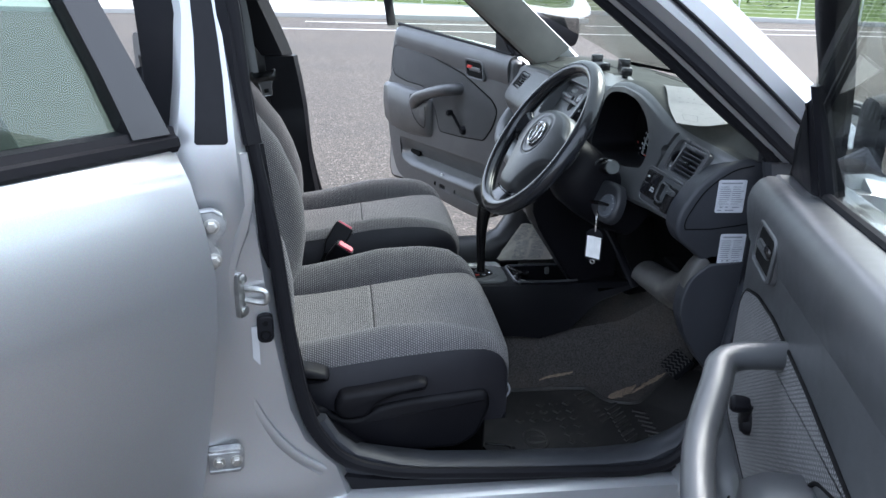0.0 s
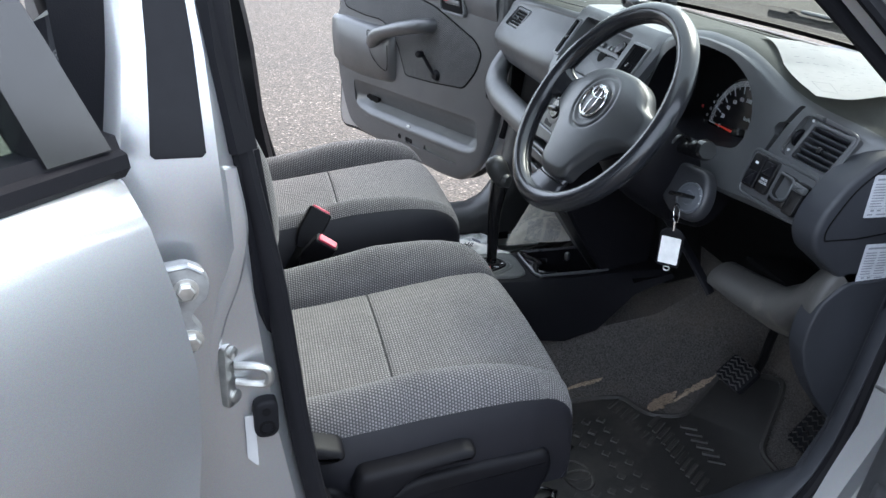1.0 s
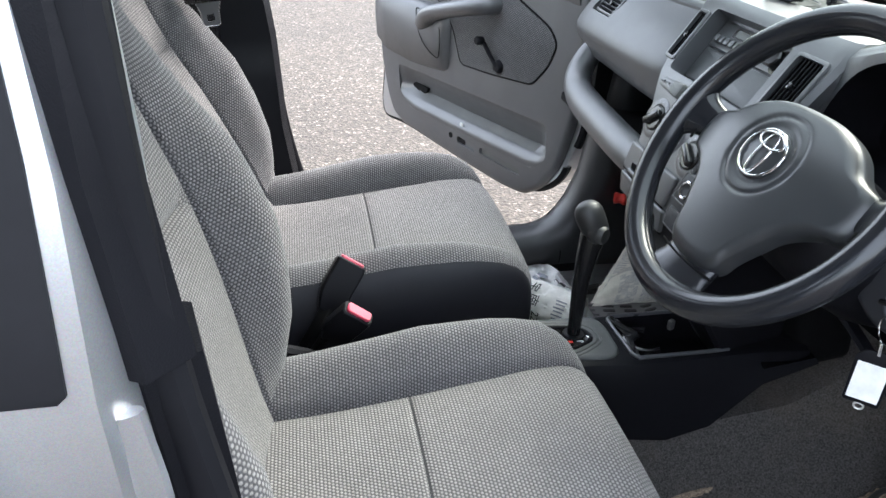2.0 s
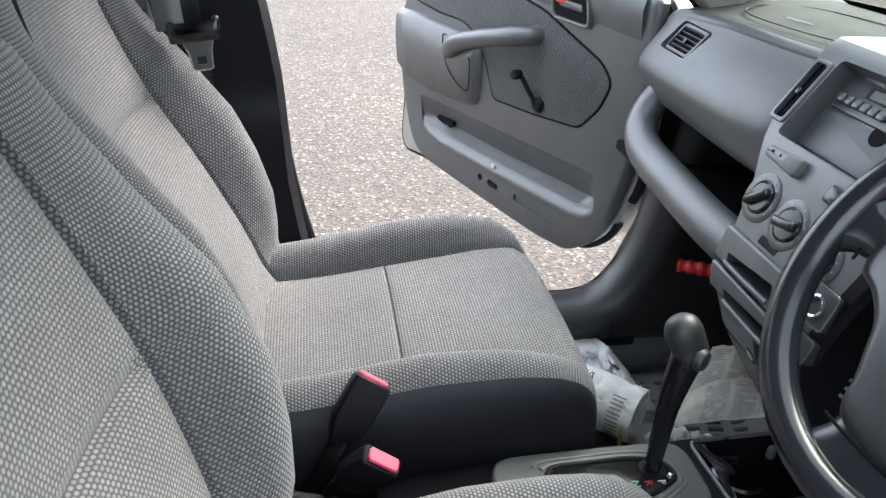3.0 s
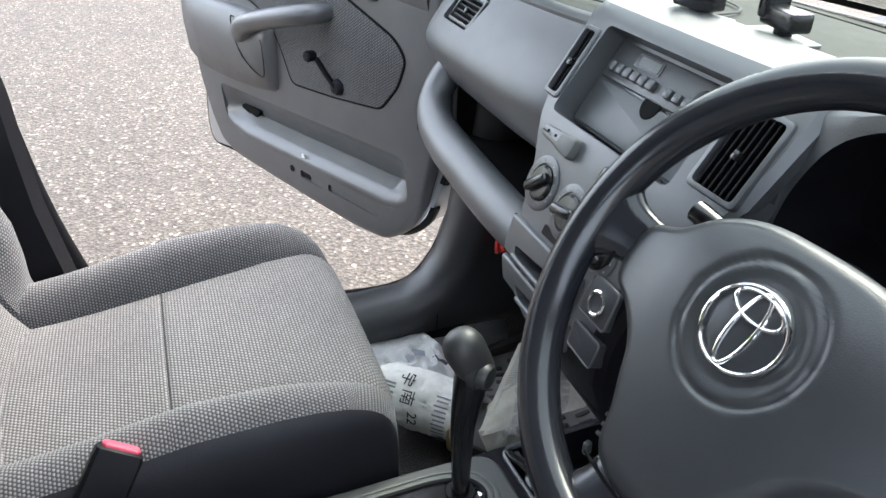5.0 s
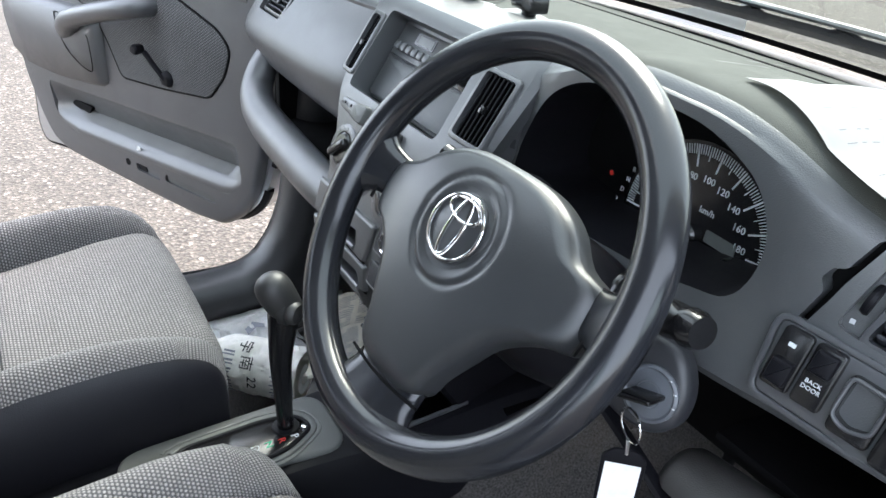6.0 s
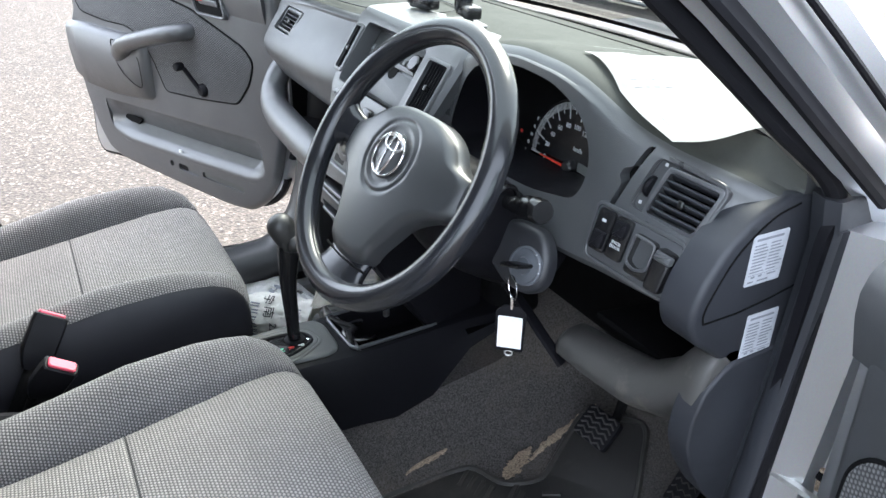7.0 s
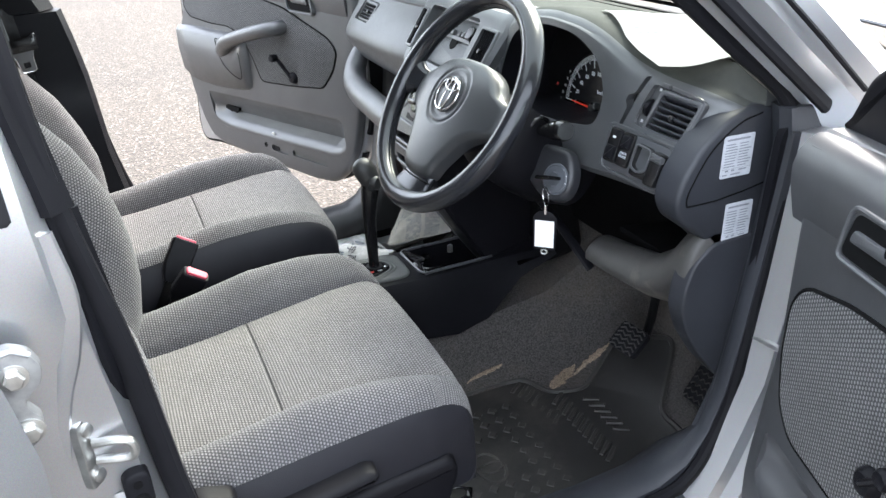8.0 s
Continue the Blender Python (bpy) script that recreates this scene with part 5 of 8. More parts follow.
    for x, y in ((0.058, -0.003), (0.076, -0.009)):
        part("reset_knob", revolve([(0.0055, 0.0), (0.0055, 0.012), (0.001, 0.013)], g @ pose(x, y, 0.004), 12), BLACK_SMOOTH, cl, "shiny black reset knob")
    g2 = axes((0.684, -0.185, 0.965), (0, -1, 0), (0.10, 0, 1))
    for k, ch in enumerate("PRND2L"):
        part("gear_letter", text_bm(ch, g2 @ pose(0.030 - 0.005 * k, 0.013 - k * 0.0135, 0.001), 0.0075), PALE_INK, cl)
    part("warning_light", revolve([(0.003, 0.0), (0.003, 0.001), (0.0005, 0.0012)], g2 @ pose(-0.006, -0.016, 0.001), 12), RED, cl, "small red warning light")
    # passenger airbag seam and demister grille on top
    ring = ring_spline([(0.625, 0.50, 1.0565), (0.64, 0.30, 1.0605), (0.70, 0.19, 1.0655), (0.78, 0.20, 1.0665), (0.80, 0.36, 1.0645), (0.77, 0.53, 1.0625), (0.68, 0.57, 1.0600)], 70)
    part("airbag_seam", tube(ring, 0.0022, 6, True, 0.5), BLACK_TRIM, d)
    bars([(k * 0.0065, 0, 0.004, 0.004) for k in range(9)], axes((0.665, 0.46, 1.0605), (0.2, -1, 0), (1, 0.2, 0)), DASH_SMOOTH, "airbag_lettering", d)
    grille = part("demister_grille", plate(round_poly([(-0.09, -0.03), (0.06, -0.03), (0.09, 0.035), (-0.06, 0.035)], 0.006), 0, 0.0015, axes((0.79, -0.575, 1.0615), (1, 0.1, -0.03), (0, 1, 0.0))), BLACK_TRIM, d, "dark demister grille")
    part("defroster_slot", box((0.010, 0.72, 0.004), pose(0.935, 0.0, 1.0465, 0, 10, 0), 0.001), BLACK_HOLE, d)
    # driver's lower panel: a rolled lip round an open tray
    roll = []
    for y, x, zc, hh, dd in ((-0.385, 0.622, 0.688, 0.026, 0.030), (-0.40, 0.612, 0.690, 0.038, 0.036), (-0.46, 0.609, 0.694, 0.042, 0.040), (-0.54, 0.610, 0.702, 0.048, 0.042), (-0.585, 0.616, 0.722, 0.062, 0.044), (-0.612, 0.618, 0.748, 0.080, 0.046), (-0.632, 0.616, 0.752, 0.086, 0.046), (-0.645, 0.616, 0.752, 0.086, 0.046), (-0.651, 0.622, 0.752, 0.080, 0.040)):
        roll.append([V(x + dd * (1 - math.cos(a)) - (0.05 if math.sin(a) < -0.2 else 0) * min(0, math.sin(a)) , y, zc + hh * math.sin(a)) for a in [2 * math.pi * k / 22 for k in range(22)]])
    part("knee_panel", loft(roll), KNEE, d, "scuffed dusty lower panel with a rounded lip", 60)
    part("lower_side", loft([[V(x, y, z) for x, z in ((0.655, 0.78), (0.640, 0.72), (0.655, 0.665), (0.70, 0.59), (0.77, 0.55), (0.82, 0.55), (0.82, 0.78))] for y in (-0.650, -0.60)]), END_DARK, d)
    flank = round_poly([(0.657, 0.817), (0.624, 0.788), (0.612, 0.749), (0.611, 0.713), (0.628, 0.668), (0.661, 0.617), (0.695, 0.578), (0.752, 0.52), (0.80, 0.52), (0.80, 0.825)], 0.012)
    part("lower_end_panel", plate(flank, -0.02, 0.013, me, 0.004, 3), END_DARK, d, "dark end panel beside the lower lip")
    # tray walls in near-black, which paints in the hollow's shade
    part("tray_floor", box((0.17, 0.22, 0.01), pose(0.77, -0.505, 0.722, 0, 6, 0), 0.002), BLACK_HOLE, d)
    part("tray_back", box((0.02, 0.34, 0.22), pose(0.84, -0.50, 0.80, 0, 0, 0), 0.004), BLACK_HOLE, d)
    part("tray_liner", loft([[V(x, y, z) for x, z in ((0.615, 0.868), (0.70, 0.855), (0.80, 0.72), (0.81, 0.60), (0.85, 0.60), (0.85, 0.90), (0.62, 0.875))] for y in (-0.638, -0.40, -0.12, -0.06)]), BLACK_HOLE, d, "hollow behind the lower panel, its shade put in as black")
    part("top_joint", tube([(0.905, -0.628, dash_section(-0.628)[1].z + 0.001), (0.80, -0.612, dash_section(-0.612)[2].z + 0.001), (0.71, -0.606, dash_section(-0.606)[3].z + 0.001)], 0.0012, 6), BLACK_HOLE, d)
    part("under_bracket", tube(spline([(0.60, -0.20, 0.77), (0.605, -0.30, 0.735), (0.61, -0.37, 0.70), (0.625, -0.40, 0.665)], 14), 0.010, 8, False, 0.6), BLACK_TRIM, d)
    # passenger side: open tray with a padded lip
    lip = spline([(0.575, 0.628, 0.905), (0.545, 0.626, 0.868), (0.524, 0.612, 0.832), (0.512, 0.57, 0.806), (0.507, 0.50, 0.796), (0.505, 0.40, 0.790), (0.505, 0.27, 0.784), (0.512, 0.17, 0.780)], 44)
    part("tray_lip", tube(lip, 0.036, 14, False, 1.0, None, None, [0.025 + 0.010 * min(1, k / 26) for k in range(44)]), DASH_GREY, d, "padded grey lip of the open glove tray")
    # glove tray inside: shade painted in with the same near-black
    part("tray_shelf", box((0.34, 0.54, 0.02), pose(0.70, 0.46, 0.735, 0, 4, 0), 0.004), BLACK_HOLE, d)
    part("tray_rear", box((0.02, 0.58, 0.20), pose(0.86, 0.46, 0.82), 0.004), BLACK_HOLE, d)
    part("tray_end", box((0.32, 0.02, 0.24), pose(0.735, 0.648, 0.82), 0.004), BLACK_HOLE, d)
    part("flare_holder", tube([(0.70, 0.60, 0.515), (0.68, 0.625, 0.512)], 0.016, 12), BLACK_TRIM, d)
    return d


dash = dashboard()


def centre_stack():
    s = thing("centre_stack", (0.56, 0.06, 0.5), "dark grey plastic centre console stack with radio and heater controls", "centre stack")
    rows = [(1.076, 0.642, -0.118, 0.250), (1.074, 0.612, -0.132, 0.262), (1.064, 0.600, -0.136, 0.267), (1.045, 0.590, -0.136, 0.267), (0.970, 0.541, -0.126, 0.254), (0.945, 0.524, -0.112, 0.240), (0.925, 0.514, -0.096, 0.226), (0.895, 0.503, -0.082, 0.208), (0.830, 0.478, -0.072, 0.186), (0.780, 0.464, -0.066, 0.176), (0.735, 0.466, -0.062, 0.168), (0.690, 0.484, -0.058, 0.165), (0.650, 0.508, -0.056, 0.163), (0.600, 0.542, -0.052, 0.160), (0.545, 0.578, -0.050, 0.155), (0.480, 0.625, -0.048, 0.15)]
    secs = []
    for z, x, a, b in rows:
        back = 0.72 if z < 0.93 else x + 0.052
        secs.append([V(px, py, z) for px, py in ((back, a + 0.030), (x + 0.03, a + 0.005), (x + 0.010, a + 0.003), (x + 0.002, a + 0.012), (x, a + 0.03), (x - 0.002, (a + b) / 2), (x, b - 0.03), (x + 0.002, b - 0.012), (x + 0.010, b - 0.004), (x + 0.03, b), (back, b))])
    shape = loft(secs)
    # lower faces on the driver's side go black: shade painted onto the stack
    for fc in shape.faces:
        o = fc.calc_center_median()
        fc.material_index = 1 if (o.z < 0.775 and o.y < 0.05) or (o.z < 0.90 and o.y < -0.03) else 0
    body = part("stack_body", shape, (DASH_GREY, BLACK_TRIM), s, "grey moulded stack body, lower driver's side blackened for shade", 45)

    def on(y, z):
        x, = lerp_table([(r[0], r[1]) for r in rows], z)
        x2, = lerp_table([(r[0], r[1]) for r in rows], z + 0.02)
        return axes((x, y, z), (0, -1, 0), (x2 - x, 0, 0.02))

    rad = on(0.090, 1.006)
    hole = round_poly([(-0.122, -0.062), (0.122, -0.062), (0.118, 0.058), (-0.118, 0.058)], 0.012)
    cut(body, plate(hole, -0.055, 0.05, rad))
    radio = part("radio", plate(round_poly([(-0.119, -0.060), (0.119, -0.060), (0.115, 0.056), (-0.115, 0.056)], 0.008), -0.06, -0.035, rad, 0.003), DASH_SMOOTH, s, "grey car radio")
    part("radio_panel", plate(round_poly([(-0.116, 0.006), (0.116, 0.006), (0.113, 0.054), (-0.113, 0.054)], 0.004), -0.04, -0.028, rad, 0.003), DASH_GREY, radio)
    part("lower_tray_door", plate(round_poly([(-0.117, -0.056), (0.117, -0.056), (0.116, 0.003), (-0.116, 0.003)], 0.004), -0.04, -0.030, rad, 0.003), DASH_DARK, radio, "dark tray door under the radio")
    part("finger_notch", revolve([(0.0005, 0.002), (0.015, 0.002), (0.017, 0.0)], rad @ pose(-0.004, 0.001, -0.031), 24), BLACK_HOLE, radio)
    part("display", plate(round_poly([(-0.070, 0.032), (-0.020, 0.032), (-0.020, 0.049), (-0.070, 0.049)], 0.003), -0.03, -0.0272, rad), BLACK_SMOOTH, radio)
    part("display_glass", plate(round_poly([(-0.062, 0.0345), (-0.024, 0.0345), (-0.024, 0.0465), (-0.062, 0.0465)], 0.002), -0.0275, -0.0265, rad), LCD, radio, "grey radio display")
    for k in range(6):
        part("preset_button", box((0.0140, 0.013, 0.010), rad @ pose(-0.099 + 0.0160 * k, 0.021, -0.026), 0.003), DASH_SMOOTH, radio)
    for k in range(3):
        part("mode_button", box((0.013, 0.012, 0.010), rad @ pose(0.014 + 0.017 * k, 0.021, -0.026), 0.003), DASH_SMOOTH, radio)
    part("volume_knob", revolve([(0.020, -0.03), (0.020, -0.024), (0.015, -0.022), (0.0145, -0.008), (0.012, -0.006), (0.001, -0.006)], rad @ pose(0.083, 0.026, 0), 28), BLACK_SMOOTH, radio, "black volume knob")
    lv = on(0.231, 1.006)
    cut(body, plate([(-0.015, -0.046), (0.015, -0.046), (0.015, 0.046), (-0.015, 0.046)], -0.04, 0.05, lv))
    vent("air_vent", lv @ pose(0, 0, 0.0), 0.036, 0.098, 3, "narrow upright centre air vent", True, s)
    rv = on(-0.082, 1.006)
    cut(body, plate([(-0.031, -0.043), (0.031, -0.043), (0.031, 0.043), (-0.031, 0.043)], -0.04, 0.05, rv))
    vent("air_vent", rv @ pose(0, 0, 0.0), 0.070, 0.094, 7, "upright slatted centre air vent", True, s)
    # row of buttons, heater knobs
    b1 = on(0.156, 0.934)
    bank = part("hazard_buttons", plate(round_poly([(-0.042, -0.008), (0.040, -0.013), (0.040, 0.013), (-0.042, 0.007)], 0.008), -0.004, 0.007, b1, 0.004), DASH_SMOOTH, s, "grey rocker buttons")
    part("button_cap", plate(round_poly([(0.006, -0.0115), (0.040, -0.0135), (0.040, 0.0135), (0.006, 0.0105)], 0.006), 0.003, 0.013, b1, 0.004), DASH_TOP, bank)
    for x in (-0.026, -0.008):
        part("pilot_dot", revolve([(0.002, 0.0), (0.002, 0.0078), (0.0005, 0.008)], b1 @ pose(x, 0.001, 0), 10), BLACK_HOLE, bank)
    b2 = on(0.040, 0.931)
    part("rear_heat_button", plate(round_poly([(-0.016, -0.012), (0.016, -0.012), (0.016, 0.012), (-0.016, 0.012)], 0.006), -0.004, 0.010, b2, 0.004), BLACK_SMOOTH, s)
    part("round_sensor", revolve([(0.008, -0.002), (0.008, 0.001), (0.001, 0.0015)], on(0.088, 0.932), 18), DASH_GREY, s)
    for y, z, turn in ((0.156, 0.881, 40), (0.084, 0.875, 10), (0.010, 0.868, -30)):
        m = on(y, z) @ Matrix.Scale(1.12, 4)
        dial = part("heater_dial", revolve([(0.031, -0.004), (0.031, 0.0015), (0.029, 0.0025), (0.022, 0.0025), (0.021, -0.002), (0.001, -0.002)], m, 36), DASH_SMOOTH, s, "round heater dial")
        part("knob", revolve([(0.0205, -0.002), (0.020, 0.003), (0.017, 0.0055), (0.001, 0.006)], m, 30), BLACK_SMOOTH, dial, "black heater knob")
        part("grip", box((0.038, 0.0115, 0.011), m @ pose(0, 0, 0.0085, 0, 0, turn), 0.004, 3), BLACK_SMOOTH, dial)
        marks = bmesh.new()
        for k in range(11):
            a = radians(-30 + k * 24)
            plate([(0.0255 * math.cos(a) - 0.001, 0.0255 * math.sin(a) - 0.001), (0.0255 * math.cos(a) + 0.001, 0.0255 * math.sin(a) - 0.001), (0.0255 * math.cos(a), 0.0255 * math.sin(a) + 0.0015)], 0.0025, 0.0029, m, bm=marks)
        part("dial_marks", marks, FAINT_INK, dial)
    part("name_plate", plate(round_poly([(-0.020, -0.006), (0.020, -0.006), (0.020, 0.006), (-0.020, 0.006)], 0.002), 0, 0.002, on(0.094, 0.842)), BLACK_TRIM, s)
    # trays below
    for z, face, mouth in ((0.800, ((-0.118, -0.014), (0.046, -0.019), (0.050, 0.034), (-0.122, 0.034)), ((-0.087, -0.008), (-0.092, 0.003), (0.012, 0.012), (0.022, -0.008))),
                           (0.752, ((-0.112, -0.006), (0.052, -0.012), (0.054, 0.028), (-0.117, 0.031)), ((-0.064, -0.007), (-0.074, 0.007), (0.032, 0.012), (0.040, -0.008)))):
        m = on(0.055, z)
        tray = part("pull_tray", plate(round_poly(face, 0.006), -0.01, 0.008, m, 0.004, 3), DASH_GREY, s, "grey pull-out tray front")
        cut(tray, plate(round_poly(mouth, 0.003), -0.03, 0.03, m))
        cut(body, plate(round_poly(mouth, 0.003), -0.05, 0.03, m))
        part("tray_hollow", plate(round_poly([(x * 1.02, y) for x, y in mouth], 0.003), -0.050, -0.030, m), BLACK_HOLE, tray)
        (xa, ya), (xb, yb) = mouth[0], mouth[3]
        part("finger_lip", tube([m @ V(xa - 0.004 + (xb - xa) * t, ya - 0.003 + (yb - ya) * t - 0.001 * math.sin(math.pi * t), 0.0075) for t in [k / 12 for k in range(13)]], 0.0038, 10), DASH_SMOOTH, tray, "shiny rounded lip")
        part("tray_joint", tube([m @ V(x, y, 0.004) for x, y in ((face[3][0] + 0.002, face[3][1]), (face[0][0], face[0][1] - 0.001), (face[1][0], face[1][1] - 0.001))], 0.0015, 6), BLACK_HOLE, tray)
    part("belly_joint", tube([on(0.150 - 0.02 * k, 0.680 - 0.0006 * k) @ V(0, 0, 0.0006) for k in range(10)], 0.0010, 6), BLACK_HOLE, s)
    lit = on(0.070, 0.687)
    part("lock", revolve([(0.0125, -0.003), (0.0125, 0.002), (0.0095, 0.003), (0.009, 0.001), (0.001, 0.001)], lit, 20), BLACK_SMOOTH, s, "black lock surround")
    part("lock_barrel", revolve([(0.0085, 0.0), (0.0080, 0.0025), (0.001, 0.003)], lit, 16), STEEL, s, "steel lock barrel")
    sock = on(-0.033, 0.828)
    part("socket_panel", plate(round_poly([(-0.027, -0.021), (0.025, -0.021), (0.022, 0.024), (-0.024, 0.024)], 0.006), -0.01, 0.006, sock, 0.003, 3), END_DARK, s, "dark panel round the lighter socket")
    part("socket_edge", tube([sock @ V(p.x, p.y, 0.0055) for p in round_poly([(-0.027, -0.021), (0.025, -0.021), (0.022, 0.024), (-0.024, 0.024)], 0.006)], 0.0014, 6, True), DASH_SMOOTH, s)
    part("power_socket", revolve([(0.0145, 0.004), (0.0145, 0.010), (0.0125, 0.011), (0.0105, 0.010), (0.0100, -0.004), (0.001, -0.004)], sock, 28), CHROME, s, "round chromed lighter socket")
    part("socket_hole", revolve([(0.0098, 0.004), (0.001, 0.0045)], sock, 20), BLACK_HOLE, s)
    spare = on(-0.034, 0.780)
    part("blank_panel", plate(round_poly([(-0.025, -0.014), (0.024, -0.016), (0.025, 0.016), (-0.025, 0.016)], 0.005), -0.01, 0.006, spare, 0.003, 3), END_DARK, s, "dark blanking panel")
    part("blank_edge", tube([spare @ V(p.x, p.y, 0.0055) for p in round_poly([(-0.025, -0.014), (0.024, -0.016), (0.025, 0.016), (-0.025, 0.016)], 0.005)], 0.0012, 6, True), DASH_SMOOTH, s)
    return s


centre_stack()


def flare():
    f = thing("road_flare", (0.68, 0.62, 0.509), "red emergency flare clipped under the glove tray", "flare")
    rings = 25
    path = [(0.649 + 0.0045 * k, 0.586 - 0.0030 * k, 0.533 + 0.0004 * k) for k in range(rings)]
    part("flare_body", tube(path, 0.0135, 16, False, 1.0, None, None, [0.0150 if k % 4 < 2 else 0.0122 for k in range(rings)]), RED, f, "ribbed red plastic case", 20)


flare()


# ---- steering ----
def steering():
    a, b = radians(33.9), radians(-2.7)
    c = V(0.405, -0.2957, 0.9837)
    nrm = V(-math.cos(a) * math.cos(b), math.sin(b), math.sin(a)).normalized()
    across = V(-nrm.y, nrm.x, 0).normalized()
    wide = 1.053
    m = axes(c, across, nrm.cross(across)) @ Matrix.Scale(wide, 4)
    s = thing("steering_wheel", c, "three-spoke dark grey plastic steering wheel, shiny from use", "steering wheel")
    R = 0.1705
    rim = [m @ V(R * math.cos(t), R * math.sin(t), 0) for t in [2 * math.pi * k / 96 for k in range(96)]]
    part("rim", tube(rim, 0.0172, 20, True, 1.0, nrm), LEATHER, s, "worn shiny dark grey rim")

    def spoke(a0, rows):
        """A flat moulded arm: rows of distance, half width, depth and half thickness."""
        e, f = V(math.cos(a0), math.sin(a0), 0), V(-math.sin(a0), math.cos(a0), 0)
        return loft([[m @ (e * r + f * (w * math.copysign(abs(math.cos(q)) ** 0.55, math.cos(q))) + V(0, 0, h + t * math.sin(q))) for q in [2 * math.pi * j / 24 for j in range(24)]] for r, w, h, t in rows])

    side_arm = [(0.112, 0.020, -0.028, 0.010), (0.132, 0.021, -0.020, 0.0115), (0.140, 0.0225, -0.016, 0.012), (0.148, 0.025, -0.012, 0.0125), (0.155, 0.031, -0.008, 0.0125), (0.161, 0.040, -0.005, 0.012), (0.166, 0.054, -0.002, 0.010)]
    part("spoke", spoke(radians(177), side_arm), LEATHER, s, "smooth dark side spoke")
    part("spoke", spoke(radians(3), side_arm), LEATHER, s, "smooth dark side spoke, shiny from wear")
    part("spoke", spoke(radians(-91), [(0.095, 0.043, -0.020, 0.010), (0.124, 0.043, -0.014, 0.012), (0.138, 0.044, -0.012, 0.0125), (0.148, 0.048, -0.010, 0.013), (0.156, 0.055, -0.008, 0.0125), (0.162, 0.065, -0.005, 0.011), (0.167, 0.080, -0.001, 0.009)]), LEATHER, s, "wide lower spoke")
    # airbag pad: one domed moulding with a shallow dish round the emblem
    half = [(0.0, 0.0690), (0.045, 0.0665), (0.078, 0.054), (0.103, 0.033), (0.131, 0.0225), (0.1370, 0.0), (0.130, -0.0240), (0.103, -0.034), (0.077, -0.053), (0.063, -0.076), (0.050, -0.100), (0.044, -0.118), (0.029, -0.127), (0.0, -0.130)]
    out = ring_spline([V(x, y, 0) for x, y in half] + [V(-x, y, 0) for x, y in half[-2:0:-1]], 96)

    def dome(x, y, k):
        z = 0.012 - 1.1 * x * x - 0.20 * min(y, 0) ** 2 - 2.6 * max(y, 0) ** 2
        z -= 0.009 * max(0, (k - 0.88) / 0.12) ** 2.2
        r = math.hypot(x + 0.002, y - 0.004)
        z -= 0.0035 * min(1, max(0, (0.0445 - r) / 0.010)) + 0.0026 * math.exp(-(((r - 0.0465) / 0.0030) ** 2))
        return z

    rows = [[m @ V(p.x, p.y, dome(p.x, p.y, 1.0) - 0.018) for p in out]]
    for k in [1.0, 0.99, 0.97, 0.95, 0.92, 0.88] + [0.86 - 0.01 * q for q in range(83)]:
        rows.append([m @ V(p.x * k, p.y * k, dome(p.x * k, p.y * k, k)) for p in out])
    pad = part("airbag_pad", loft(rows), HUB, s, "grained grey centre pad", 60)
    seam = [m @ V(x, -0.1300 - 0.003 * math.cos(x * 30), -0.0010 - 0.9 * x * x) for x in [-0.050 + 0.005 * q for q in range(21)]]
    part("pad_seam", tube(seam, 0.0015, 6), BLACK_HOLE, s)
    for side in (-1, 1):
        gap = [m @ V(side * (0.1385 + 0.002 * math.cos(y * 50)), y, -0.0085) for y in [-0.022 + 0.0044 * q for q in range(11)]]
        part("spoke_joint", tube(gap, 0.0018, 6), BLACK_HOLE, s)
    e = m @ pose(-0.002, 0.004, 0.0090, 0, 0, -4)
    part("emblem_disc", revolve([(0.0300, -0.004), (0.0300, 0.0), (0.028, 0.0010), (0.001, 0.0014)], e, 40), HUB, pad)
    for rx, ry, cx, cy in ((0.0295, 0.0270, 0, 0), (0.0085, 0.0255, 0, 0.0), (0.0190, 0.0088, 0, 0.0150)):
        part("emblem_ring", tube([e @ V(cx + rx * math.cos(t), cy + ry * math.sin(t), 0.0022) for t in [2 * math.pi * k / 48 for k in range(48)]], 0.0017, 8, True), CHROME, pad, "chrome oval emblem ring")
    bars([(-0.052, -0.100, 0.020, 0.0030), (-0.050, -0.107, 0.017, 0.0030), (-0.049, -0.114, 0.012, 0.0030)], m @ pose(0, 0, 0.0035) @ pose(0, 0, 0, 0, -3, 0), END_DARK, "embossed_lettering", pad)
    part("back_cover", revolve([(0.072, -0.040), (0.068, -0.055), (0.055, -0.07), (0.03, -0.075)], m, 32), BLACK_TRIM, s)

    col = thing("steering_column", c - nrm * 0.12, "black plastic steering column with stalks and ignition lock", "steering column")
    d = -nrm
    secs = []
    for t, w, hu, hd in ((0.070, 0.056, 0.045, 0.055), (0.09, 0.072, 0.055, 0.075), (0.12, 0.084, 0.055, 0.088), (0.17, 0.082, 0.05, 0.092), (0.23, 0.075, 0.04, 0.09), (0.30, 0.07, 0.03, 0.07)):
        o = c + d * t
        up = (m.to_3x3() @ V(0, 1, 0)).normalized()
        secs.append([o + V(0, 1, 0) * (-w * math.copysign(abs(math.cos(q)) ** 0.7, math.cos(q))) + up * ((hu if math.sin(q) > 0 else hd) * math.copysign(abs(math.sin(q)) ** 0.7, math.sin(q))) for q in [2 * math.pi * j / 28 for j in range(28)]])
    part("column_cover", loft(secs), BLACK_TRIM, col, "black column cover")
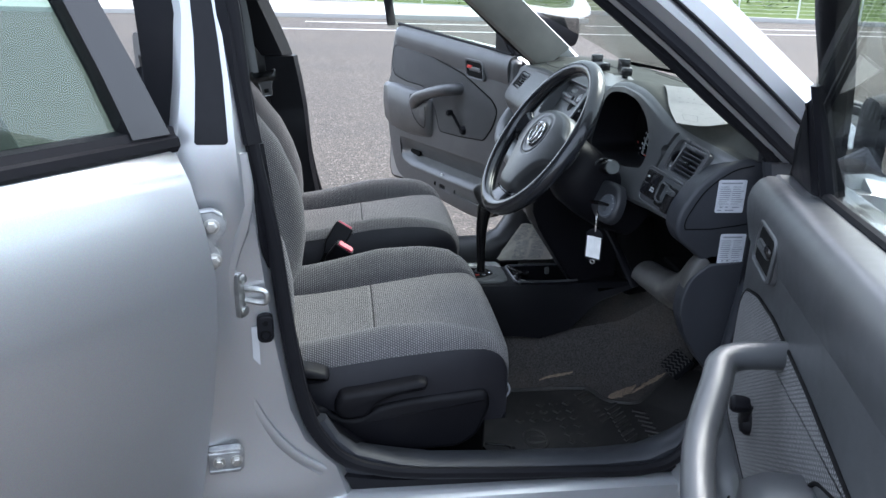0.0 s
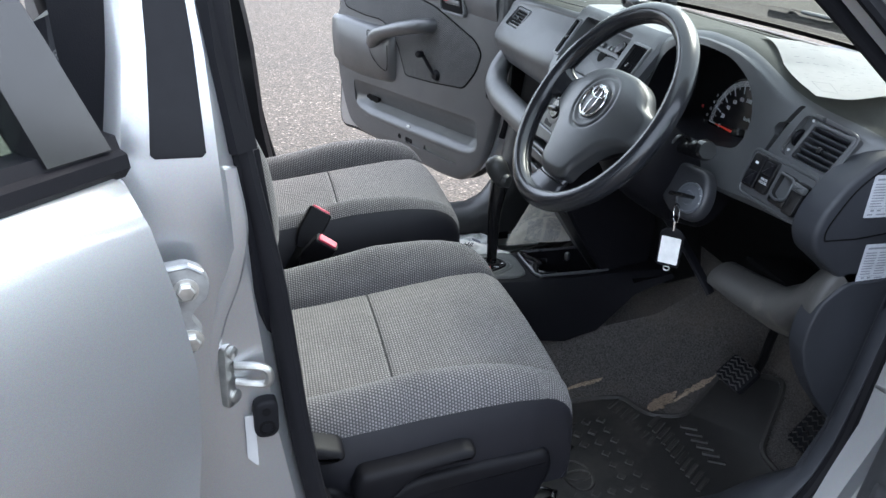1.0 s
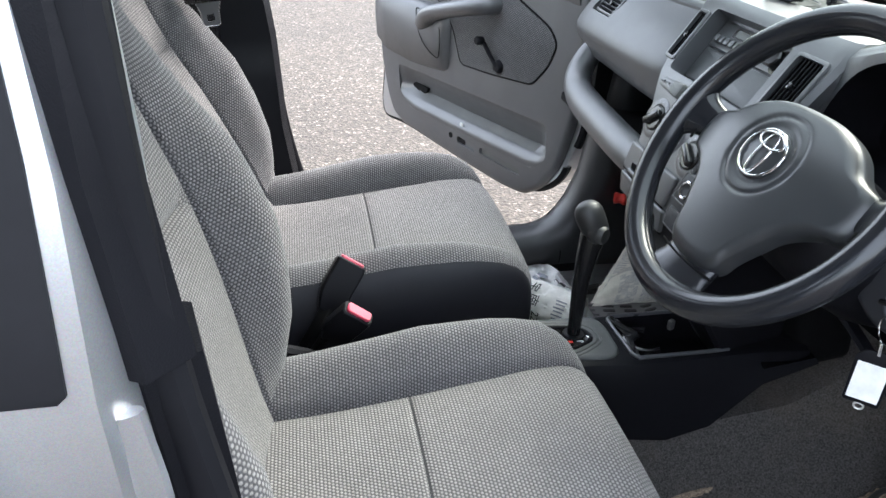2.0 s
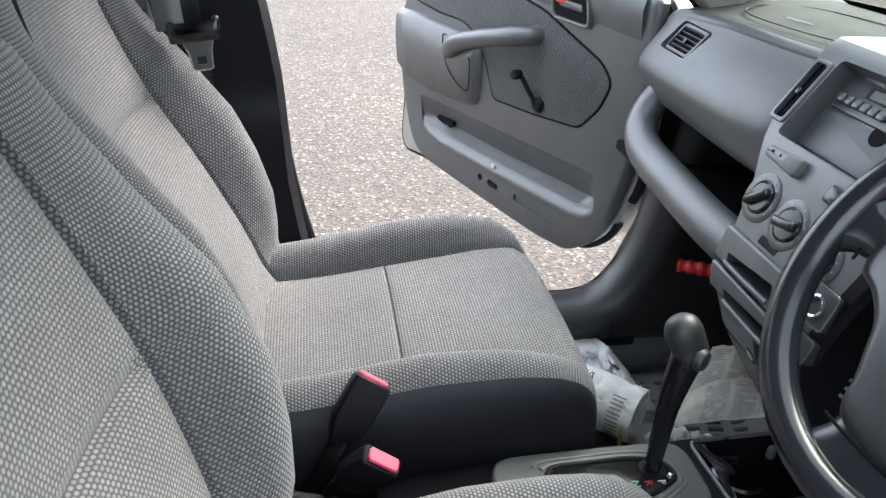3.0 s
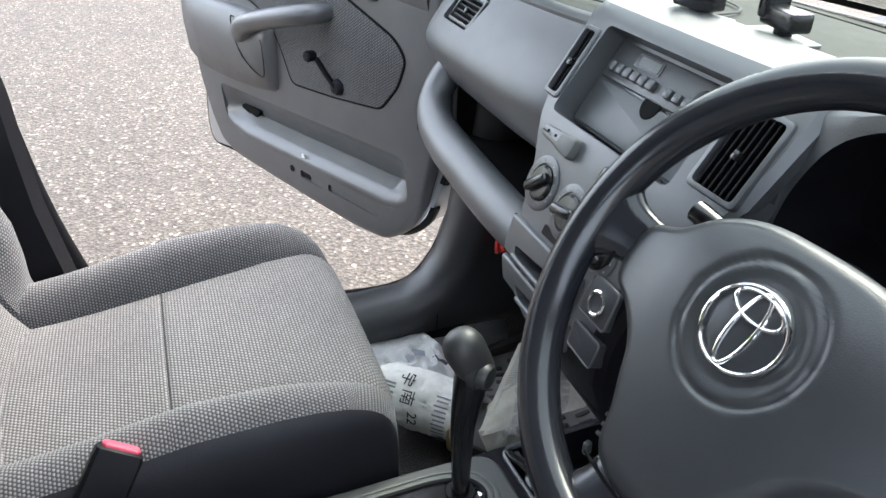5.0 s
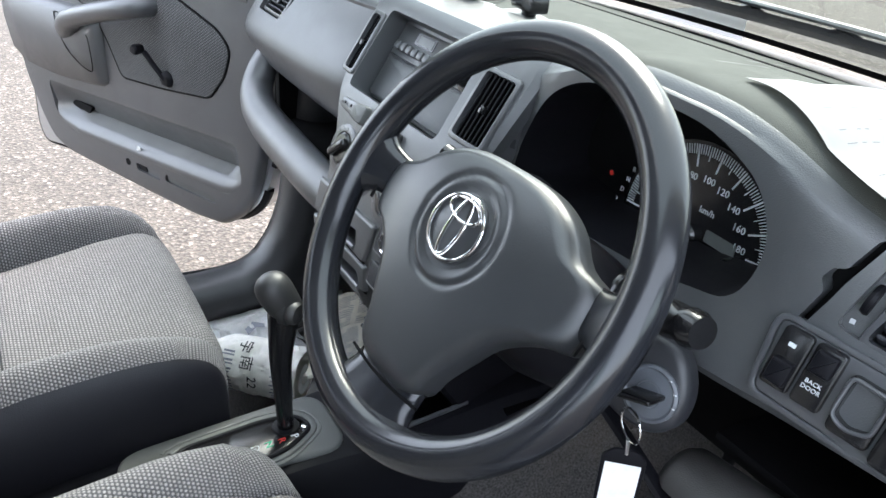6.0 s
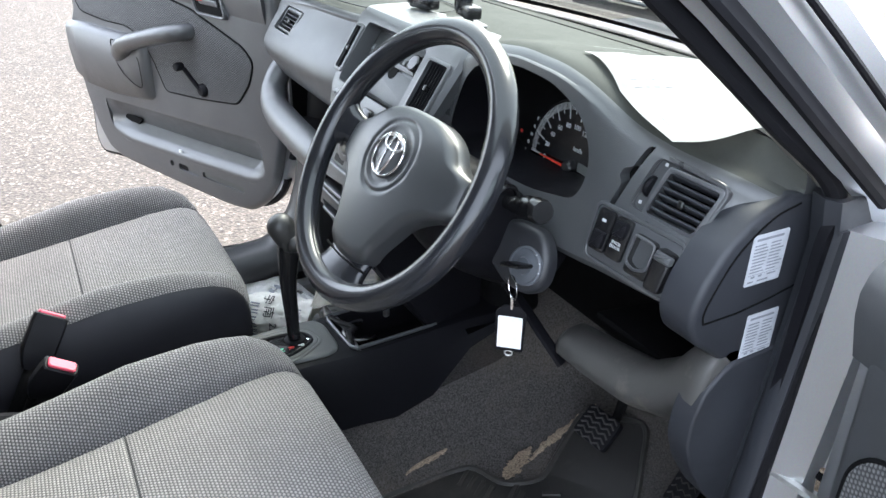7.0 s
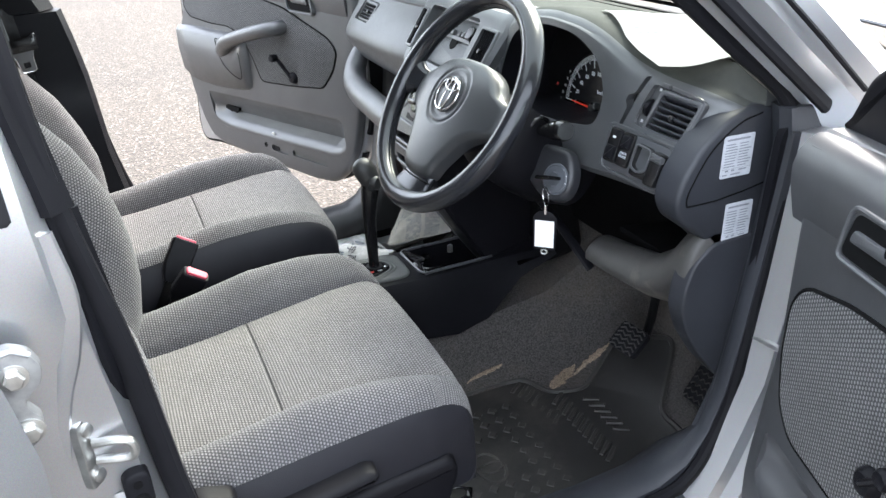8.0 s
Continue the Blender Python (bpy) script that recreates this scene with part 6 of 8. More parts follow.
    st = [(0.532, -0.365, 0.930), (0.527, -0.400, 0.940), (0.523, -0.435, 0.950), (0.519, -0.462, 0.957)]
    stalk = part("light_stalk", tube(spline(st, 12), 0.011, 14, False, 0.95, None, None, [0.0095] * 3 + [0.012] * 3 + [0.0165, 0.0165, 0.0145, 0.0170, 0.0170, 0.0140]), BLACK_SMOOTH, col, "shiny black light stalk")
    part("stalk_end", revolve([(0.0145, 0), (0.015, 0.012), (0.012, 0.018), (0.001, 0.019)], axes((0.5195, -0.458, 0.956), (0, 0, 1), (1, 0, 0)), 18), BLACK_SMOOTH, stalk)
    part("wiper_stalk", tube(spline([(0.50, -0.21, 0.965), (0.495, -0.18, 0.972), (0.49, -0.15, 0.98), (0.487, -0.13, 0.984)], 10), 0.010, 12), BLACK_SMOOTH, col, "black wiper stalk with chromed edge")
    # ignition panel and lock
    k = axes((0.532, -0.419, 0.862), (0.25, -1, 0), (0.35, 0, 1))
    part("ignition_panel", plate(round_poly([(-0.085, 0.03), (-0.070, -0.012), (-0.03, -0.037), (0.012, -0.038), (0.031, -0.018), (0.032, 0.015), (0.012, 0.050), (-0.05, 0.050)], 0.018), -0.022, 0.0, k, 0.010, 4), IGN_DARK, col, "dark grey ignition panel")
    lock = part("ignition_lock", revolve([(0.026, -0.004), (0.026, 0.003), (0.0235, 0.0045), (0.0215, 0.003), (0.0205, 0.003), (0.012, 0.005), (0.011, 0.008), (0.001, 0.008)], k, 40), LOCK_RING, col, "grey ignition lock ring")
    bars([(0.0225, -0.002, 0.003, 0.0012), (0.020, 0.010, 0.003, 0.0012), (0.012, 0.019, 0.003, 0.0012)], k @ pose(0, 0.0, 0.0040), PALE_INK, "lock_marks", col)
    part("stalk_boot", tube([V(0.533, -0.362, 0.929) + V(0.021 * math.cos(t), 0.004 * math.cos(t), 0.021 * math.sin(t)) for t in [2 * math.pi * q / 28 for q in range(28)]], 0.0035, 8, True), BLACK_SMOOTH, col, "round black stalk boot")


steering()


def car_key():
    k = thing("car_key", (0.512, -0.420, 0.850), "black car key in the ignition with a steel ring", "car key")
    m = axes((0.528, -0.420, 0.862), (0.25, -1, 0), (0.35, 0, 1))
    part("key_head", plate(round_poly([(-0.014, -0.004), (0.016, 0.003), (0.016, 0.009), (-0.014, 0.003)], 0.003), 0.004, 0.034, m, 0.003), BLACK_SMOOTH, k, "black plastic key head")
    ring = [V(0.510, -0.424, 0.838) + V(0.004 * math.cos(t), 0.0155 * math.cos(t), 0.0155 * math.sin(t)) for t in [2 * math.pi * q / 40 for q in range(40)]]
    part("key_ring", tube(ring, 0.0011, 8, True), CHROME, k, "thin steel split ring")
    t = thing("key_tag", (0.510, -0.427, 0.782), "clear plastic key tag with a blank white card", "key tag")
    tm = axes((0.508, -0.427, 0.778), (0.74, -0.67, 0), (0.0, 0, 1))
    part("link", tube([(0.509, -0.4255, 0.8235), (0.509, -0.4265, 0.815), (0.509, -0.427, 0.808)], 0.0022, 8), CHROME, t, "small steel link")
    out = round_poly([(-0.019, -0.036), (0.019, -0.036), (0.020, 0.024), (0.010, 0.034), (-0.010, 0.034), (-0.020, 0.024)], 0.004)
    holder = part("holder", plate(out, -0.003, 0.0, tm, 0.001), BLACK_TRIM, t, "dark edged clear holder")
    part("card", plate(round_poly([(-0.0160, -0.030), (0.0160, -0.030), (0.0160, 0.018), (-0.0160, 0.018)], 0.001), 0.0, 0.0012, tm), CARD, t, "blank white card")
    part("loop", tube([tm @ V(0.005 * math.cos(q), -0.0395 + 0.004 * math.sin(q), -0.001) for q in [2 * math.pi * j / 20 for j in range(20)]], 0.0012, 6, True), STEEL, t)


car_key()


# ---- doors ----
def door_frame(o, u, inward):
    """Local x along the door from its hinge, y up, z into the cabin."""
    u, w = Vector(u).normalized(), Vector(inward).normalized()
    return Matrix(((u.x, 0, w.x, o[0]), (u.y, 0, w.y, o[1]), (0, 1, 0, o[2]), (0, 0, 0, 1)))


def front_door(name, m, label, driver):
    d = thing(name, m @ V(0.5, 0.38, -0.05), label, "car door", "front doors")
    out = [(0.00, 0.46), (0.07, 0.41), (0.20, 0.388), (0.45, 0.372), (0.65, 0.368), (0.86, 0.385), (0.965, 0.405), (0.985, 0.46), (0.985, 0.62), (0.995, 0.80), (0.965, 0.95), (0.935, 1.09), (0.02, 1.055), (-0.03, 1.0), (-0.035, 0.6)]
    if not driver:
        out = [(0.04, 0.50), (0.10, 0.445), (0.20, 0.414), (0.45, 0.412), (0.65, 0.414), (0.86, 0.416), (0.962, 0.405), (0.982, 0.450), (0.966, 0.60), (0.984, 0.80), (0.965, 0.95), (0.935, 1.09), (0.02, 1.055), (-0.03, 1.0), (-0.02, 0.65)]

    def hinge_edge(x, z, dep):
        """The driver's door curves back at its hinge side."""
        if not driver:
            return x
        near = lerp_table([(0.36, 0.11), (0.44, 0.066), (0.50, 0.042), (0.62, 0.050), (0.75, 0.068), (0.90, 0.076), (1.00, 0.062), (1.06, 0.040)], z)[0]
        return max(x, near if dep > -0.03 else -0.010 if dep > -0.08 else -0.03)

    secs = []
    for dep, k in ((-0.012, 0.985), (-0.018, 1.0), (-0.055, 1.0), (-0.095, 1.0), (-0.11, 0.985), (-0.118, 0.94)):
        secs.append([m @ V(hinge_edge(0.5 + (p.x - 0.5) * k, p.y, dep), 0.72 + (p.y - 0.72) * k, dep - (0.02 * (1 - ((p.y - 0.72) / 0.4) ** 2) if dep < -0.09 else 0.0)) for p in round_poly(out, 0.03)])
    shell = part("door_shell", loft(secs), SILVER, d, "silver painted door shell")
    if not driver:
        seal = [m @ V(0.5 + (p.x - 0.5) * 0.993, 0.72 + (p.y - 0.72) * 0.99, -0.026) for p in round_poly(out, 0.05) if p.y < 1.03]
        part("door_seal", tube(seal, 0.013, 8), RUBBER, d, "black rubber door seal")
    trim = round_poly([(-0.012, 1.040), (0.50, 1.075), (0.845, 1.095), (0.895, 1.075), (0.918, 1.01), (0.930, 0.90), (0.965, 0.845), (0.978, 0.79), (0.972, 0.72), (0.952, 0.605), (0.910, 0.487), (0.855, 0.43), (0.78, 0.395), (0.65, 0.378), (0.435, 0.382), (0.21, 0.390), (0.10, 0.408), (0.03, 0.455), (-0.008, 0.56), (-0.016, 0.75)], 0.03, 3)
    if not driver:
        trim = round_poly([(-0.012, 1.040), (0.50, 1.075), (0.845, 1.095), (0.895, 1.075), (0.918, 1.01), (0.930, 0.90), (0.965, 0.845), (0.978, 0.79), (0.972, 0.72), (0.950, 0.610), (0.905, 0.500), (0.865, 0.445), (0.80, 0.423), (0.65, 0.416), (0.44, 0.408), (0.26, 0.404), (0.155, 0.413), (0.09, 0.458), (0.034, 0.537), (0.000, 0.655), (-0.018, 0.81), (-0.014, 0.98)], 0.025, 3)
    if driver:
        trim = [V(max(p.x, lerp_table([(0.38, 0.10), (0.44, 0.060), (0.50, 0.036), (0.62, 0.046), (0.75, 0.064), (0.90, 0.075), (1.00, 0.062), (1.05, 0.045)], p.y)[0]), p.y) for p in trim]
    panel = part("trim_panel", plate(trim, -0.03, 0.012, m, 0.016, 4), DOOR_TRIM, d, "grained grey plastic trim panel")
    # belt ledge under the window
    led = [[m @ V(u, z + dz, dp) for dz, dp in ((-0.105, 0.0095), (-0.085, 0.0145), (-0.06, 0.0205), (-0.035, 0.0225), (-0.016, 0.018), (-0.003, 0.009), (0.004, -0.004), (0.004, -0.05 if driver else -0.02), (-0.105, -0.05 if driver else -0.02))] for u, z in ((0.046 if driver else 0.02, 1.048), (0.30, 1.064), (0.60, 1.082), (0.86, 1.096))]
    part("belt_ledge", loft(led), DOOR_TRIM, d, "", 60)
    part("window_seal", tube([m @ V(u, z, -0.050 if driver else -0.014) for u, z in ((0.04, 1.056), (0.30, 1.070), (0.60, 1.088), (0.90, 1.104))], 0.008, 8), RUBBER, d, "black rubber window seal")
    # cloth insert with a groove round it
    swell = 1.9 if driver else 1.0  # the driver's armrest stands further out
    ins = round_poly([(0.72, 0.905), (0.52, 0.915), (0.319, 0.915), (0.200, 0.902), (0.112, 0.878), (0.088, 0.845), (0.088, 0.770), (0.104, 0.700), (0.14, 0.665), (0.33, 0.660), (0.50, 0.668), (0.545, 0.79), (0.60, 0.86)] if driver else [(0.895, 1.005), (0.83, 1.035), (0.60, 1.005), (0.319, 0.957), (0.115, 0.885), (0.080, 0.850), (0.105, 0.789), (0.160, 0.728), (0.33, 0.712), (0.482, 0.705), (0.525, 0.79), (0.575, 0.850), (0.64, 0.872), (0.75, 0.872), (0.88, 0.885), (0.905, 0.92)], 0.02, 4)
    clo = part("cloth_insert", plate(ins, 0.0, 0.0155, m, 0.004), DOOR_CLOTH, d, "grey woven cloth insert")
    flat_uv(clo, m)
    part("insert_groove", tube([m @ V(p.x, p.y, 0.0128) for p in ins], 0.0030, 6, True), BLACK_HOLE, d)
    # armrest and grab bar
    arm = []
    for u, z0, z1, p in ((0.972, 0.74, 0.835, 0.012), (0.955, 0.69, 0.850, 0.035), (0.88, 0.665, 0.856, 0.044), (0.76, 0.66, 0.852, 0.046), (0.62, 0.668, 0.850, 0.044), (0.565, 0.675, 0.842, 0.042), (0.548, 0.682, 0.832, 0.030), (0.540, 0.69, 0.822, 0.006)):
        p *= swell
        arm.append([m @ V(u, z, q) for z, q in ((z0 - 0.02, 0.0), (z0, p * 0.75), (z0 + (z1 - z0) * 0.5, p), (z1 - 0.018, p * 0.97), (z1 - 0.004, p * 0.7), (z1, 0.0))])
    part("armrest", loft(arm), DOOR_TRIM, d, "moulded grey armrest", 60)
    bar = spline([m @ V(*q) for q in ((0.80, 0.800, 0.054), (0.745, 0.812, 0.102), (0.68, 0.832, 0.129), (0.56, 0.850, 0.125), (0.47, 0.885, 0.102), (0.420, 0.900, 0.082), (0.400, 0.905, 0.006))] if driver else [m @ V(*q) for q in ((0.665, 0.790, 0.022), (0.625, 0.812, 0.046), (0.575, 0.836, 0.062), (0.48, 0.864, 0.068), (0.385, 0.888, 0.066), (0.345, 0.896, 0.050), (0.332, 0.898, 0.006))], 30)
    part("grab_bar", tube(bar, 0.022, 14, False, 0.85, None, None, [(0.0215 if driver else 0.034) - 0.0008 * min(k, 9 if not driver else 3) for k in range(30)]), DOOR_TRIM, d, "grey grab handle bar")
    cupn = round_poly([(0.690, 0.836), (0.680, 0.780), (0.650, 0.738), (0.598, 0.712), (0.556, 0.705), (0.552, 0.730), (0.556, 0.800)], 0.02, 4)
    part("armrest_joint", tube([m @ V(p.x, p.y, 0.0445 * swell) for p in cupn[:-2]], 0.0014, 6), BLACK_HOLE, d)
    # map pocket: a sloping back wall, a ledge and a rounded lip
    for solid in (panel, shell):
        cut(solid, plate(round_poly([(0.835, 0.622), (0.085, 0.640), (0.075, 0.545), (0.125, 0.505), (0.76, 0.496), (0.820, 0.535)], 0.02), -0.075, 0.05, m))
    secs = []
    for u, k, top, low in ((0.070, 0.0, 0.632, 0.548), (0.085, 0.25, 0.636, 0.528), (0.11, 0.75, 0.640, 0.512), (0.15, 1, 0.642, 0.504), (0.45, 1, 0.636, 0.498), (0.72, 1, 0.630, 0.495), (0.79, 0.75, 0.626, 0.508), (0.815, 0.3, 0.622, 0.520), (0.840, 0.0, 0.618, 0.54)):
        h = top - low
        secs.append([m @ V(u, low + h * a, 0.0105 + b * k) for a, b in ((1.04, 0.0), (1.0, -0.001), (0.80, -0.020), (0.55, -0.040), (0.40, -0.046), (0.26, -0.018), (0.15, 0.002), (0.06, 0.004), (-0.05, -0.001))] + [m @ V(u, low - 0.01, -0.06), m @ V(u, top + 0.01, -0.06)])
    pocket = part("map_pocket", loft(secs), DOOR_TRIM, d, "long grey map pocket", 60)
    ledge = []
    for u, w in ((0.125, 0.3), (0.15, 1), (0.45, 1), (0.70, 1), (0.76, 0.4)):
        low = lerp_table([(0.15, 0.504), (0.45, 0.498), (0.72, 0.495), (0.79, 0.508)], u)[0]
        h = 0.136
        ledge.append([m @ V(u, low + h * a, b) for a, b in ((0.41, -0.034), (0.41 - 0.13 * w, -0.034 + 0.026 * w), (0.40 - 0.13 * w, -0.038 + 0.026 * w), (0.39, -0.040))])
    part("pocket_floor", loft(ledge), DASH_TOP, pocket, "dusty pale pocket floor")
    part("pocket_slot", plate(round_poly([(0.785, 0.572), (0.70, 0.566), (0.73, 0.536), (0.765, 0.530), (0.80, 0.545)], 0.010), -0.036, -0.022, m), BLACK_HOLE, pocket)
    if not driver:
        part("paint_fleck", plate(round_poly([(0.452, 0.522), (0.468, 0.520), (0.466, 0.531), (0.454, 0.530)], 0.003), 0.010, 0.0125, m), LINE_WHITE, d, "white fleck on the pocket edge")
    hole = Matrix.Translation((0.512, 0.476, 0))
    part("screw_hole", revolve([(0.009, 0.0), (0.009, 0.0135), (0.007, 0.0130), (0.001, 0.0125)], m @ hole, 16), BLACK_HOLE, d)
    for name, rows, back in (("small_slot", [(0.478, 0.464), (0.385, 0.460), (0.385, 0.480), (0.478, 0.484)], DASH_GREY), ("long_slot", [(0.362, 0.466), (0.175, 0.464), (0.175, 0.484), (0.362, 0.485)], DASH_TOP)):
        shape = round_poly(rows, 0.008)
        cut(panel, plate(shape, 0.004, 0.05, m))
        part(name, plate(shape, 0.0, 0.0055, m), back, d, "shallow worn slot below the map pocket")
    part("slot_shade", plate(round_poly([(0.476, 0.466), (0.440, 0.464), (0.446, 0.481), (0.476, 0.483)], 0.006), 0.004, 0.0075, m), BLACK_TRIM, d)
    # window crank
    cr = m @ Matrix.Translation((0.300, 0.742, 0.012))
    crank = part("window_crank", revolve([(0.019, 0.0), (0.018, 0.010), (0.013, 0.016), (0.001, 0.017)], cr, 24), BLACK_TRIM, d, "black window crank")
    part("crank_arm", tube([m @ V(0.300, 0.742, 0.024), m @ V(0.325, 0.768, 0.030), m @ V(0.352, 0.797, 0.034)], 0.008, 10, False, 0.6), BLACK_TRIM, crank)
    part("crank_knob", revolve([(0.010, 0.0), (0.012, 0.006), (0.012, 0.020), (0.009, 0.024), (0.001, 0.0245)], m @ Matrix.Translation((0.358, 0.803, 0.034)), 20), BLACK_TRIM, crank)
    # inner latch in a recess
    part("latch_bezel", plate(round_poly([(0.160, 0.945), (0.285, 0.948), (0.300, 1.022), (0.176, 1.020)], 0.016), 0.0, 0.020, m, 0.006), DOOR_TRIM, d, "grey latch surround")
    part("latch_rim", tube([m @ V(p.x, p.y, 0.0215) for p in round_poly([(0.164, 0.949), (0.281, 0.952), (0.296, 1.018), (0.180, 1.016)], 0.015)], 0.0035, 8, True), DASH_GREY, d, "rounded rim of the latch surround")
    la = part("latch_recess", plate(round_poly([(0.170, 0.955), (0.276, 0.958), (0.290, 1.012), (0.186, 1.010)], 0.012), 0.015, 0.0215, m), BLACK_HOLE, d, "dark latch recess")
    part("latch_lever", plate(round_poly([(0.185, 0.976), (0.262, 0.979), (0.266, 0.994), (0.190, 0.992)], 0.006), 0.018, 0.0255, m, 0.003), DASH_GREY if driver else DASH_SMOOTH, la, "inner latch lever")
    part("lock_tab", box((0.030, 0.012, 0.010), m @ Matrix.Translation((0.260, 0.992, 0.022)), 0.003), RED if not driver else BLACK_SMOOTH, la)
    # window frame and glass
    path = [m @ V(*q) for q in ((0.035, 1.05, -0.035), (0.10, 1.13, -0.03), (0.22, 1.23, -0.02), (0.38, 1.33, -0.005), (0.56, 1.405, 0.008), (0.80, 1.435, 0.012), (1.00, 1.43, 0.012), (1.035, 1.30, -0.012), (1.04, 1.09, -0.05))]
    lean_in = m @ pose(0, 1.05, -0.065 if driver else -0.03, 19 if driver else 0, 0, 0) @ pose(0, -1.05, 0.03)
    if driver:
        path = [m @ V(*q) for q in ((0.075, 1.05, -0.080), (0.11, 1.13, -0.068), (0.22, 1.23, -0.030), (0.38, 1.33, 0.028), (0.56, 1.405, 0.072), (0.80, 1.435, 0.082), (1.00, 1.43, 0.082), (1.035, 1.30, 0.030), (1.04, 1.09, -0.05))]
    part("window_frame", tube(spline(path, 40), 0.030 if driver else 0.021, 10, False, 0.7, None), BLACK_TRIM, d, "black window frame")
    if driver:
        part("divider_post", tube([m @ V(0.21, 1.04, -0.060), m @ V(0.215, 1.22, -0.012)], 0.012, 8), BLACK_TRIM, d)
    else:
        part("divider_post", tube([m @ V(0.150, 1.05, -0.035), m @ V(0.155, 1.18, -0.024)], 0.013, 8), BLACK_TRIM, d)
    gl = plate(round_poly([(0.06, 1.04), (0.12, 1.14), (0.23, 1.235), (0.39, 1.335), (0.56, 1.40), (0.80, 1.43), (0.99, 1.425), (1.025, 1.30), (1.03, 1.08)], 0.01), -0.032, -0.028, lean_in)
    part("window_glass", gl, GLASS, d, "clear side window").visible_shadow = False
    sail = m @ (pose(0, 1.05, -0.030, 14, 0, 0) @ pose(0, -1.05, 0) if driver else pose(0, 0, 0))
    part("sail_cover", plate(round_poly([(0.03, 1.045), (0.200, 1.050), (0.205, 1.205), (0.16, 1.175), (0.09, 1.125)] if driver else [(0.02, 1.045), (0.150, 1.050), (0.152, 1.175), (0.10, 1.125)], 0.014), -0.05, -0.008, sail, 0.012, 3), BLACK_TRIM, d, "black mirror sail cover")
    # outside mirror
    mir = []
    for dep, k in ((-0.30, 0.75), (-0.285, 0.95), (-0.22, 1.0), (-0.15, 0.98), (-0.125, 0.85)):
        mir.append([m @ V(0.075 + a * k, 1.135 + b * k, dep) for a, b in [(0.062 * math.copysign(abs(math.cos(t)) ** 0.6, math.cos(t)), 0.062 * math.copysign(abs(math.sin(t)) ** 0.7, math.sin(t))) for t in [2 * math.pi * q / 24 for q in range(24)]]])
    part("mirror_housing", loft(mir), BLACK_TRIM, d, "black door mirror housing")
    part("mirror_stem", tube([m @ V(0.085, 1.085, -0.04), m @ V(0.08, 1.095, -0.14)], 0.024, 10, False, 0.8), BLACK_TRIM, d)
    mg = Matrix(((m[0][2], 0, m[0][0], 0), (m[1][2], 0, m[1][0], 0), (0, 1, 0, 0), (0, 0, 0, 1)))
    mg.translation = m @ V(0.139, 1.135, -0.212)
    part("mirror_glass", plate(round_poly([(-0.078, -0.05), (0.078, -0.05), (0.078, 0.05), (-0.078, 0.05)], 0.02), -0.004, 0.002, mg), MIRROR, d, "mirror glass")
    for z in () if driver else (0.56, 0.93):
        part("door_hinge", box((0.05, 0.05, 0.035), m @ Matrix.Translation((-0.045, z, -0.04)), 0.006), STEEL, d)
    part("check_arm", tube([m @ V(0.0, 0.70, -0.05), m @ V(-0.09, 0.69, -0.02)], 0.008, 6, False, 0.5), STEEL, d)
    return d


DOOR_R = door_frame((0.673, -0.746, -0.028), (-0.335, -0.942, 0), (-0.942, 0.335, 0))
DOOR_L = door_frame((0.578, 0.740, 0.0), (-0.404, 0.915, 0), (-0.915, -0.404, 0))
front_door("driver_door", DOOR_R, "open silver driver's door with grey trim and cloth insert", True)
front_door("passenger_door", DOOR_L, "open silver passenger door with grey trim and window crank", False)


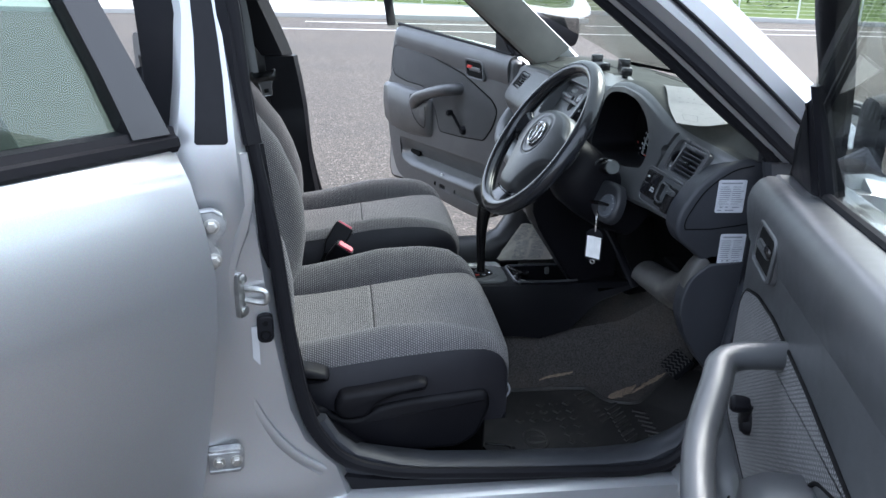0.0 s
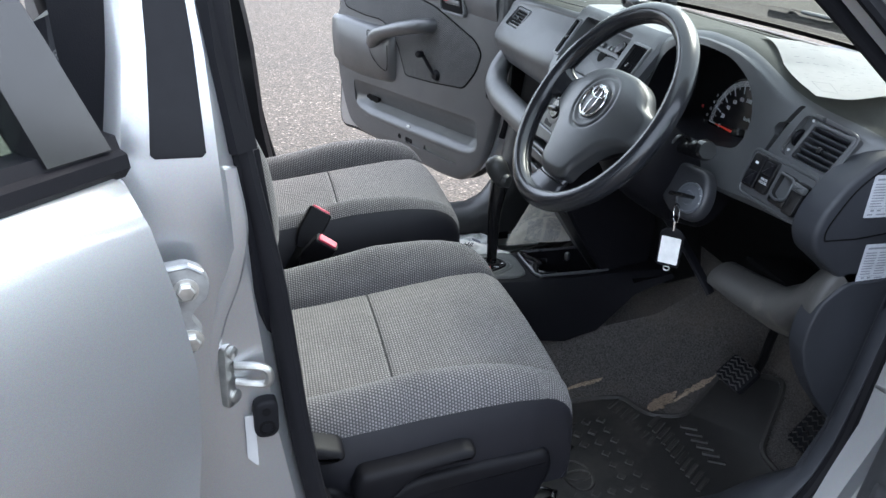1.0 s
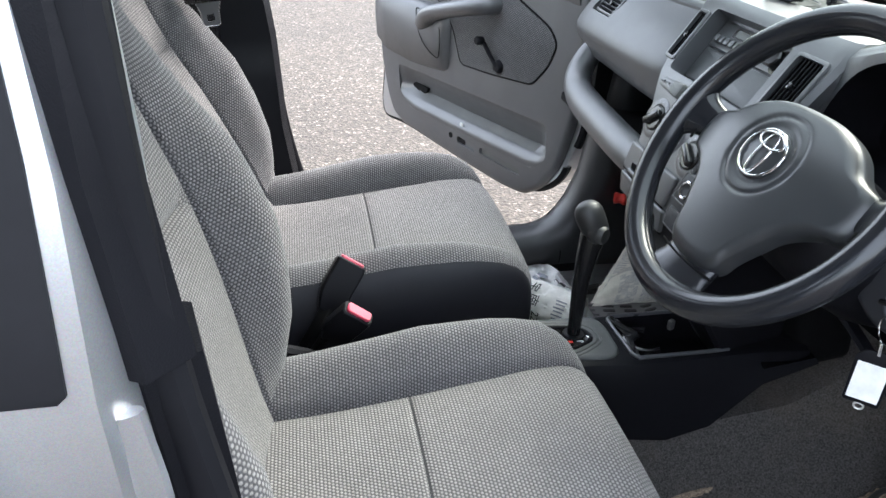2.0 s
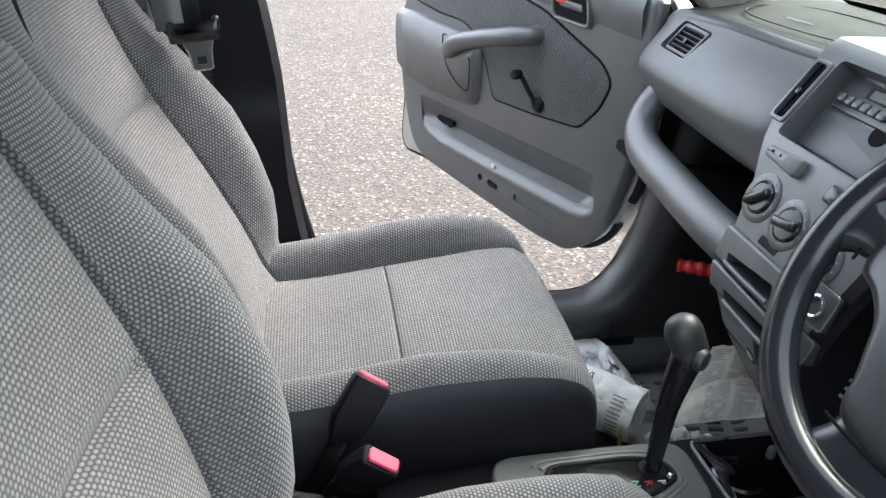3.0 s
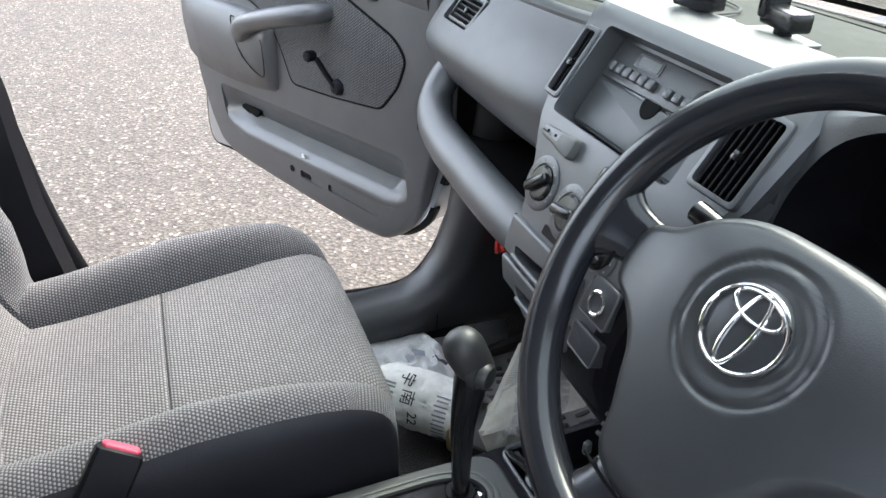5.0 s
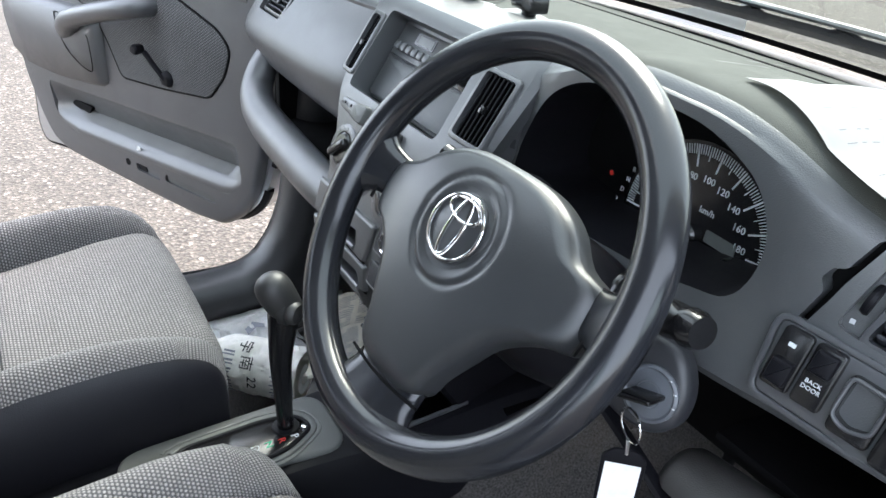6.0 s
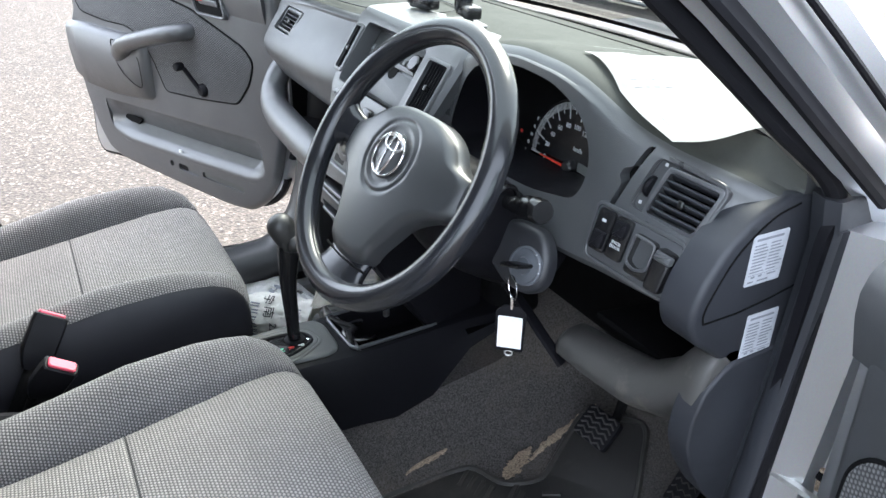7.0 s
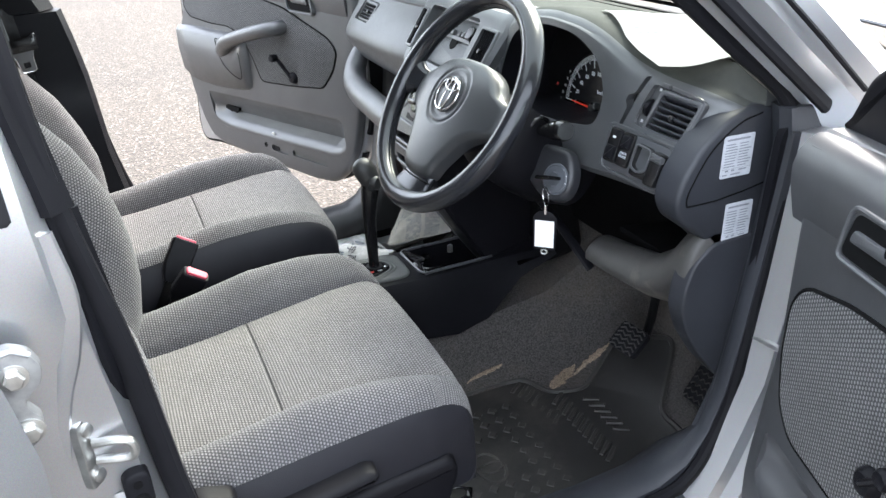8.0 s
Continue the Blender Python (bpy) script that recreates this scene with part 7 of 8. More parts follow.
def rear_door(name, m, side, label):
    """Local x from the hinge to the rear, y up, z to the outside."""
    d = thing(name, m @ V(0.4, 0.32, -0.05), label, "car door", "rear doors")
    rows = [(1.066, 0.0, 0.0), (1.056, 0.010, -0.006), (1.02, 0.022, -0.014), (0.95, 0.036, -0.022), (0.880, 0.046, -0.026), (0.865, 0.0465, -0.027), (0.78, 0.042, -0.026), (0.65, 0.030, -0.016), (0.52, 0.014, 0.0), (0.40, -0.004, 0.012), (0.33, -0.022, 0.02)]
    secs = []
    for u in (0.0, 0.012, 0.20, 0.45, 0.75, 0.88, 0.90):
        edge = 0.018 if u in (0.0, 0.90) else 0.0
        secs.append([m @ V(u + (s if u < 0.1 else 0), z, n - edge) for z, n, s in rows] + [m @ V(u + 0.012, 0.34, -0.10), m @ V(u + 0.012, 0.70, -0.11), m @ V(u + 0.012, 1.04, -0.075)])
    part("door_shell", loft(secs), SILVER, d, "silver painted rear door shell", 40)
    mould = [[m @ V(u, z, n) for z, n in ((1.062, -0.002), (1.072, 0.006), (1.084, 0.004), (1.087, -0.004), (1.098, -0.008), (1.100, -0.03), (1.062, -0.03))] for u in (-0.004, 0.004, 0.2, 0.5, 0.88)]
    part("belt_moulding", loft(mould), BLACK_TRIM, d, "black belt moulding")
    sash = [[m @ V(u, z, n) for u, n in ((a, -0.006 - t), (a + 0.004, 0.0 - t), (b - 0.004, -0.002 - t), (b, -0.014 - t), (b, -0.03 - t), (a, -0.03 - t))] for z, a, b, t in ((1.09, 0.004, 0.072, 0.0), (1.18, 0.030, 0.092, 0.024), (1.28, 0.062, 0.118, 0.052), (1.42, 0.115, 0.165, 0.09))]
    part("front_sash", loft(sash), BLACK_SMOOTH, d, "gloss black front window sash")
    path = spline([m @ V(*q) for q in ((0.13, 1.425, -0.10), (0.35, 1.445, -0.105), (0.65, 1.44, -0.105), (0.82, 1.40, -0.09), (0.86, 1.25, -0.05), (0.87, 1.09, -0.01))], 24)
    part("window_frame", tube(path, 0.018, 8, False, 0.7), BLACK_TRIM, d)
    gl = [[m @ V(u, z, -0.022 - t), m @ V(v, z, -0.022 - t), m @ V(v, z, -0.026 - t), m @ V(u, z, -0.026 - t)] for z, u, v, t in ((1.08, 0.066, 0.87, 0.0), (1.18, 0.086, 0.865, 0.024), (1.28, 0.112, 0.85, 0.052), (1.43, 0.16, 0.80, 0.092))]
    part("window_glass", loft(gl), TINTED, d, "greenish side window").visible_shadow = False
    part("inner_trim", plate(round_poly([(0.05, 0.40), (0.85, 0.40), (0.87, 1.06), (0.03, 1.05)], 0.04), -0.12, -0.10, m), DOOR_TRIM, d)
    part("door_handle", box((0.16, 0.030, 0.030), m @ Matrix.Translation((0.77, 0.86, 0.055)), 0.010, 3), SILVER, d)
    return d


REAR_R = door_frame((-0.265, -0.785, 0.0), (-0.644, -0.765, 0), (0.765, -0.644, 0))
REAR_L = door_frame((-0.300, 0.785, 0.0), (-0.55, 0.835, 0), (0.835, 0.55, 0))
rear_door("rear_door", REAR_R, -1, "open silver rear door with black window sash")
rear_door("rear_door", REAR_L, 1, "open silver rear door on the far side")


# ---- fittings on the driver's centre pillar and jamb ----
def striker():
    m = axes((-0.198, -0.716, 0.804), (0.55, 0.83, 0), (0, 0, 1))
    s = part("striker_plate", plate(round_poly([(-0.010, -0.040), (0.014, -0.042), (0.014, 0.042), (-0.010, 0.040)], 0.006), -0.004, 0.005, m, 0.0015), STEEL, car, "zinc-plated door striker")
    part("loop", tube(spline([(-0.190, -0.717, 0.815), (-0.172, -0.722, 0.816), (-0.157, -0.726, 0.814), (-0.153, -0.727, 0.804), (-0.157, -0.726, 0.794), (-0.172, -0.722, 0.793), (-0.190, -0.717, 0.794)], 24), 0.0050, 10), STEEL, s)
    for z in (0.775, 0.833):
        part("bolt", revolve([(0.008, -0.002), (0.008, 0.004), (0.005, 0.006), (0.001, 0.006)], m @ pose(0.003, z - 0.804, 0.004), 12), STEEL, s)
    q = axes((-0.161, -0.711, 0.742), (1, 0.12, 0), (0, 0, 1))
    b = part("door_buffer", plate(round_poly([(-0.014, -0.026), (0.014, -0.026), (0.014, 0.026), (-0.014, 0.026)], 0.013, 6), -0.004, 0.014, q, 0.005, 3), RUBBER, car, "black rubber door buffer")
    part("buffer_ring", tube([q @ V(0.008 * math.cos(t), -0.010 + 0.008 * math.sin(t), 0.0145) for t in [2 * math.pi * k / 20 for k in range(20)]], 0.002, 6, True), BLACK_HOLE, b)
    part("buffer_hole", revolve([(0.005, 0.0), (0.005, 0.0148), (0.001, 0.0148)], q @ pose(0, 0.012, 0), 12), BLACK_HOLE, b)


striker()


def hinge_bolt(m, r, h):
    part("washer", revolve([(r * 1.35, 0.0), (r * 1.35, 0.0015), (r, 0.002)], m, 20), STEEL, h)
    part("bolt", revolve([(r, 0.001), (r, 0.007), (r * 0.8, 0.009), (0.001, 0.0095)], m, 6), STEEL, h, "zinc-plated hexagon bolt")


def rear_hinges():
    m = axes((-0.232, -0.772, 0.926), (1, 0.12, 0), (0, 0, 1))
    leaf = round_poly([(-0.03, -0.056), (0.004, -0.056), (0.016, -0.046), (0.018, -0.030), (0.008, -0.014), (0.012, -0.004), (0.024, 0.004), (0.029, 0.020), (0.022, 0.036), (0.008, 0.044), (-0.03, 0.040)], 0.005)
    h = part("hinge_leaf", plate(leaf, -0.012, 0.004, m, 0.0015), HINGE_PAINT, car, "worn silver hinge leaf with two bolts")
    part("pressed_lip", tube([m @ V(x, y, 0.004) for x, y in ((-0.01, 0.041), (0.010, 0.043), (0.022, 0.035))], 0.003, 8), HINGE_PAINT, h)
    for y in (0.018, -0.038):
        hinge_bolt(m @ pose(0.006, y, 0.004), 0.0090, h)
    m = axes((-0.232, -0.772, 0.518), (1, 0.12, 0), (0, 0, 1))
    h = part("hinge_leaf", plate(round_poly([(-0.03, -0.024), (0.022, -0.024), (0.030, -0.014), (0.030, 0.016), (0.022, 0.024), (-0.03, 0.024)], 0.005), -0.012, 0.003, m, 0.0015), HINGE_PAINT, car, "worn silver lower hinge with two bolts")
    for y in (-0.017, 0.017):
        part("rib", tube([m @ V(-0.028, y, 0.003), m @ V(0.022, y, 0.003)], 0.0022, 8), HINGE_PAINT, h)
    for x in (-0.012, 0.017):
        hinge_bolt(m @ pose(x, 0, 0.003), 0.0080, h)


rear_hinges()
press = spline([(-0.183, -0.7225, 1.046), (-0.176, -0.7225, 0.982), (-0.187, -0.7205, 0.925), (-0.205, -0.7195, 0.877), (-0.217, -0.7205, 0.827), (-0.223, -0.7215, 0.765), (-0.221, -0.7215, 0.701), (-0.204, -0.7205, 0.635), (-0.172, -0.7195, 0.558), (-0.125, -0.7185, 0.490), (-0.070, -0.716, 0.445)], 50)
part("pressed_ridge", tube(press, 0.011, 10, False, 0.45, (0, -1, 0)), SILVER, car, "rounded ridge pressed into the centre pillar")
plug = part("jamb_clip", box((0.012, 0.010, 0.034), pose(0.750, -0.744, 0.677, 0, 0, 10), 0.003), MUD, car, "worn dirty plastic clip")
part("clip_hole", revolve([(0.007, 0), (0.007, 0.007), (0.001, 0.007)], axes((0.747, -0.741, 0.684), (1, 0, 0), (0, 0, 1)), 12), BLACK_HOLE, plug)
tagp = thing("vin_sticker", (-0.185, -0.72, 0.71), "small white sticker on the pillar edge", "sticker")
part("label", plate([(-0.006, -0.03), (0.006, -0.045), (0.006, 0.03), (-0.006, 0.03)], 0, 0.0008, axes((-0.178, -0.7165, 0.715), (1, 0.1, 0), (0, 0, 1))), PAPER, tagp)


# ---- centre console, pedals, mats ----
def console():
    c = thing("centre_console", (0.40, 0.015, 0.30), "dark plastic centre console with a cup tray", "centre console")
    secs = []
    for x, zt, a, b in ((-0.02, 0.50, -0.045, 0.075), (0.02, 0.515, -0.048, 0.078), (0.18, 0.528, -0.050, 0.080), (0.36, 0.531, -0.058, 0.085), (0.43, 0.533, -0.066, 0.088), (0.50, 0.534, -0.066, 0.090), (0.58, 0.535, -0.062, 0.094), (0.66, 0.538, -0.062, 0.098), (0.75, 0.54, -0.068, 0.10)):
        lo, = lerp_table([(0.30, 0.385), (0.42, 0.395), (0.50, 0.385), (0.558, 0.388), (0.60, 0.420), (0.647, 0.470), (0.677, 0.515), (0.75, 0.53)], x)
        secs.append([V(x, y, z) for y, z in ((a - 0.026, lo), (a - 0.016, (lo + zt) / 2), (a - 0.004, zt - 0.018), (a + 0.004, zt - 0.004), (a + 0.016, zt), (b - 0.016, zt), (b - 0.004, zt - 0.004), (b + 0.004, zt - 0.018), (b + 0.012, (lo + zt) / 2), (b + 0.02, lo))])
    body = part("console_body", loft(secs), BLACK_TRIM, c, "black moulded console body", 45)
    cut(body, plate(round_poly([(0.432, -0.056), (0.618, -0.048), (0.632, 0.084), (0.425, 0.076)], 0.02), 0.465, 0.60))
    part("selector_surround", plate(round_poly([(0.13, -0.034), (0.33, -0.040), (0.418, -0.050), (0.418, 0.078), (0.30, 0.076), (0.13, 0.068)], 0.04, 6), 0.525, 0.5375, None, 0.006, 3), DASH_TOP, c, "pale grey worn selector surround")
    oval = round_poly([(0.200, -0.022), (0.330, -0.026), (0.382, 0.004), (0.372, 0.036), (0.330, 0.046), (0.200, 0.040)], 0.028, 6)
    gate = part("selector_gate", plate(oval, 0.53, 0.5400, None, 0.002), BLACK_SMOOTH, c, "black gloss selector gate")
    part("gate_rim", tube([V(p.x, p.y, 0.5395) for p in oval], 0.0034, 8, True), BLACK_TRIM, gate)
    for k, r in ((1.22, 0.0050), (1.46, 0.0035)):
        part("gate_ridge", tube([V(0.300 + (p.x - 0.300) * (1 + (k - 1) * 0.45), 0.010 + (p.y - 0.010) * k, 0.5370) for p in oval if p.x > 0.205], r, 8, False, 0.7), DASH_TOP, c, "raised pale ridge round the gate")
    gm = axes((0.352, -0.003, 0.5404), (0, -1, 0), (1, 0, 0))
    for k, (ch, mt) in enumerate((("P", WHITE_MARK), ("R", RED), ("N", GREEN), ("D", WHITE_MARK), ("2", WHITE_MARK), ("L", WHITE_MARK))):
        part("gear_letter", text_bm(ch, gm @ pose(0.0, 0.002 - k * 0.0185, 0), 0.0155), mt, gate)
    part("gate_bolt", revolve([(0.004, 0.0), (0.004, 0.003), (0.001, 0.0035)], Matrix.Translation((0.372, 0.008, 0.540)), 10), CHROME, gate)
    part("tray_rim", tube(ring_spline([V(x, y, 0.536) for x, y in round_poly([(0.434, -0.053), (0.615, -0.045), (0.629, 0.081), (0.428, 0.073)], 0.02)], 60), 0.0035, 8, True), DASH_SMOOTH, c, "worn shiny edge of the tray")
    for x0, bow, z in ((0.436, 0.030, 0.5385), (0.446, 0.012, 0.5320)):
        arc = [V(x0 + bow * math.sin(math.pi * t) ** 2 * (1 if t < 0.5 else 0.4), 0.066 - 0.118 * t, z - 0.010 * t) for t in [q / 20 for q in range(21)]]
        part("cup_arm", tube(arc, 0.0065, 8, False, 0.5), BLACK_SMOOTH if bow > 0.02 else DASH_SMOOTH, c, "glossy folding cup holder arm")
    part("cup_holder", tube([V(0.478 + 0.034 * math.cos(t), 0.012 + 0.034 * math.sin(t), 0.522) for t in [math.pi * (0.35 + 1.3 * k / 40) for k in range(41)]], 0.005, 8, False, 1.5), BLACK_SMOOTH, c, "black cup holder ring")
    part("tray_clip", box((0.012, 0.010, 0.020), pose(0.545, 0.045, 0.530, 0, 0, 20), 0.003), STEEL, c, "small bright clip in the tray")
    part("console_front", box((0.11, 0.13, 0.22), pose(0.78, 0.01, 0.60, 0, -10, 0), 0.02, 3), BLACK_HOLE, c)
    part("handbrake", tube(spline([(-0.02, 0.015, 0.50), (-0.10, 0.015, 0.53), (-0.20, 0.015, 0.56)], 10), 0.014, 10), BLACK_TRIM, c, "black handbrake lever")
    part("console_rear", box((0.30, 0.11, 0.12), pose(-0.16, 0.015, 0.43), 0.02, 3), BLACK_HOLE, c)

    g = thing("gear_selector", (0.345, 0.004, 0.54), "black automatic gear lever with a rounded grip", "gear lever")
    part("lever", tube(spline([(0.350, 0.021, 0.535), (0.347, 0.016, 0.60), (0.344, 0.009, 0.67), (0.350, 0.003, 0.750)], 16), 0.012, 16, False, 1.0, None, None, [0.0115, 0.0115, 0.0115, 0.0117, 0.0120, 0.0124, 0.0128, 0.0132, 0.0136, 0.0142, 0.0150, 0.0160, 0.0172, 0.0186, 0.0200, 0.0205]), BLACK_SMOOTH, g, "slim black lever widening to its grip")
    grip = []
    lo, hi = V(0.362, -0.004, 0.728), V(0.329, 0.011, 0.796)
    ax = (hi - lo).normalized()
    s1 = ax.cross(V(0, 1, 0)).normalized()
    s2 = ax.cross(s1)
    for k in range(17):
        t = 0.5 - 0.5 * math.cos(math.pi * (0.02 + 0.96 * k / 16))
        r = (0.0195 + 0.0060 * t) * (1 - abs(2 * t - 1) ** 3.4) ** 0.5
        o = lo.lerp(hi, t)
        grip.append([o + s1 * (r * math.cos(q)) + s2 * (r * 0.95 * math.sin(q)) for q in [2 * math.pi * j / 24 for j in range(24)]])
    part("grip", loft(grip), GRIP, g, "rounded black grip, dusty on top", 60)
    part("release_button", revolve([(0.0180, -0.010), (0.0176, 0.0), (0.0150, 0.001), (0.0148, 0.007), (0.0120, 0.011), (0.001, 0.0125)], axes((0.353, -0.012, 0.750), (0.3, 0.2, -1), (0.8, 0.55, 0.3)), 20), GRIP, g, "black release button")
    part("boot", revolve([(0.019, 0.0), (0.018, 0.002), (0.012, 0.003)], Matrix.Translation((0.350, 0.021, 0.5402)), 24), BLACK_TRIM, g)


console()


def pedal(name, at, w, h, rake, label, arm_to, ribs):
    p = thing(name, at, label, "pedal", "pedals")
    m = axes(at, (0.12, -1, 0), (math.sin(radians(rake)), 0, math.cos(radians(rake))))
    pad = part("pad", plate(round_poly([(-w / 2, -h / 2), (w / 2, -h / 2), (w / 2, h / 2), (-w / 2, h / 2)], 0.010), -0.008, 0.004, m, 0.003), RUBBER, p, "ribbed black rubber pad")
    for k in range(ribs):
        y = -h / 2 + h * (k + 0.5) / ribs
        pts = [m @ V(-w * 0.42 + w * 0.84 * j / 6, y + (0.003 if j % 2 else -0.003), 0.0045) for j in range(7)]
        part("rib", tube(pts, 0.0018, 5), KNEE if name == "brake_pedal" else MAT_WORN, pad)
    part("arm", tube(spline([m @ V(0, 0, -0.008), m @ V(0, 0.05, -0.03), Vector(arm_to)], 10), 0.009, 8), BLACK_HOLE, p)


pedal("brake_pedal", (0.790, -0.322, 0.420), 0.075, 0.062, 48, "worn brake pedal with a zigzag rubber pad", (0.86, -0.33, 0.72), 6)
pedal("accelerator_pedal", (0.850, -0.492, 0.410), 0.050, 0.110, 40, "black ribbed accelerator pedal", (0.90, -0.49, 0.62), 8)


def floor_z(x):
    return lerp_table([(-1, 0.25), (0.60, 0.25), (0.74, 0.262), (0.86, 0.35), (1.0, 0.52)], x)[0]


def mat(name, outline, label, squares, ridges, sy=1, rubber=None):
    t = thing(name, (0.4, sy * -0.36, 0.252), label, "floor mat", "floor mats")
    pts = round_poly(outline, 0.025, 4)
    bm = plate(pts, 0.0, 0.008)
    bmesh.ops.triangulate(bm, faces=bm.faces[:])
    for x in (0.66, 0.74, 0.80, 0.86):
        bmesh.ops.bisect_plane(bm, geom=bm.verts[:] + bm.edges[:] + bm.faces[:], plane_co=(x, 0, 0), plane_no=(1, 0, 0))
    for v in bm.verts:
        v.co.z += floor_z(v.co.x) + 0.002
    part("sheet", bm, rubber or MAT, t, "dusty rubber sheet", 60)
    rim = [V(p.x, p.y, floor_z(p.x) + 0.012) for p in pts]
    part("rim", tube(rim, 0.006, 6, True), MAT_WORN, t)
    for x, y in squares:
        part("stud", box((0.017, 0.017, 0.006), pose(x, y, floor_z(x) + 0.0115, 0, 0, 45), 0.002, 1), MAT_WORN, t)
    for x, y, a, l in ridges:
        part("ridge", box((l, 0.010, 0.005), pose(x, y, floor_z(x) + 0.0115, 0, -math.degrees(math.atan2(floor_z(x + 0.02) - floor_z(x - 0.02), 0.04)), a), 0.0015, 1), MAT_WORN, t)


sq = [(0.372 + 0.035 * i, -0.230 - 0.035 * j) for i in range(6) for j in range(10) if not (i < 4 and 2 < j < 6) and j + i > 2]
rg = [(0.60 + 0.006 * (k % 4), -0.18 - 0.020 * k, 35, 0.045) for k in range(9)] + [(0.66, -0.26 - 0.020 * k, 35, 0.045) for k in range(11)] + [(0.72, -0.30 - 0.022 * k, -35, 0.035) for k in range(6)]
mat("driver_floor_mat", [(0.20, -0.60), (0.20, -0.16), (0.565, -0.150), (0.630, -0.160), (0.655, -0.235), (0.72, -0.262), (0.85, -0.212), (0.895, -0.345), (0.790, -0.440), (0.790, -0.55), (0.70, -0.60)], "dusty black rubber floor mat on the driver's side", sq, rg)
emblem = bpy.data.objects["driver_floor_mat"]
for rx, ry in ((0.042, 0.028), (0.014, 0.027)):
    part("emblem_ring", tube([(0.428 + ry * math.cos(t), -0.384 + rx * math.sin(t), 0.2625) for t in [2 * math.pi * k / 36 for k in range(36)]], 0.0035, 6, True), MAT_WORN, emblem)
rp = [(0.595 + 0.048 * c + 0.004 * (r % 2), 0.545 - 0.021 * r - 0.010 * (c % 2), -14, 0.030) for c in range(5) for r in range(13)]
mat("passenger_floor_mat", [(0.47, 0.575), (0.47, 0.40), (0.62, 0.20), (0.80, 0.22), (0.86, 0.45), (0.83, 0.575)], "ribbed rubber floor mat on the passenger side, greyed as if lit", [], rp, -1, MAT_GREY)


def mud_smear(rows, seed):
    """A ragged smear lying on the carpet: rows of x, y, height over the floor and width."""
    rng = random.Random(seed)
    line = spline([V(x, y, floor_z(x) + h) for x, y, h, w in rows], 40)
    bm = bmesh.new()
    prev = None
    for k, p in enumerate(line):
        f = k / 39 * (len(rows) - 1)
        i = min(int(f), len(rows) - 2)
        w = rows[i][3] + (rows[i + 1][3] - rows[i][3]) * (f - i)
        t = (line[min(39, k + 1)] - line[max(0, k - 1)]).normalized()
        n = t.cross(V(-0.3, 0, 1)).normalized()
        a, b = w * rng.uniform(0.32, 0.68), w * rng.uniform(0.32, 0.68)
        row = [bm.verts.new(q) for q in (p - n * a, p + V(0, 0, 0.003), p + n * b)]
        if prev:
            for j in (0, 1):
                bm.faces.new((prev[j], row[j], row[j + 1], prev[j + 1]))
        prev = row
    ob = part("mud_stain", bm, MUD)
    return tagged(ob, "dried pale brown mud smeared on the carpet", "mud stain", "mud stains")


mud_smear([(0.668, -0.226, 0.010, 0.004), (0.680, -0.216, 0.010, 0.026), (0.705, -0.203, 0.010, 0.032), (0.735, -0.190, 0.010, 0.024), (0.752, -0.186, 0.010, 0.006)], 3)
mud_smear([(0.735, -0.208, 0.010, 0.004), (0.765, -0.205, 0.010, 0.016), (0.800, -0.210, 0.010, 0.018), (0.840, -0.222, 0.010, 0.022), (0.870, -0.226, 0.010, 0.004)], 5)
mud_smear([(0.495, -0.138, 0.030, 0.004), (0.515, -0.133, 0.036, 0.012), (0.545, -0.130, 0.040, 0.017), (0.580, -0.128, 0.044, 0.012), (0.592, -0.127, 0.046, 0.003)], 8)


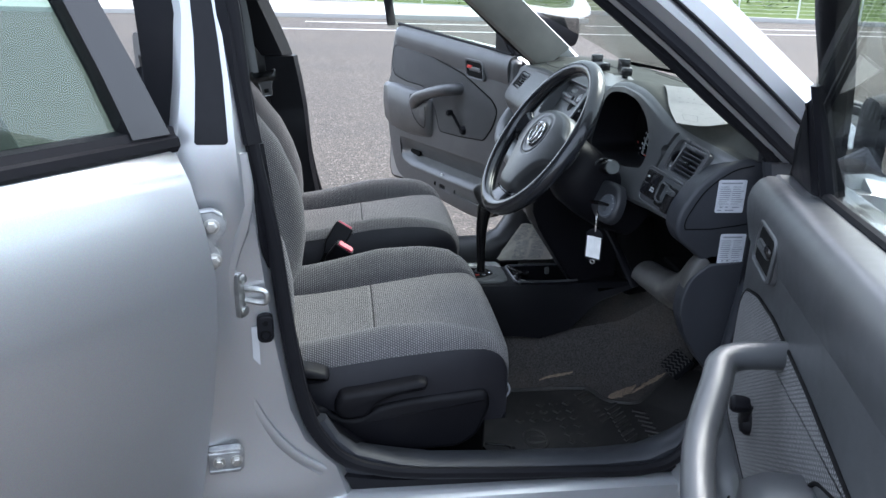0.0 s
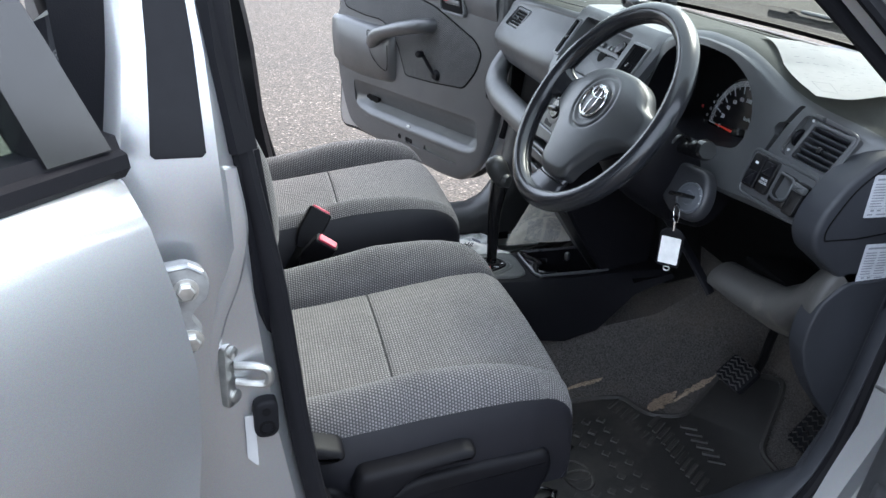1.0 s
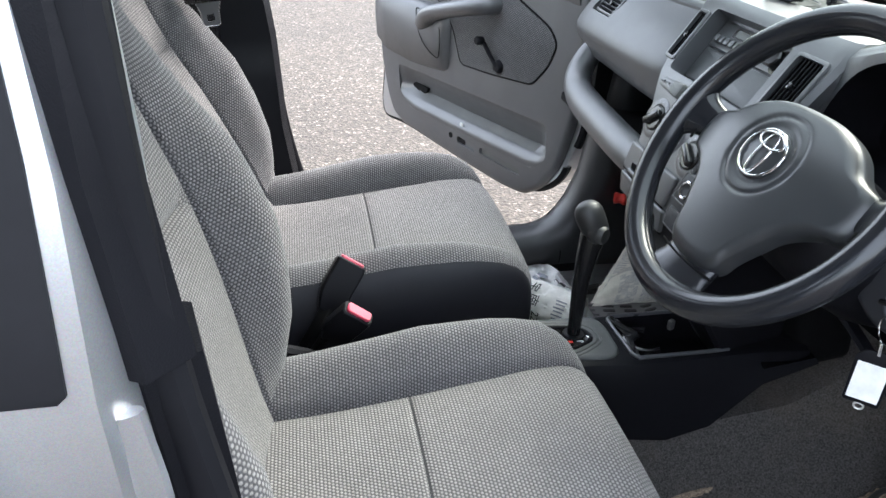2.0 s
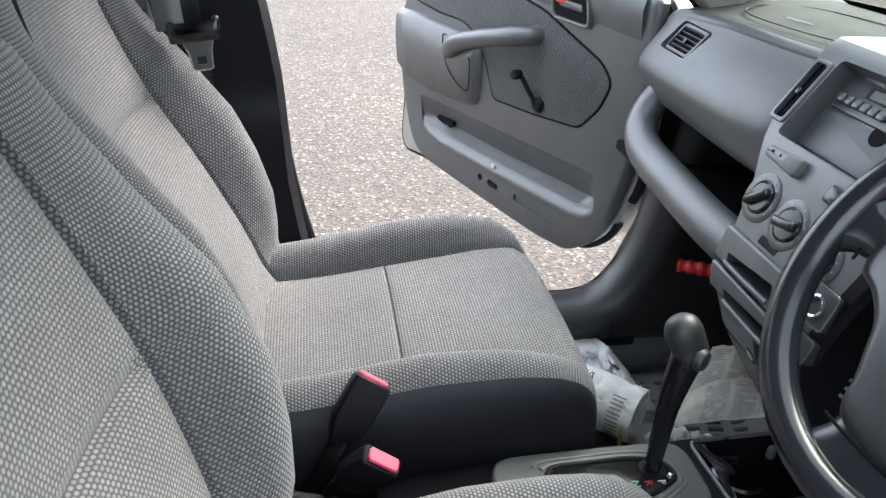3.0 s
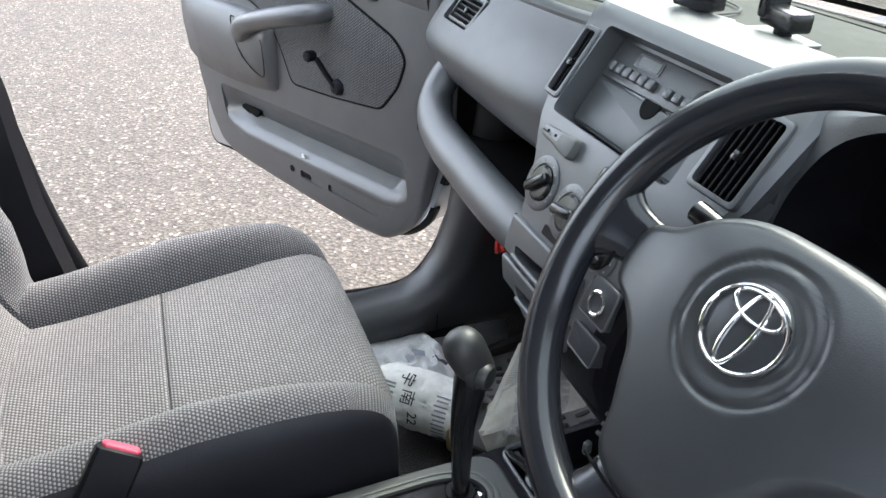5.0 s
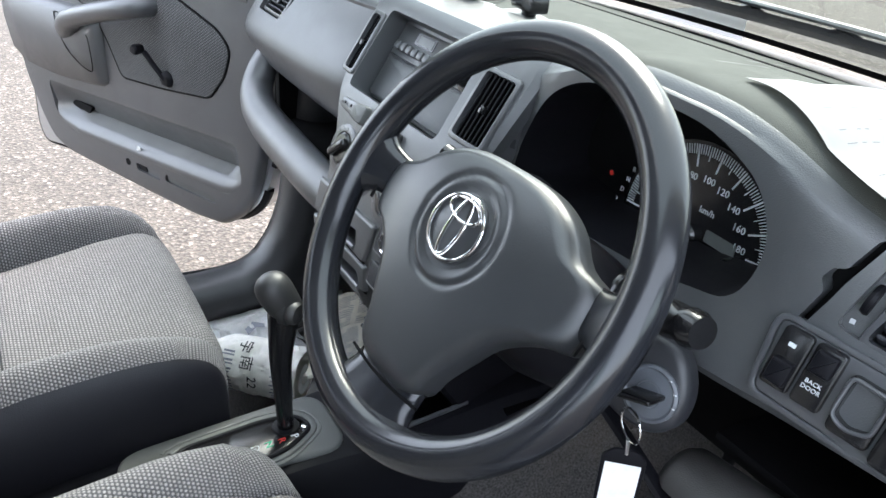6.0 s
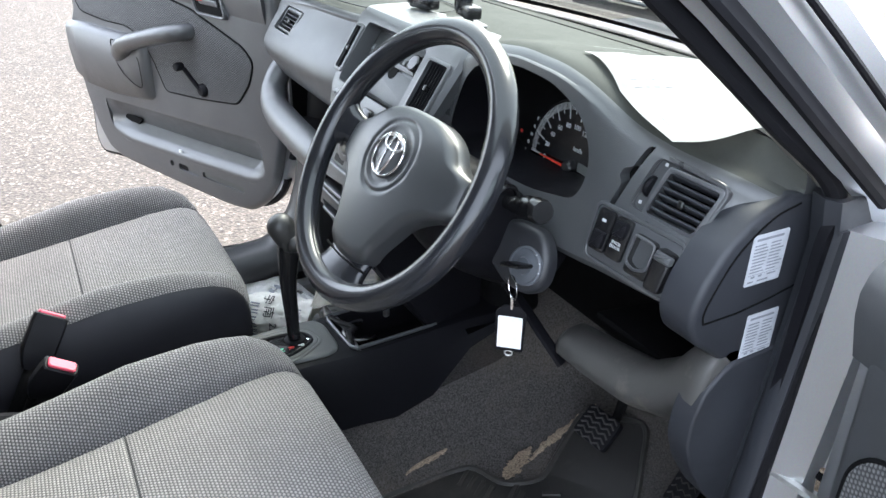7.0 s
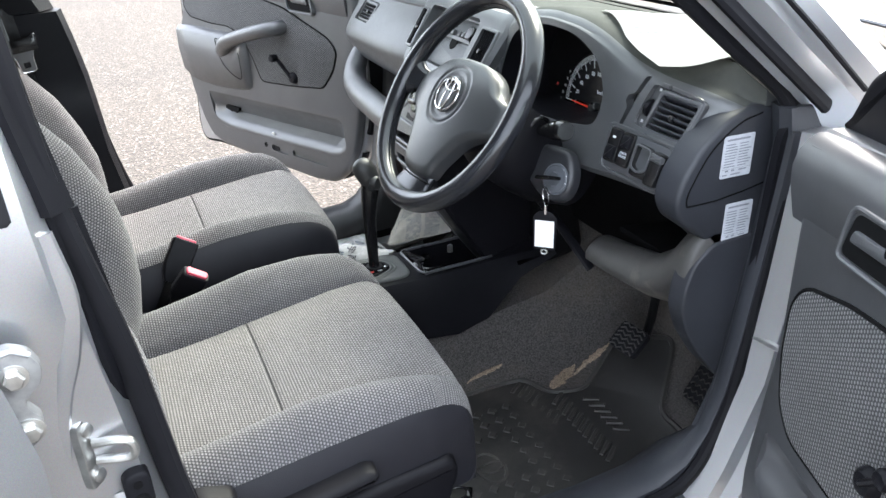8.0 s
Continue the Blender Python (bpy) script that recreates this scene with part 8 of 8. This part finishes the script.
# ---- papers, labels, small things ----
def inspection_paper():
    p = thing("paper_sheet", (0.74, -0.46, 1.08), "white printed paper sheet lying on the dashboard", "paper sheet")
    a, b, c, e = V(0.656, -0.340, 1.102), V(0.915, -0.366, 1.070), V(0.722, -0.590, 1.066), V(0.590, -0.576, 1.062)

    def f(i, j):
        s, t = i / 32, j / 32
        q = a.lerp(b, s).lerp(e.lerp(c, s), t)
        sup = max(dash_top(q.x, q.y) + 0.003, q.z)
        return V(q.x, q.y, sup + 0.006 * math.sin(3 * s + 2 * t) ** 2 + 0.004 * math.sin(7 * t) * (1 - s))

    bm = surface(33, 33, f)
    bmesh.ops.solidify(bm, geom=bm.faces[:], thickness=0.0006)
    part("sheet", bm, PAPER, p, "white sheet", 60)
    rng = random.Random(2)

    def strip(ink, s0, s1, t0, t1):
        def g(s, t):
            i, j = min(31.99, s * 32), min(31.99, t * 32)
            i0, j0 = int(i), int(j)
            u, v = i - i0, j - j0
            return (f(i0, j0) * (1 - u) * (1 - v) + f(i0 + 1, j0) * u * (1 - v) + f(i0, j0 + 1) * (1 - u) * v + f(i0 + 1, j0 + 1) * u * v) + V(0, 0, 0.0009)
        n = max(1, int((s1 - s0) * 32))
        lo = [ink.verts.new(g(s0 + (s1 - s0) * k / n, t0)) for k in range(n + 1)]
        hi = [ink.verts.new(g(s0 + (s1 - s0) * k / n, t1)) for k in range(n + 1)]
        for k in range(n):
            ink.faces.new((lo[k], lo[k + 1], hi[k + 1], hi[k]))

    for k in range(15):
        t = 0.10 + k * 0.052
        s = 0.10
        ink = bmesh.new()
        while s < 0.86:
            w = rng.uniform(0.015, 0.07)
            if rng.random() < 0.6:
                strip(ink, s, min(0.92, s + w), t, t + 0.004)
            s += w + rng.uniform(0.02, 0.09)
        part("line_of_print", ink, SHEET_INK, p, "", 35, "stuff")
    box_ink = bmesh.new()
    for s0, s1, t0, t1 in ((0.12, 0.125, 0.74, 0.9), (0.30, 0.305, 0.74, 0.9), (0.12, 0.305, 0.735, 0.74), (0.12, 0.305, 0.90, 0.905)):
        strip(box_ink, s0, s1, t0, t1)
    part("stamp_box", box_ink, SHEET_INK, p)


def dash_top(x, y):
    sec = dash_section(max(-0.64, min(0.73, y)))
    best = 0
    for a, b in zip(sec[:12], sec[1:12]):
        if min(a.x, b.x) - 1e-6 <= x <= max(a.x, b.x) + 1e-6:
            best = a.z + (b.z - a.z) * (x - a.x) / (b.x - a.x)
    return best


inspection_paper()


def sticker(x0, x1, z0, z1, lean):
    m = axes(((x0 + x1) / 2, -0.6515, (z0 + z1) / 2), (1, -0.02, 0), (lean, 0, 1))
    w, h = (x1 - x0) / 2, (z1 - z0) / 2
    s = thing("service_sticker", m.translation, "small grey printed service sticker on the dashboard end", "sticker", "service stickers")
    part("label", plate(round_poly([(-w, -h), (w, -h), (w, h), (-w, h)], 0.003), 0, 0.0007, m), STICKER, s)
    rows = [(-w * 0.8, h * 0.76, w * 1.5, h * 0.09)]
    rng = random.Random(int(z0 * 100))
    for k in range(9):
        y = h * (0.56 - 0.13 * k)
        rows.append((-w * 0.84, y, w * rng.uniform(0.6, 0.8), h * 0.045))
        rows.append((w * 0.06, y, w * rng.uniform(0.5, 0.8), h * 0.045))
    rows += [(-w * 0.7, -h * 0.70, w * 0.2, h * 0.08), (-w * 0.3, -h * 0.70, w * 0.2, h * 0.08), (w * 0.2, -h * 0.70, w * 0.5, h * 0.06), (-w * 0.84, -h * 0.88, w * 0.3, h * 0.06), (-w * 0.3, -h * 0.88, w * 0.6, h * 0.06), (-w * 0.9, -h * 0.58, w * 1.8, h * 0.012)]
    bars(rows, m @ pose(0, 0, 0.0008), INK, "print", s)


sticker(0.652, 0.706, 0.918, 0.980, 0.10)
sticker(0.672, 0.722, 0.812, 0.876, 0.10)


def crumpled(name, outline, z0, height, seed, material, label, category, fold=1.0):
    """A loose heap of folded newspaper: a crumpled sheet over the floor."""
    rng = random.Random(seed)
    p = thing(name, (outline[0][0], outline[0][1], z0), label, category, "newspapers")
    xs, ys = [q[0] for q in outline], [q[1] for q in outline]
    a, b, c, e = (V(*q, 0) for q in outline)
    off = rng.uniform(0, 50)

    def f(i, j):
        s, t = i / 34, j / 34
        q = a.lerp(b, s).lerp(e.lerp(c, s), t)
        n1 = noise.noise(V(q.x * 9 + off, q.y * 9, 0.3))
        n2 = abs(noise.noise(V(q.x * 26 + off, q.y * 22, 4.1)))
        n3 = abs(noise.noise(V(q.x * 60 + off, q.y * 55, 8.1)))
        rim = min(1, 6 * min(s, 1 - s, t, 1 - t))
        h = (0.55 + 0.45 * n1 - 0.35 * n2 - 0.14 * n3) * height * rim
        return V(q.x + 0.012 * n1 * fold, q.y + 0.012 * n2 * fold, z0 + max(0.003, h))

    bm = surface(35, 35, f)
    bmesh.ops.solidify(bm, geom=bm.faces[:], thickness=0.0008)
    part("paper", bm, material, p, "crumpled sheet", 25)
    ink = bmesh.new()
    for col in range(3, 31, 7):
        for row in range(4, 30):
            if rng.random() < 0.25:
                continue
            for cc in range(col, col + rng.randrange(3, 6)):
                q, r, s, t = f(row, cc), f(row + 1, cc), f(row + 1, cc + 1), f(row, cc + 1)
                for u0 in (0.1, 0.6):
                    a0, a1, b1, b0 = q.lerp(r, u0), t.lerp(s, u0), t.lerp(s, u0 + 0.2), q.lerp(r, u0 + 0.2)
                    ink.faces.new([ink.verts.new(v + V(0, 0, 0.0025)) for v in (a0, a1, b1, b0)])
    part("print", ink, INK, p, "grey lines of print", 35, "stuff")
    return p, f


crumpled("newspaper", [(0.52, 0.21), (0.66, 0.20), (0.68, 0.36), (0.54, 0.38)], 0.262, 0.12, 3, NEWS, "crumpled newspaper on the passenger floor", "newspaper")


def plastic_bag():
    """A thin white bag, slumped over the mat and up against the sill lining."""
    b = thing("plastic_bag", (0.50, 0.52, 0.262), "thin white printed plastic bag slumped on the passenger floor", "plastic bag")

    def f(i, j):
        s, t = i / 44, j / 40
        q = V(0.385, 0.425, 0).lerp(V(0.598, 0.425, 0), s).lerp(V(0.385, 0.604, 0).lerp(V(0.560, 0.600, 0), s), t)
        n1 = noise.noise(V(q.x * 11, q.y * 13, 1.7))
        n2 = abs(noise.noise(V(q.x * 34 + 3, q.y * 24 + q.x * 18, 5.2)))
        n3 = abs(noise.noise(V(q.x * 80, q.y * 70, 2.9)))
        side = min(1, (1 - s) * 3.2) ** 0.6 * min(1, 0.35 + t * 2.5)
        flat = 1 - 0.75 * max(0, t - 0.75) / 0.25
        h = 0.073 * side + (0.018 * n1 - 0.022 * n2 - 0.006 * n3 + 0.006) * flat * side
        return V(q.x + 0.008 * n1 * flat, q.y + 0.006 * n2 * flat, 0.2655 + max(0.0, h * 1.05))

    bm = surface(45, 41, f)
    bmesh.ops.solidify(bm, geom=bm.faces[:], thickness=0.0006)
    part("film", bm, CARD, b, "creased white film", 30)

    def shape(name, pts, material, label=""):
        ink = bmesh.new()
        ink.faces.new([ink.verts.new(f(44 * s, 40 * t) + V(0, -0.0015, 0.002)) for s, t in pts])
        part(name, ink, material, b, label)

    for k in range(5):
        shape("printed_bar", [(0.56 + 0.05 * k, 0.52 - 0.06 * k), (0.60 + 0.05 * k, 0.53 - 0.06 * k), (0.63 + 0.05 * k, 0.44 - 0.06 * k), (0.60 + 0.05 * k, 0.43 - 0.06 * k)], INK_BLACK)
    shape("printed_patch", [(0.30, 0.62), (0.40, 0.68), (0.52, 0.64), (0.50, 0.56), (0.40, 0.56), (0.31, 0.52)], INK, "pale grey print")
    slip = thing("paper_slip", (0.45, 0.605, 0.29), "small white paper slip against the sill carpet", "paper")
    part("slip", plate(round_poly([(0.395, -0.020), (0.487, -0.020), (0.487, 0.026), (0.395, 0.024)], 0.002), 0, 0.001, axes((0, 0.6085, 0.312), (1, 0, 0), (0, 0.10, 1))), CARD, slip)


plastic_bag()


def wrapped_parcel():
    """A newspaper-wrapped bundle, standing between the console and the passenger seat."""
    w = thing("newspaper_bundle", (0.43, 0.22, 0.262), "bundle wrapped in newspaper with brown tape", "newspaper bundle")
    secs = []
    foot, head = V(0.362, 0.475, 0.347), V(0.499, 0.345, 0.343)
    ax = (head - foot).normalized()
    near = V(ax.y, -ax.x, 0)
    for k in range(34):
        t = k / 33
        o = foot.lerp(head, t)
        r = 0.056 * (math.sin(math.pi * min(0.62, 0.10 + 0.80 * t))) ** 0.4
        ring = []
        for j in range(72):
            q = 2 * math.pi * j / 72
            swell = noise.noise(V(math.cos(q) * 2.2, math.sin(q) * 2.2, t * 7))
            fold = abs(noise.noise(V(math.cos(q) * 4.5 + 9, math.sin(q) * 4.5, t * 13)))
            ring.append(o + (near * math.cos(q) + V(0, 0, math.sin(q))) * (r * (1 + 0.09 * swell - 0.10 * fold)))
        secs.append(ring)
    for k, (deep, f) in enumerate(((0.0, 0.90), (-0.012, 0.84), (-0.030, 0.80))):
        secs.append([head + ax * deep + (v - head) * f for v in secs[33]])
    part("wrapping", loft(secs), NEWS, w, "crumpled newsprint wrapping", 25)
    core = [head + ax * 0.001 + (near * math.cos(q) + V(0, 0, math.sin(q))) * (0.036 - 0.0016 * k) for k, q in enumerate([2.6 + 0.45 * j for j in range(17)])]
    part("rolled_core", tube(core, 0.009, 6, False, 0.12, ax), CARD, w, "rolled paper inside the bundle")
    band = [head - ax * 0.012 + (near * math.cos(q) + V(0, 0, math.sin(q))) * 0.0545 for q in [-0.9 + 1.1 * j / 16 for j in range(17)]]
    part("tape", tube(band, 0.013, 6, False, 0.10, ax), TAPE, w, "strip of brown tape")

    def printed(words, t, q, size):
        d = near * math.cos(q) + V(0, 0, math.sin(q))
        up = V(0, 0, math.cos(q)) - near * math.sin(q)
        part("headline", text_bm(words, axes(foot.lerp(head, t) + d * 0.0575, up * -1, ax), size), INK_BLACK, w, "bold black print")

    printed("宇", 0.42, 1.28, 0.029)
    printed("南", 0.48, 0.72, 0.029)
    printed("22", 0.56, 0.10, 0.026)
    for k in range(6):
        q = -0.5 + 0.30 * k
        d = near * math.cos(q) + V(0, 0, math.sin(q))
        up = V(0, 0, math.cos(q)) - near * math.sin(q)
        bars([(-0.004, 0.0, 0.003, 0.026), (0.004, 0.003, 0.003, 0.022)], axes(foot.lerp(head, 0.75) + d * 0.0560, up * -1, ax), INK, "fine_print", w)
        bars([(-0.003, 0.0, 0.004, 0.022), (0.004, -0.003, 0.003, 0.026)], axes(foot.lerp(head, 0.22) + d * 0.0555, up * -1, ax), INK, "fine_print", w)


wrapped_parcel()


def folded_news():
    """A folded newspaper page leaning on the tray beyond the gear lever."""
    p = thing("newspaper", (0.50, 0.10, 0.535), "folded newspaper page leaning out of the console tray", "newspaper", "newspapers")

    def back(i, j):
        s, t = i / 20, j / 20
        q = V(0.410, 0.106, 0.545).lerp(V(0.620, 0.120, 0.545), s).lerp(V(0.492, 0.168, 0.630).lerp(V(0.625, 0.190, 0.600), s), t)
        return q + V(0, 0, 0.010 * math.sin(math.pi * s) * t + 0.005 * noise.noise(V(s * 6, t * 6, 2)))

    def front(i, j):
        s, t = i / 20, j / 20
        q = V(0.412, 0.100, 0.543).lerp(V(0.575, 0.108, 0.540), s)
        return q + V(0.02 * t, 0.030 * t * t, 0.056 * t * math.sin(math.pi * (0.08 + 0.84 * s)) ** 0.7 + 0.003 * noise.noise(V(s * 5, t * 4, 7)))

    for f, cols in ((back, (1, 7, 13)), (front, (5, 11))):
        bm = surface(21, 21, f)
        bmesh.ops.solidify(bm, geom=bm.faces[:], thickness=0.0008)
        part("page", bm, NEWS_OLD, p, "grey newsprint page", 30)
        ink = bmesh.new()
        for k in range(2, 38):
            for c in cols:
                for h in range(4):
                    i, j = c + 1.2 * h, 0.5 * k
                    up = V(-0.0004, -0.0012, 0.0016)
                    if noise.noise(V(i * 0.9, j * 0.7, 3)) < 0.25:
                        ink.faces.new([ink.verts.new(v + up) for v in (f(i, j), f(i + 1.2, j), f(i + 1.2, j + 0.2), f(i, j + 0.2))])
        part("print", ink, FAINT_INK, p, "columns of grey print", 35, "stuff")


folded_news()


def phone_clip(at, turn, label):
    c = thing("holder_clip", at, label, "phone holder", "phone holder parts")
    m = pose(*at, 0, 0, turn)
    part("base", plate(round_poly([(-0.045, -0.02), (0.045, -0.02), (0.045, 0.02), (-0.045, 0.02)], 0.006), 0.0, 0.004, m, 0.001), DASH_GREY, c)
    part("jaw", box((0.060, 0.028, 0.022), m @ pose(0, 0.0, 0.022), 0.004), BLACK_SMOOTH, c, "black clamp jaw")
    part("jaw_tip", box((0.016, 0.032, 0.034), m @ pose(0.026, 0.0, 0.034), 0.004), BLACK_SMOOTH, c)
    part("stem", box((0.018, 0.014, 0.018), m @ pose(0, 0, 0.010), 0.002), BLACK_SMOOTH, c)


phone_clip((0.690, 0.170, 1.067), 100, "black plastic phone holder clip on the dashboard top")
phone_clip((0.720, 0.060, 1.067), 80, "black plastic phone holder clamp on the dashboard top")


def wiper():
    w = thing("windscreen_wiper", (1.05, -0.2, 1.06), "black wiper arm lying on the windscreen", "wiper")
    part("arm", tube(spline([(1.16, -0.55, 1.05), (1.10, -0.35, 1.075), (1.075, -0.10, 1.085), (1.075, 0.10, 1.085)], 20), 0.008, 8, False, 0.6), DASH_GREY, w)
    part("blade", tube(spline([(1.085, -0.45, 1.060), (1.08, -0.1, 1.068), (1.075, 0.22, 1.066)], 16), 0.006, 6, False, 1.6), RUBBER, w)
    for y in (-0.35, -0.2, -0.05, 0.1):
        part("bridge", tube([(1.083, y, 1.066), (1.079, y + 0.04, 1.080), (1.080, y + 0.08, 1.066)], 0.004, 6), BLACK_TRIM, w)


wiper()


def under_seat_wires():
    w = thing("cable", (0.30, -0.42, 0.262), "loose black cable lying on the mat by the seat", "cable")
    part("wire", tube(spline([(0.20, -0.36, 0.33), (0.255, -0.352, 0.300), (0.285, -0.40, 0.270), (0.300, -0.430, 0.2665), (0.325, -0.440, 0.2665), (0.357, -0.432, 0.2665), (0.352, -0.412, 0.2665), (0.300, -0.398, 0.2665)], 30), 0.003, 8), BLACK_SMOOTH, w)
    part("plug", box((0.026, 0.012, 0.010), pose(0.358, -0.433, 0.268, 0, 0, 60), 0.003), BLACK_SMOOTH, w)


under_seat_wires()
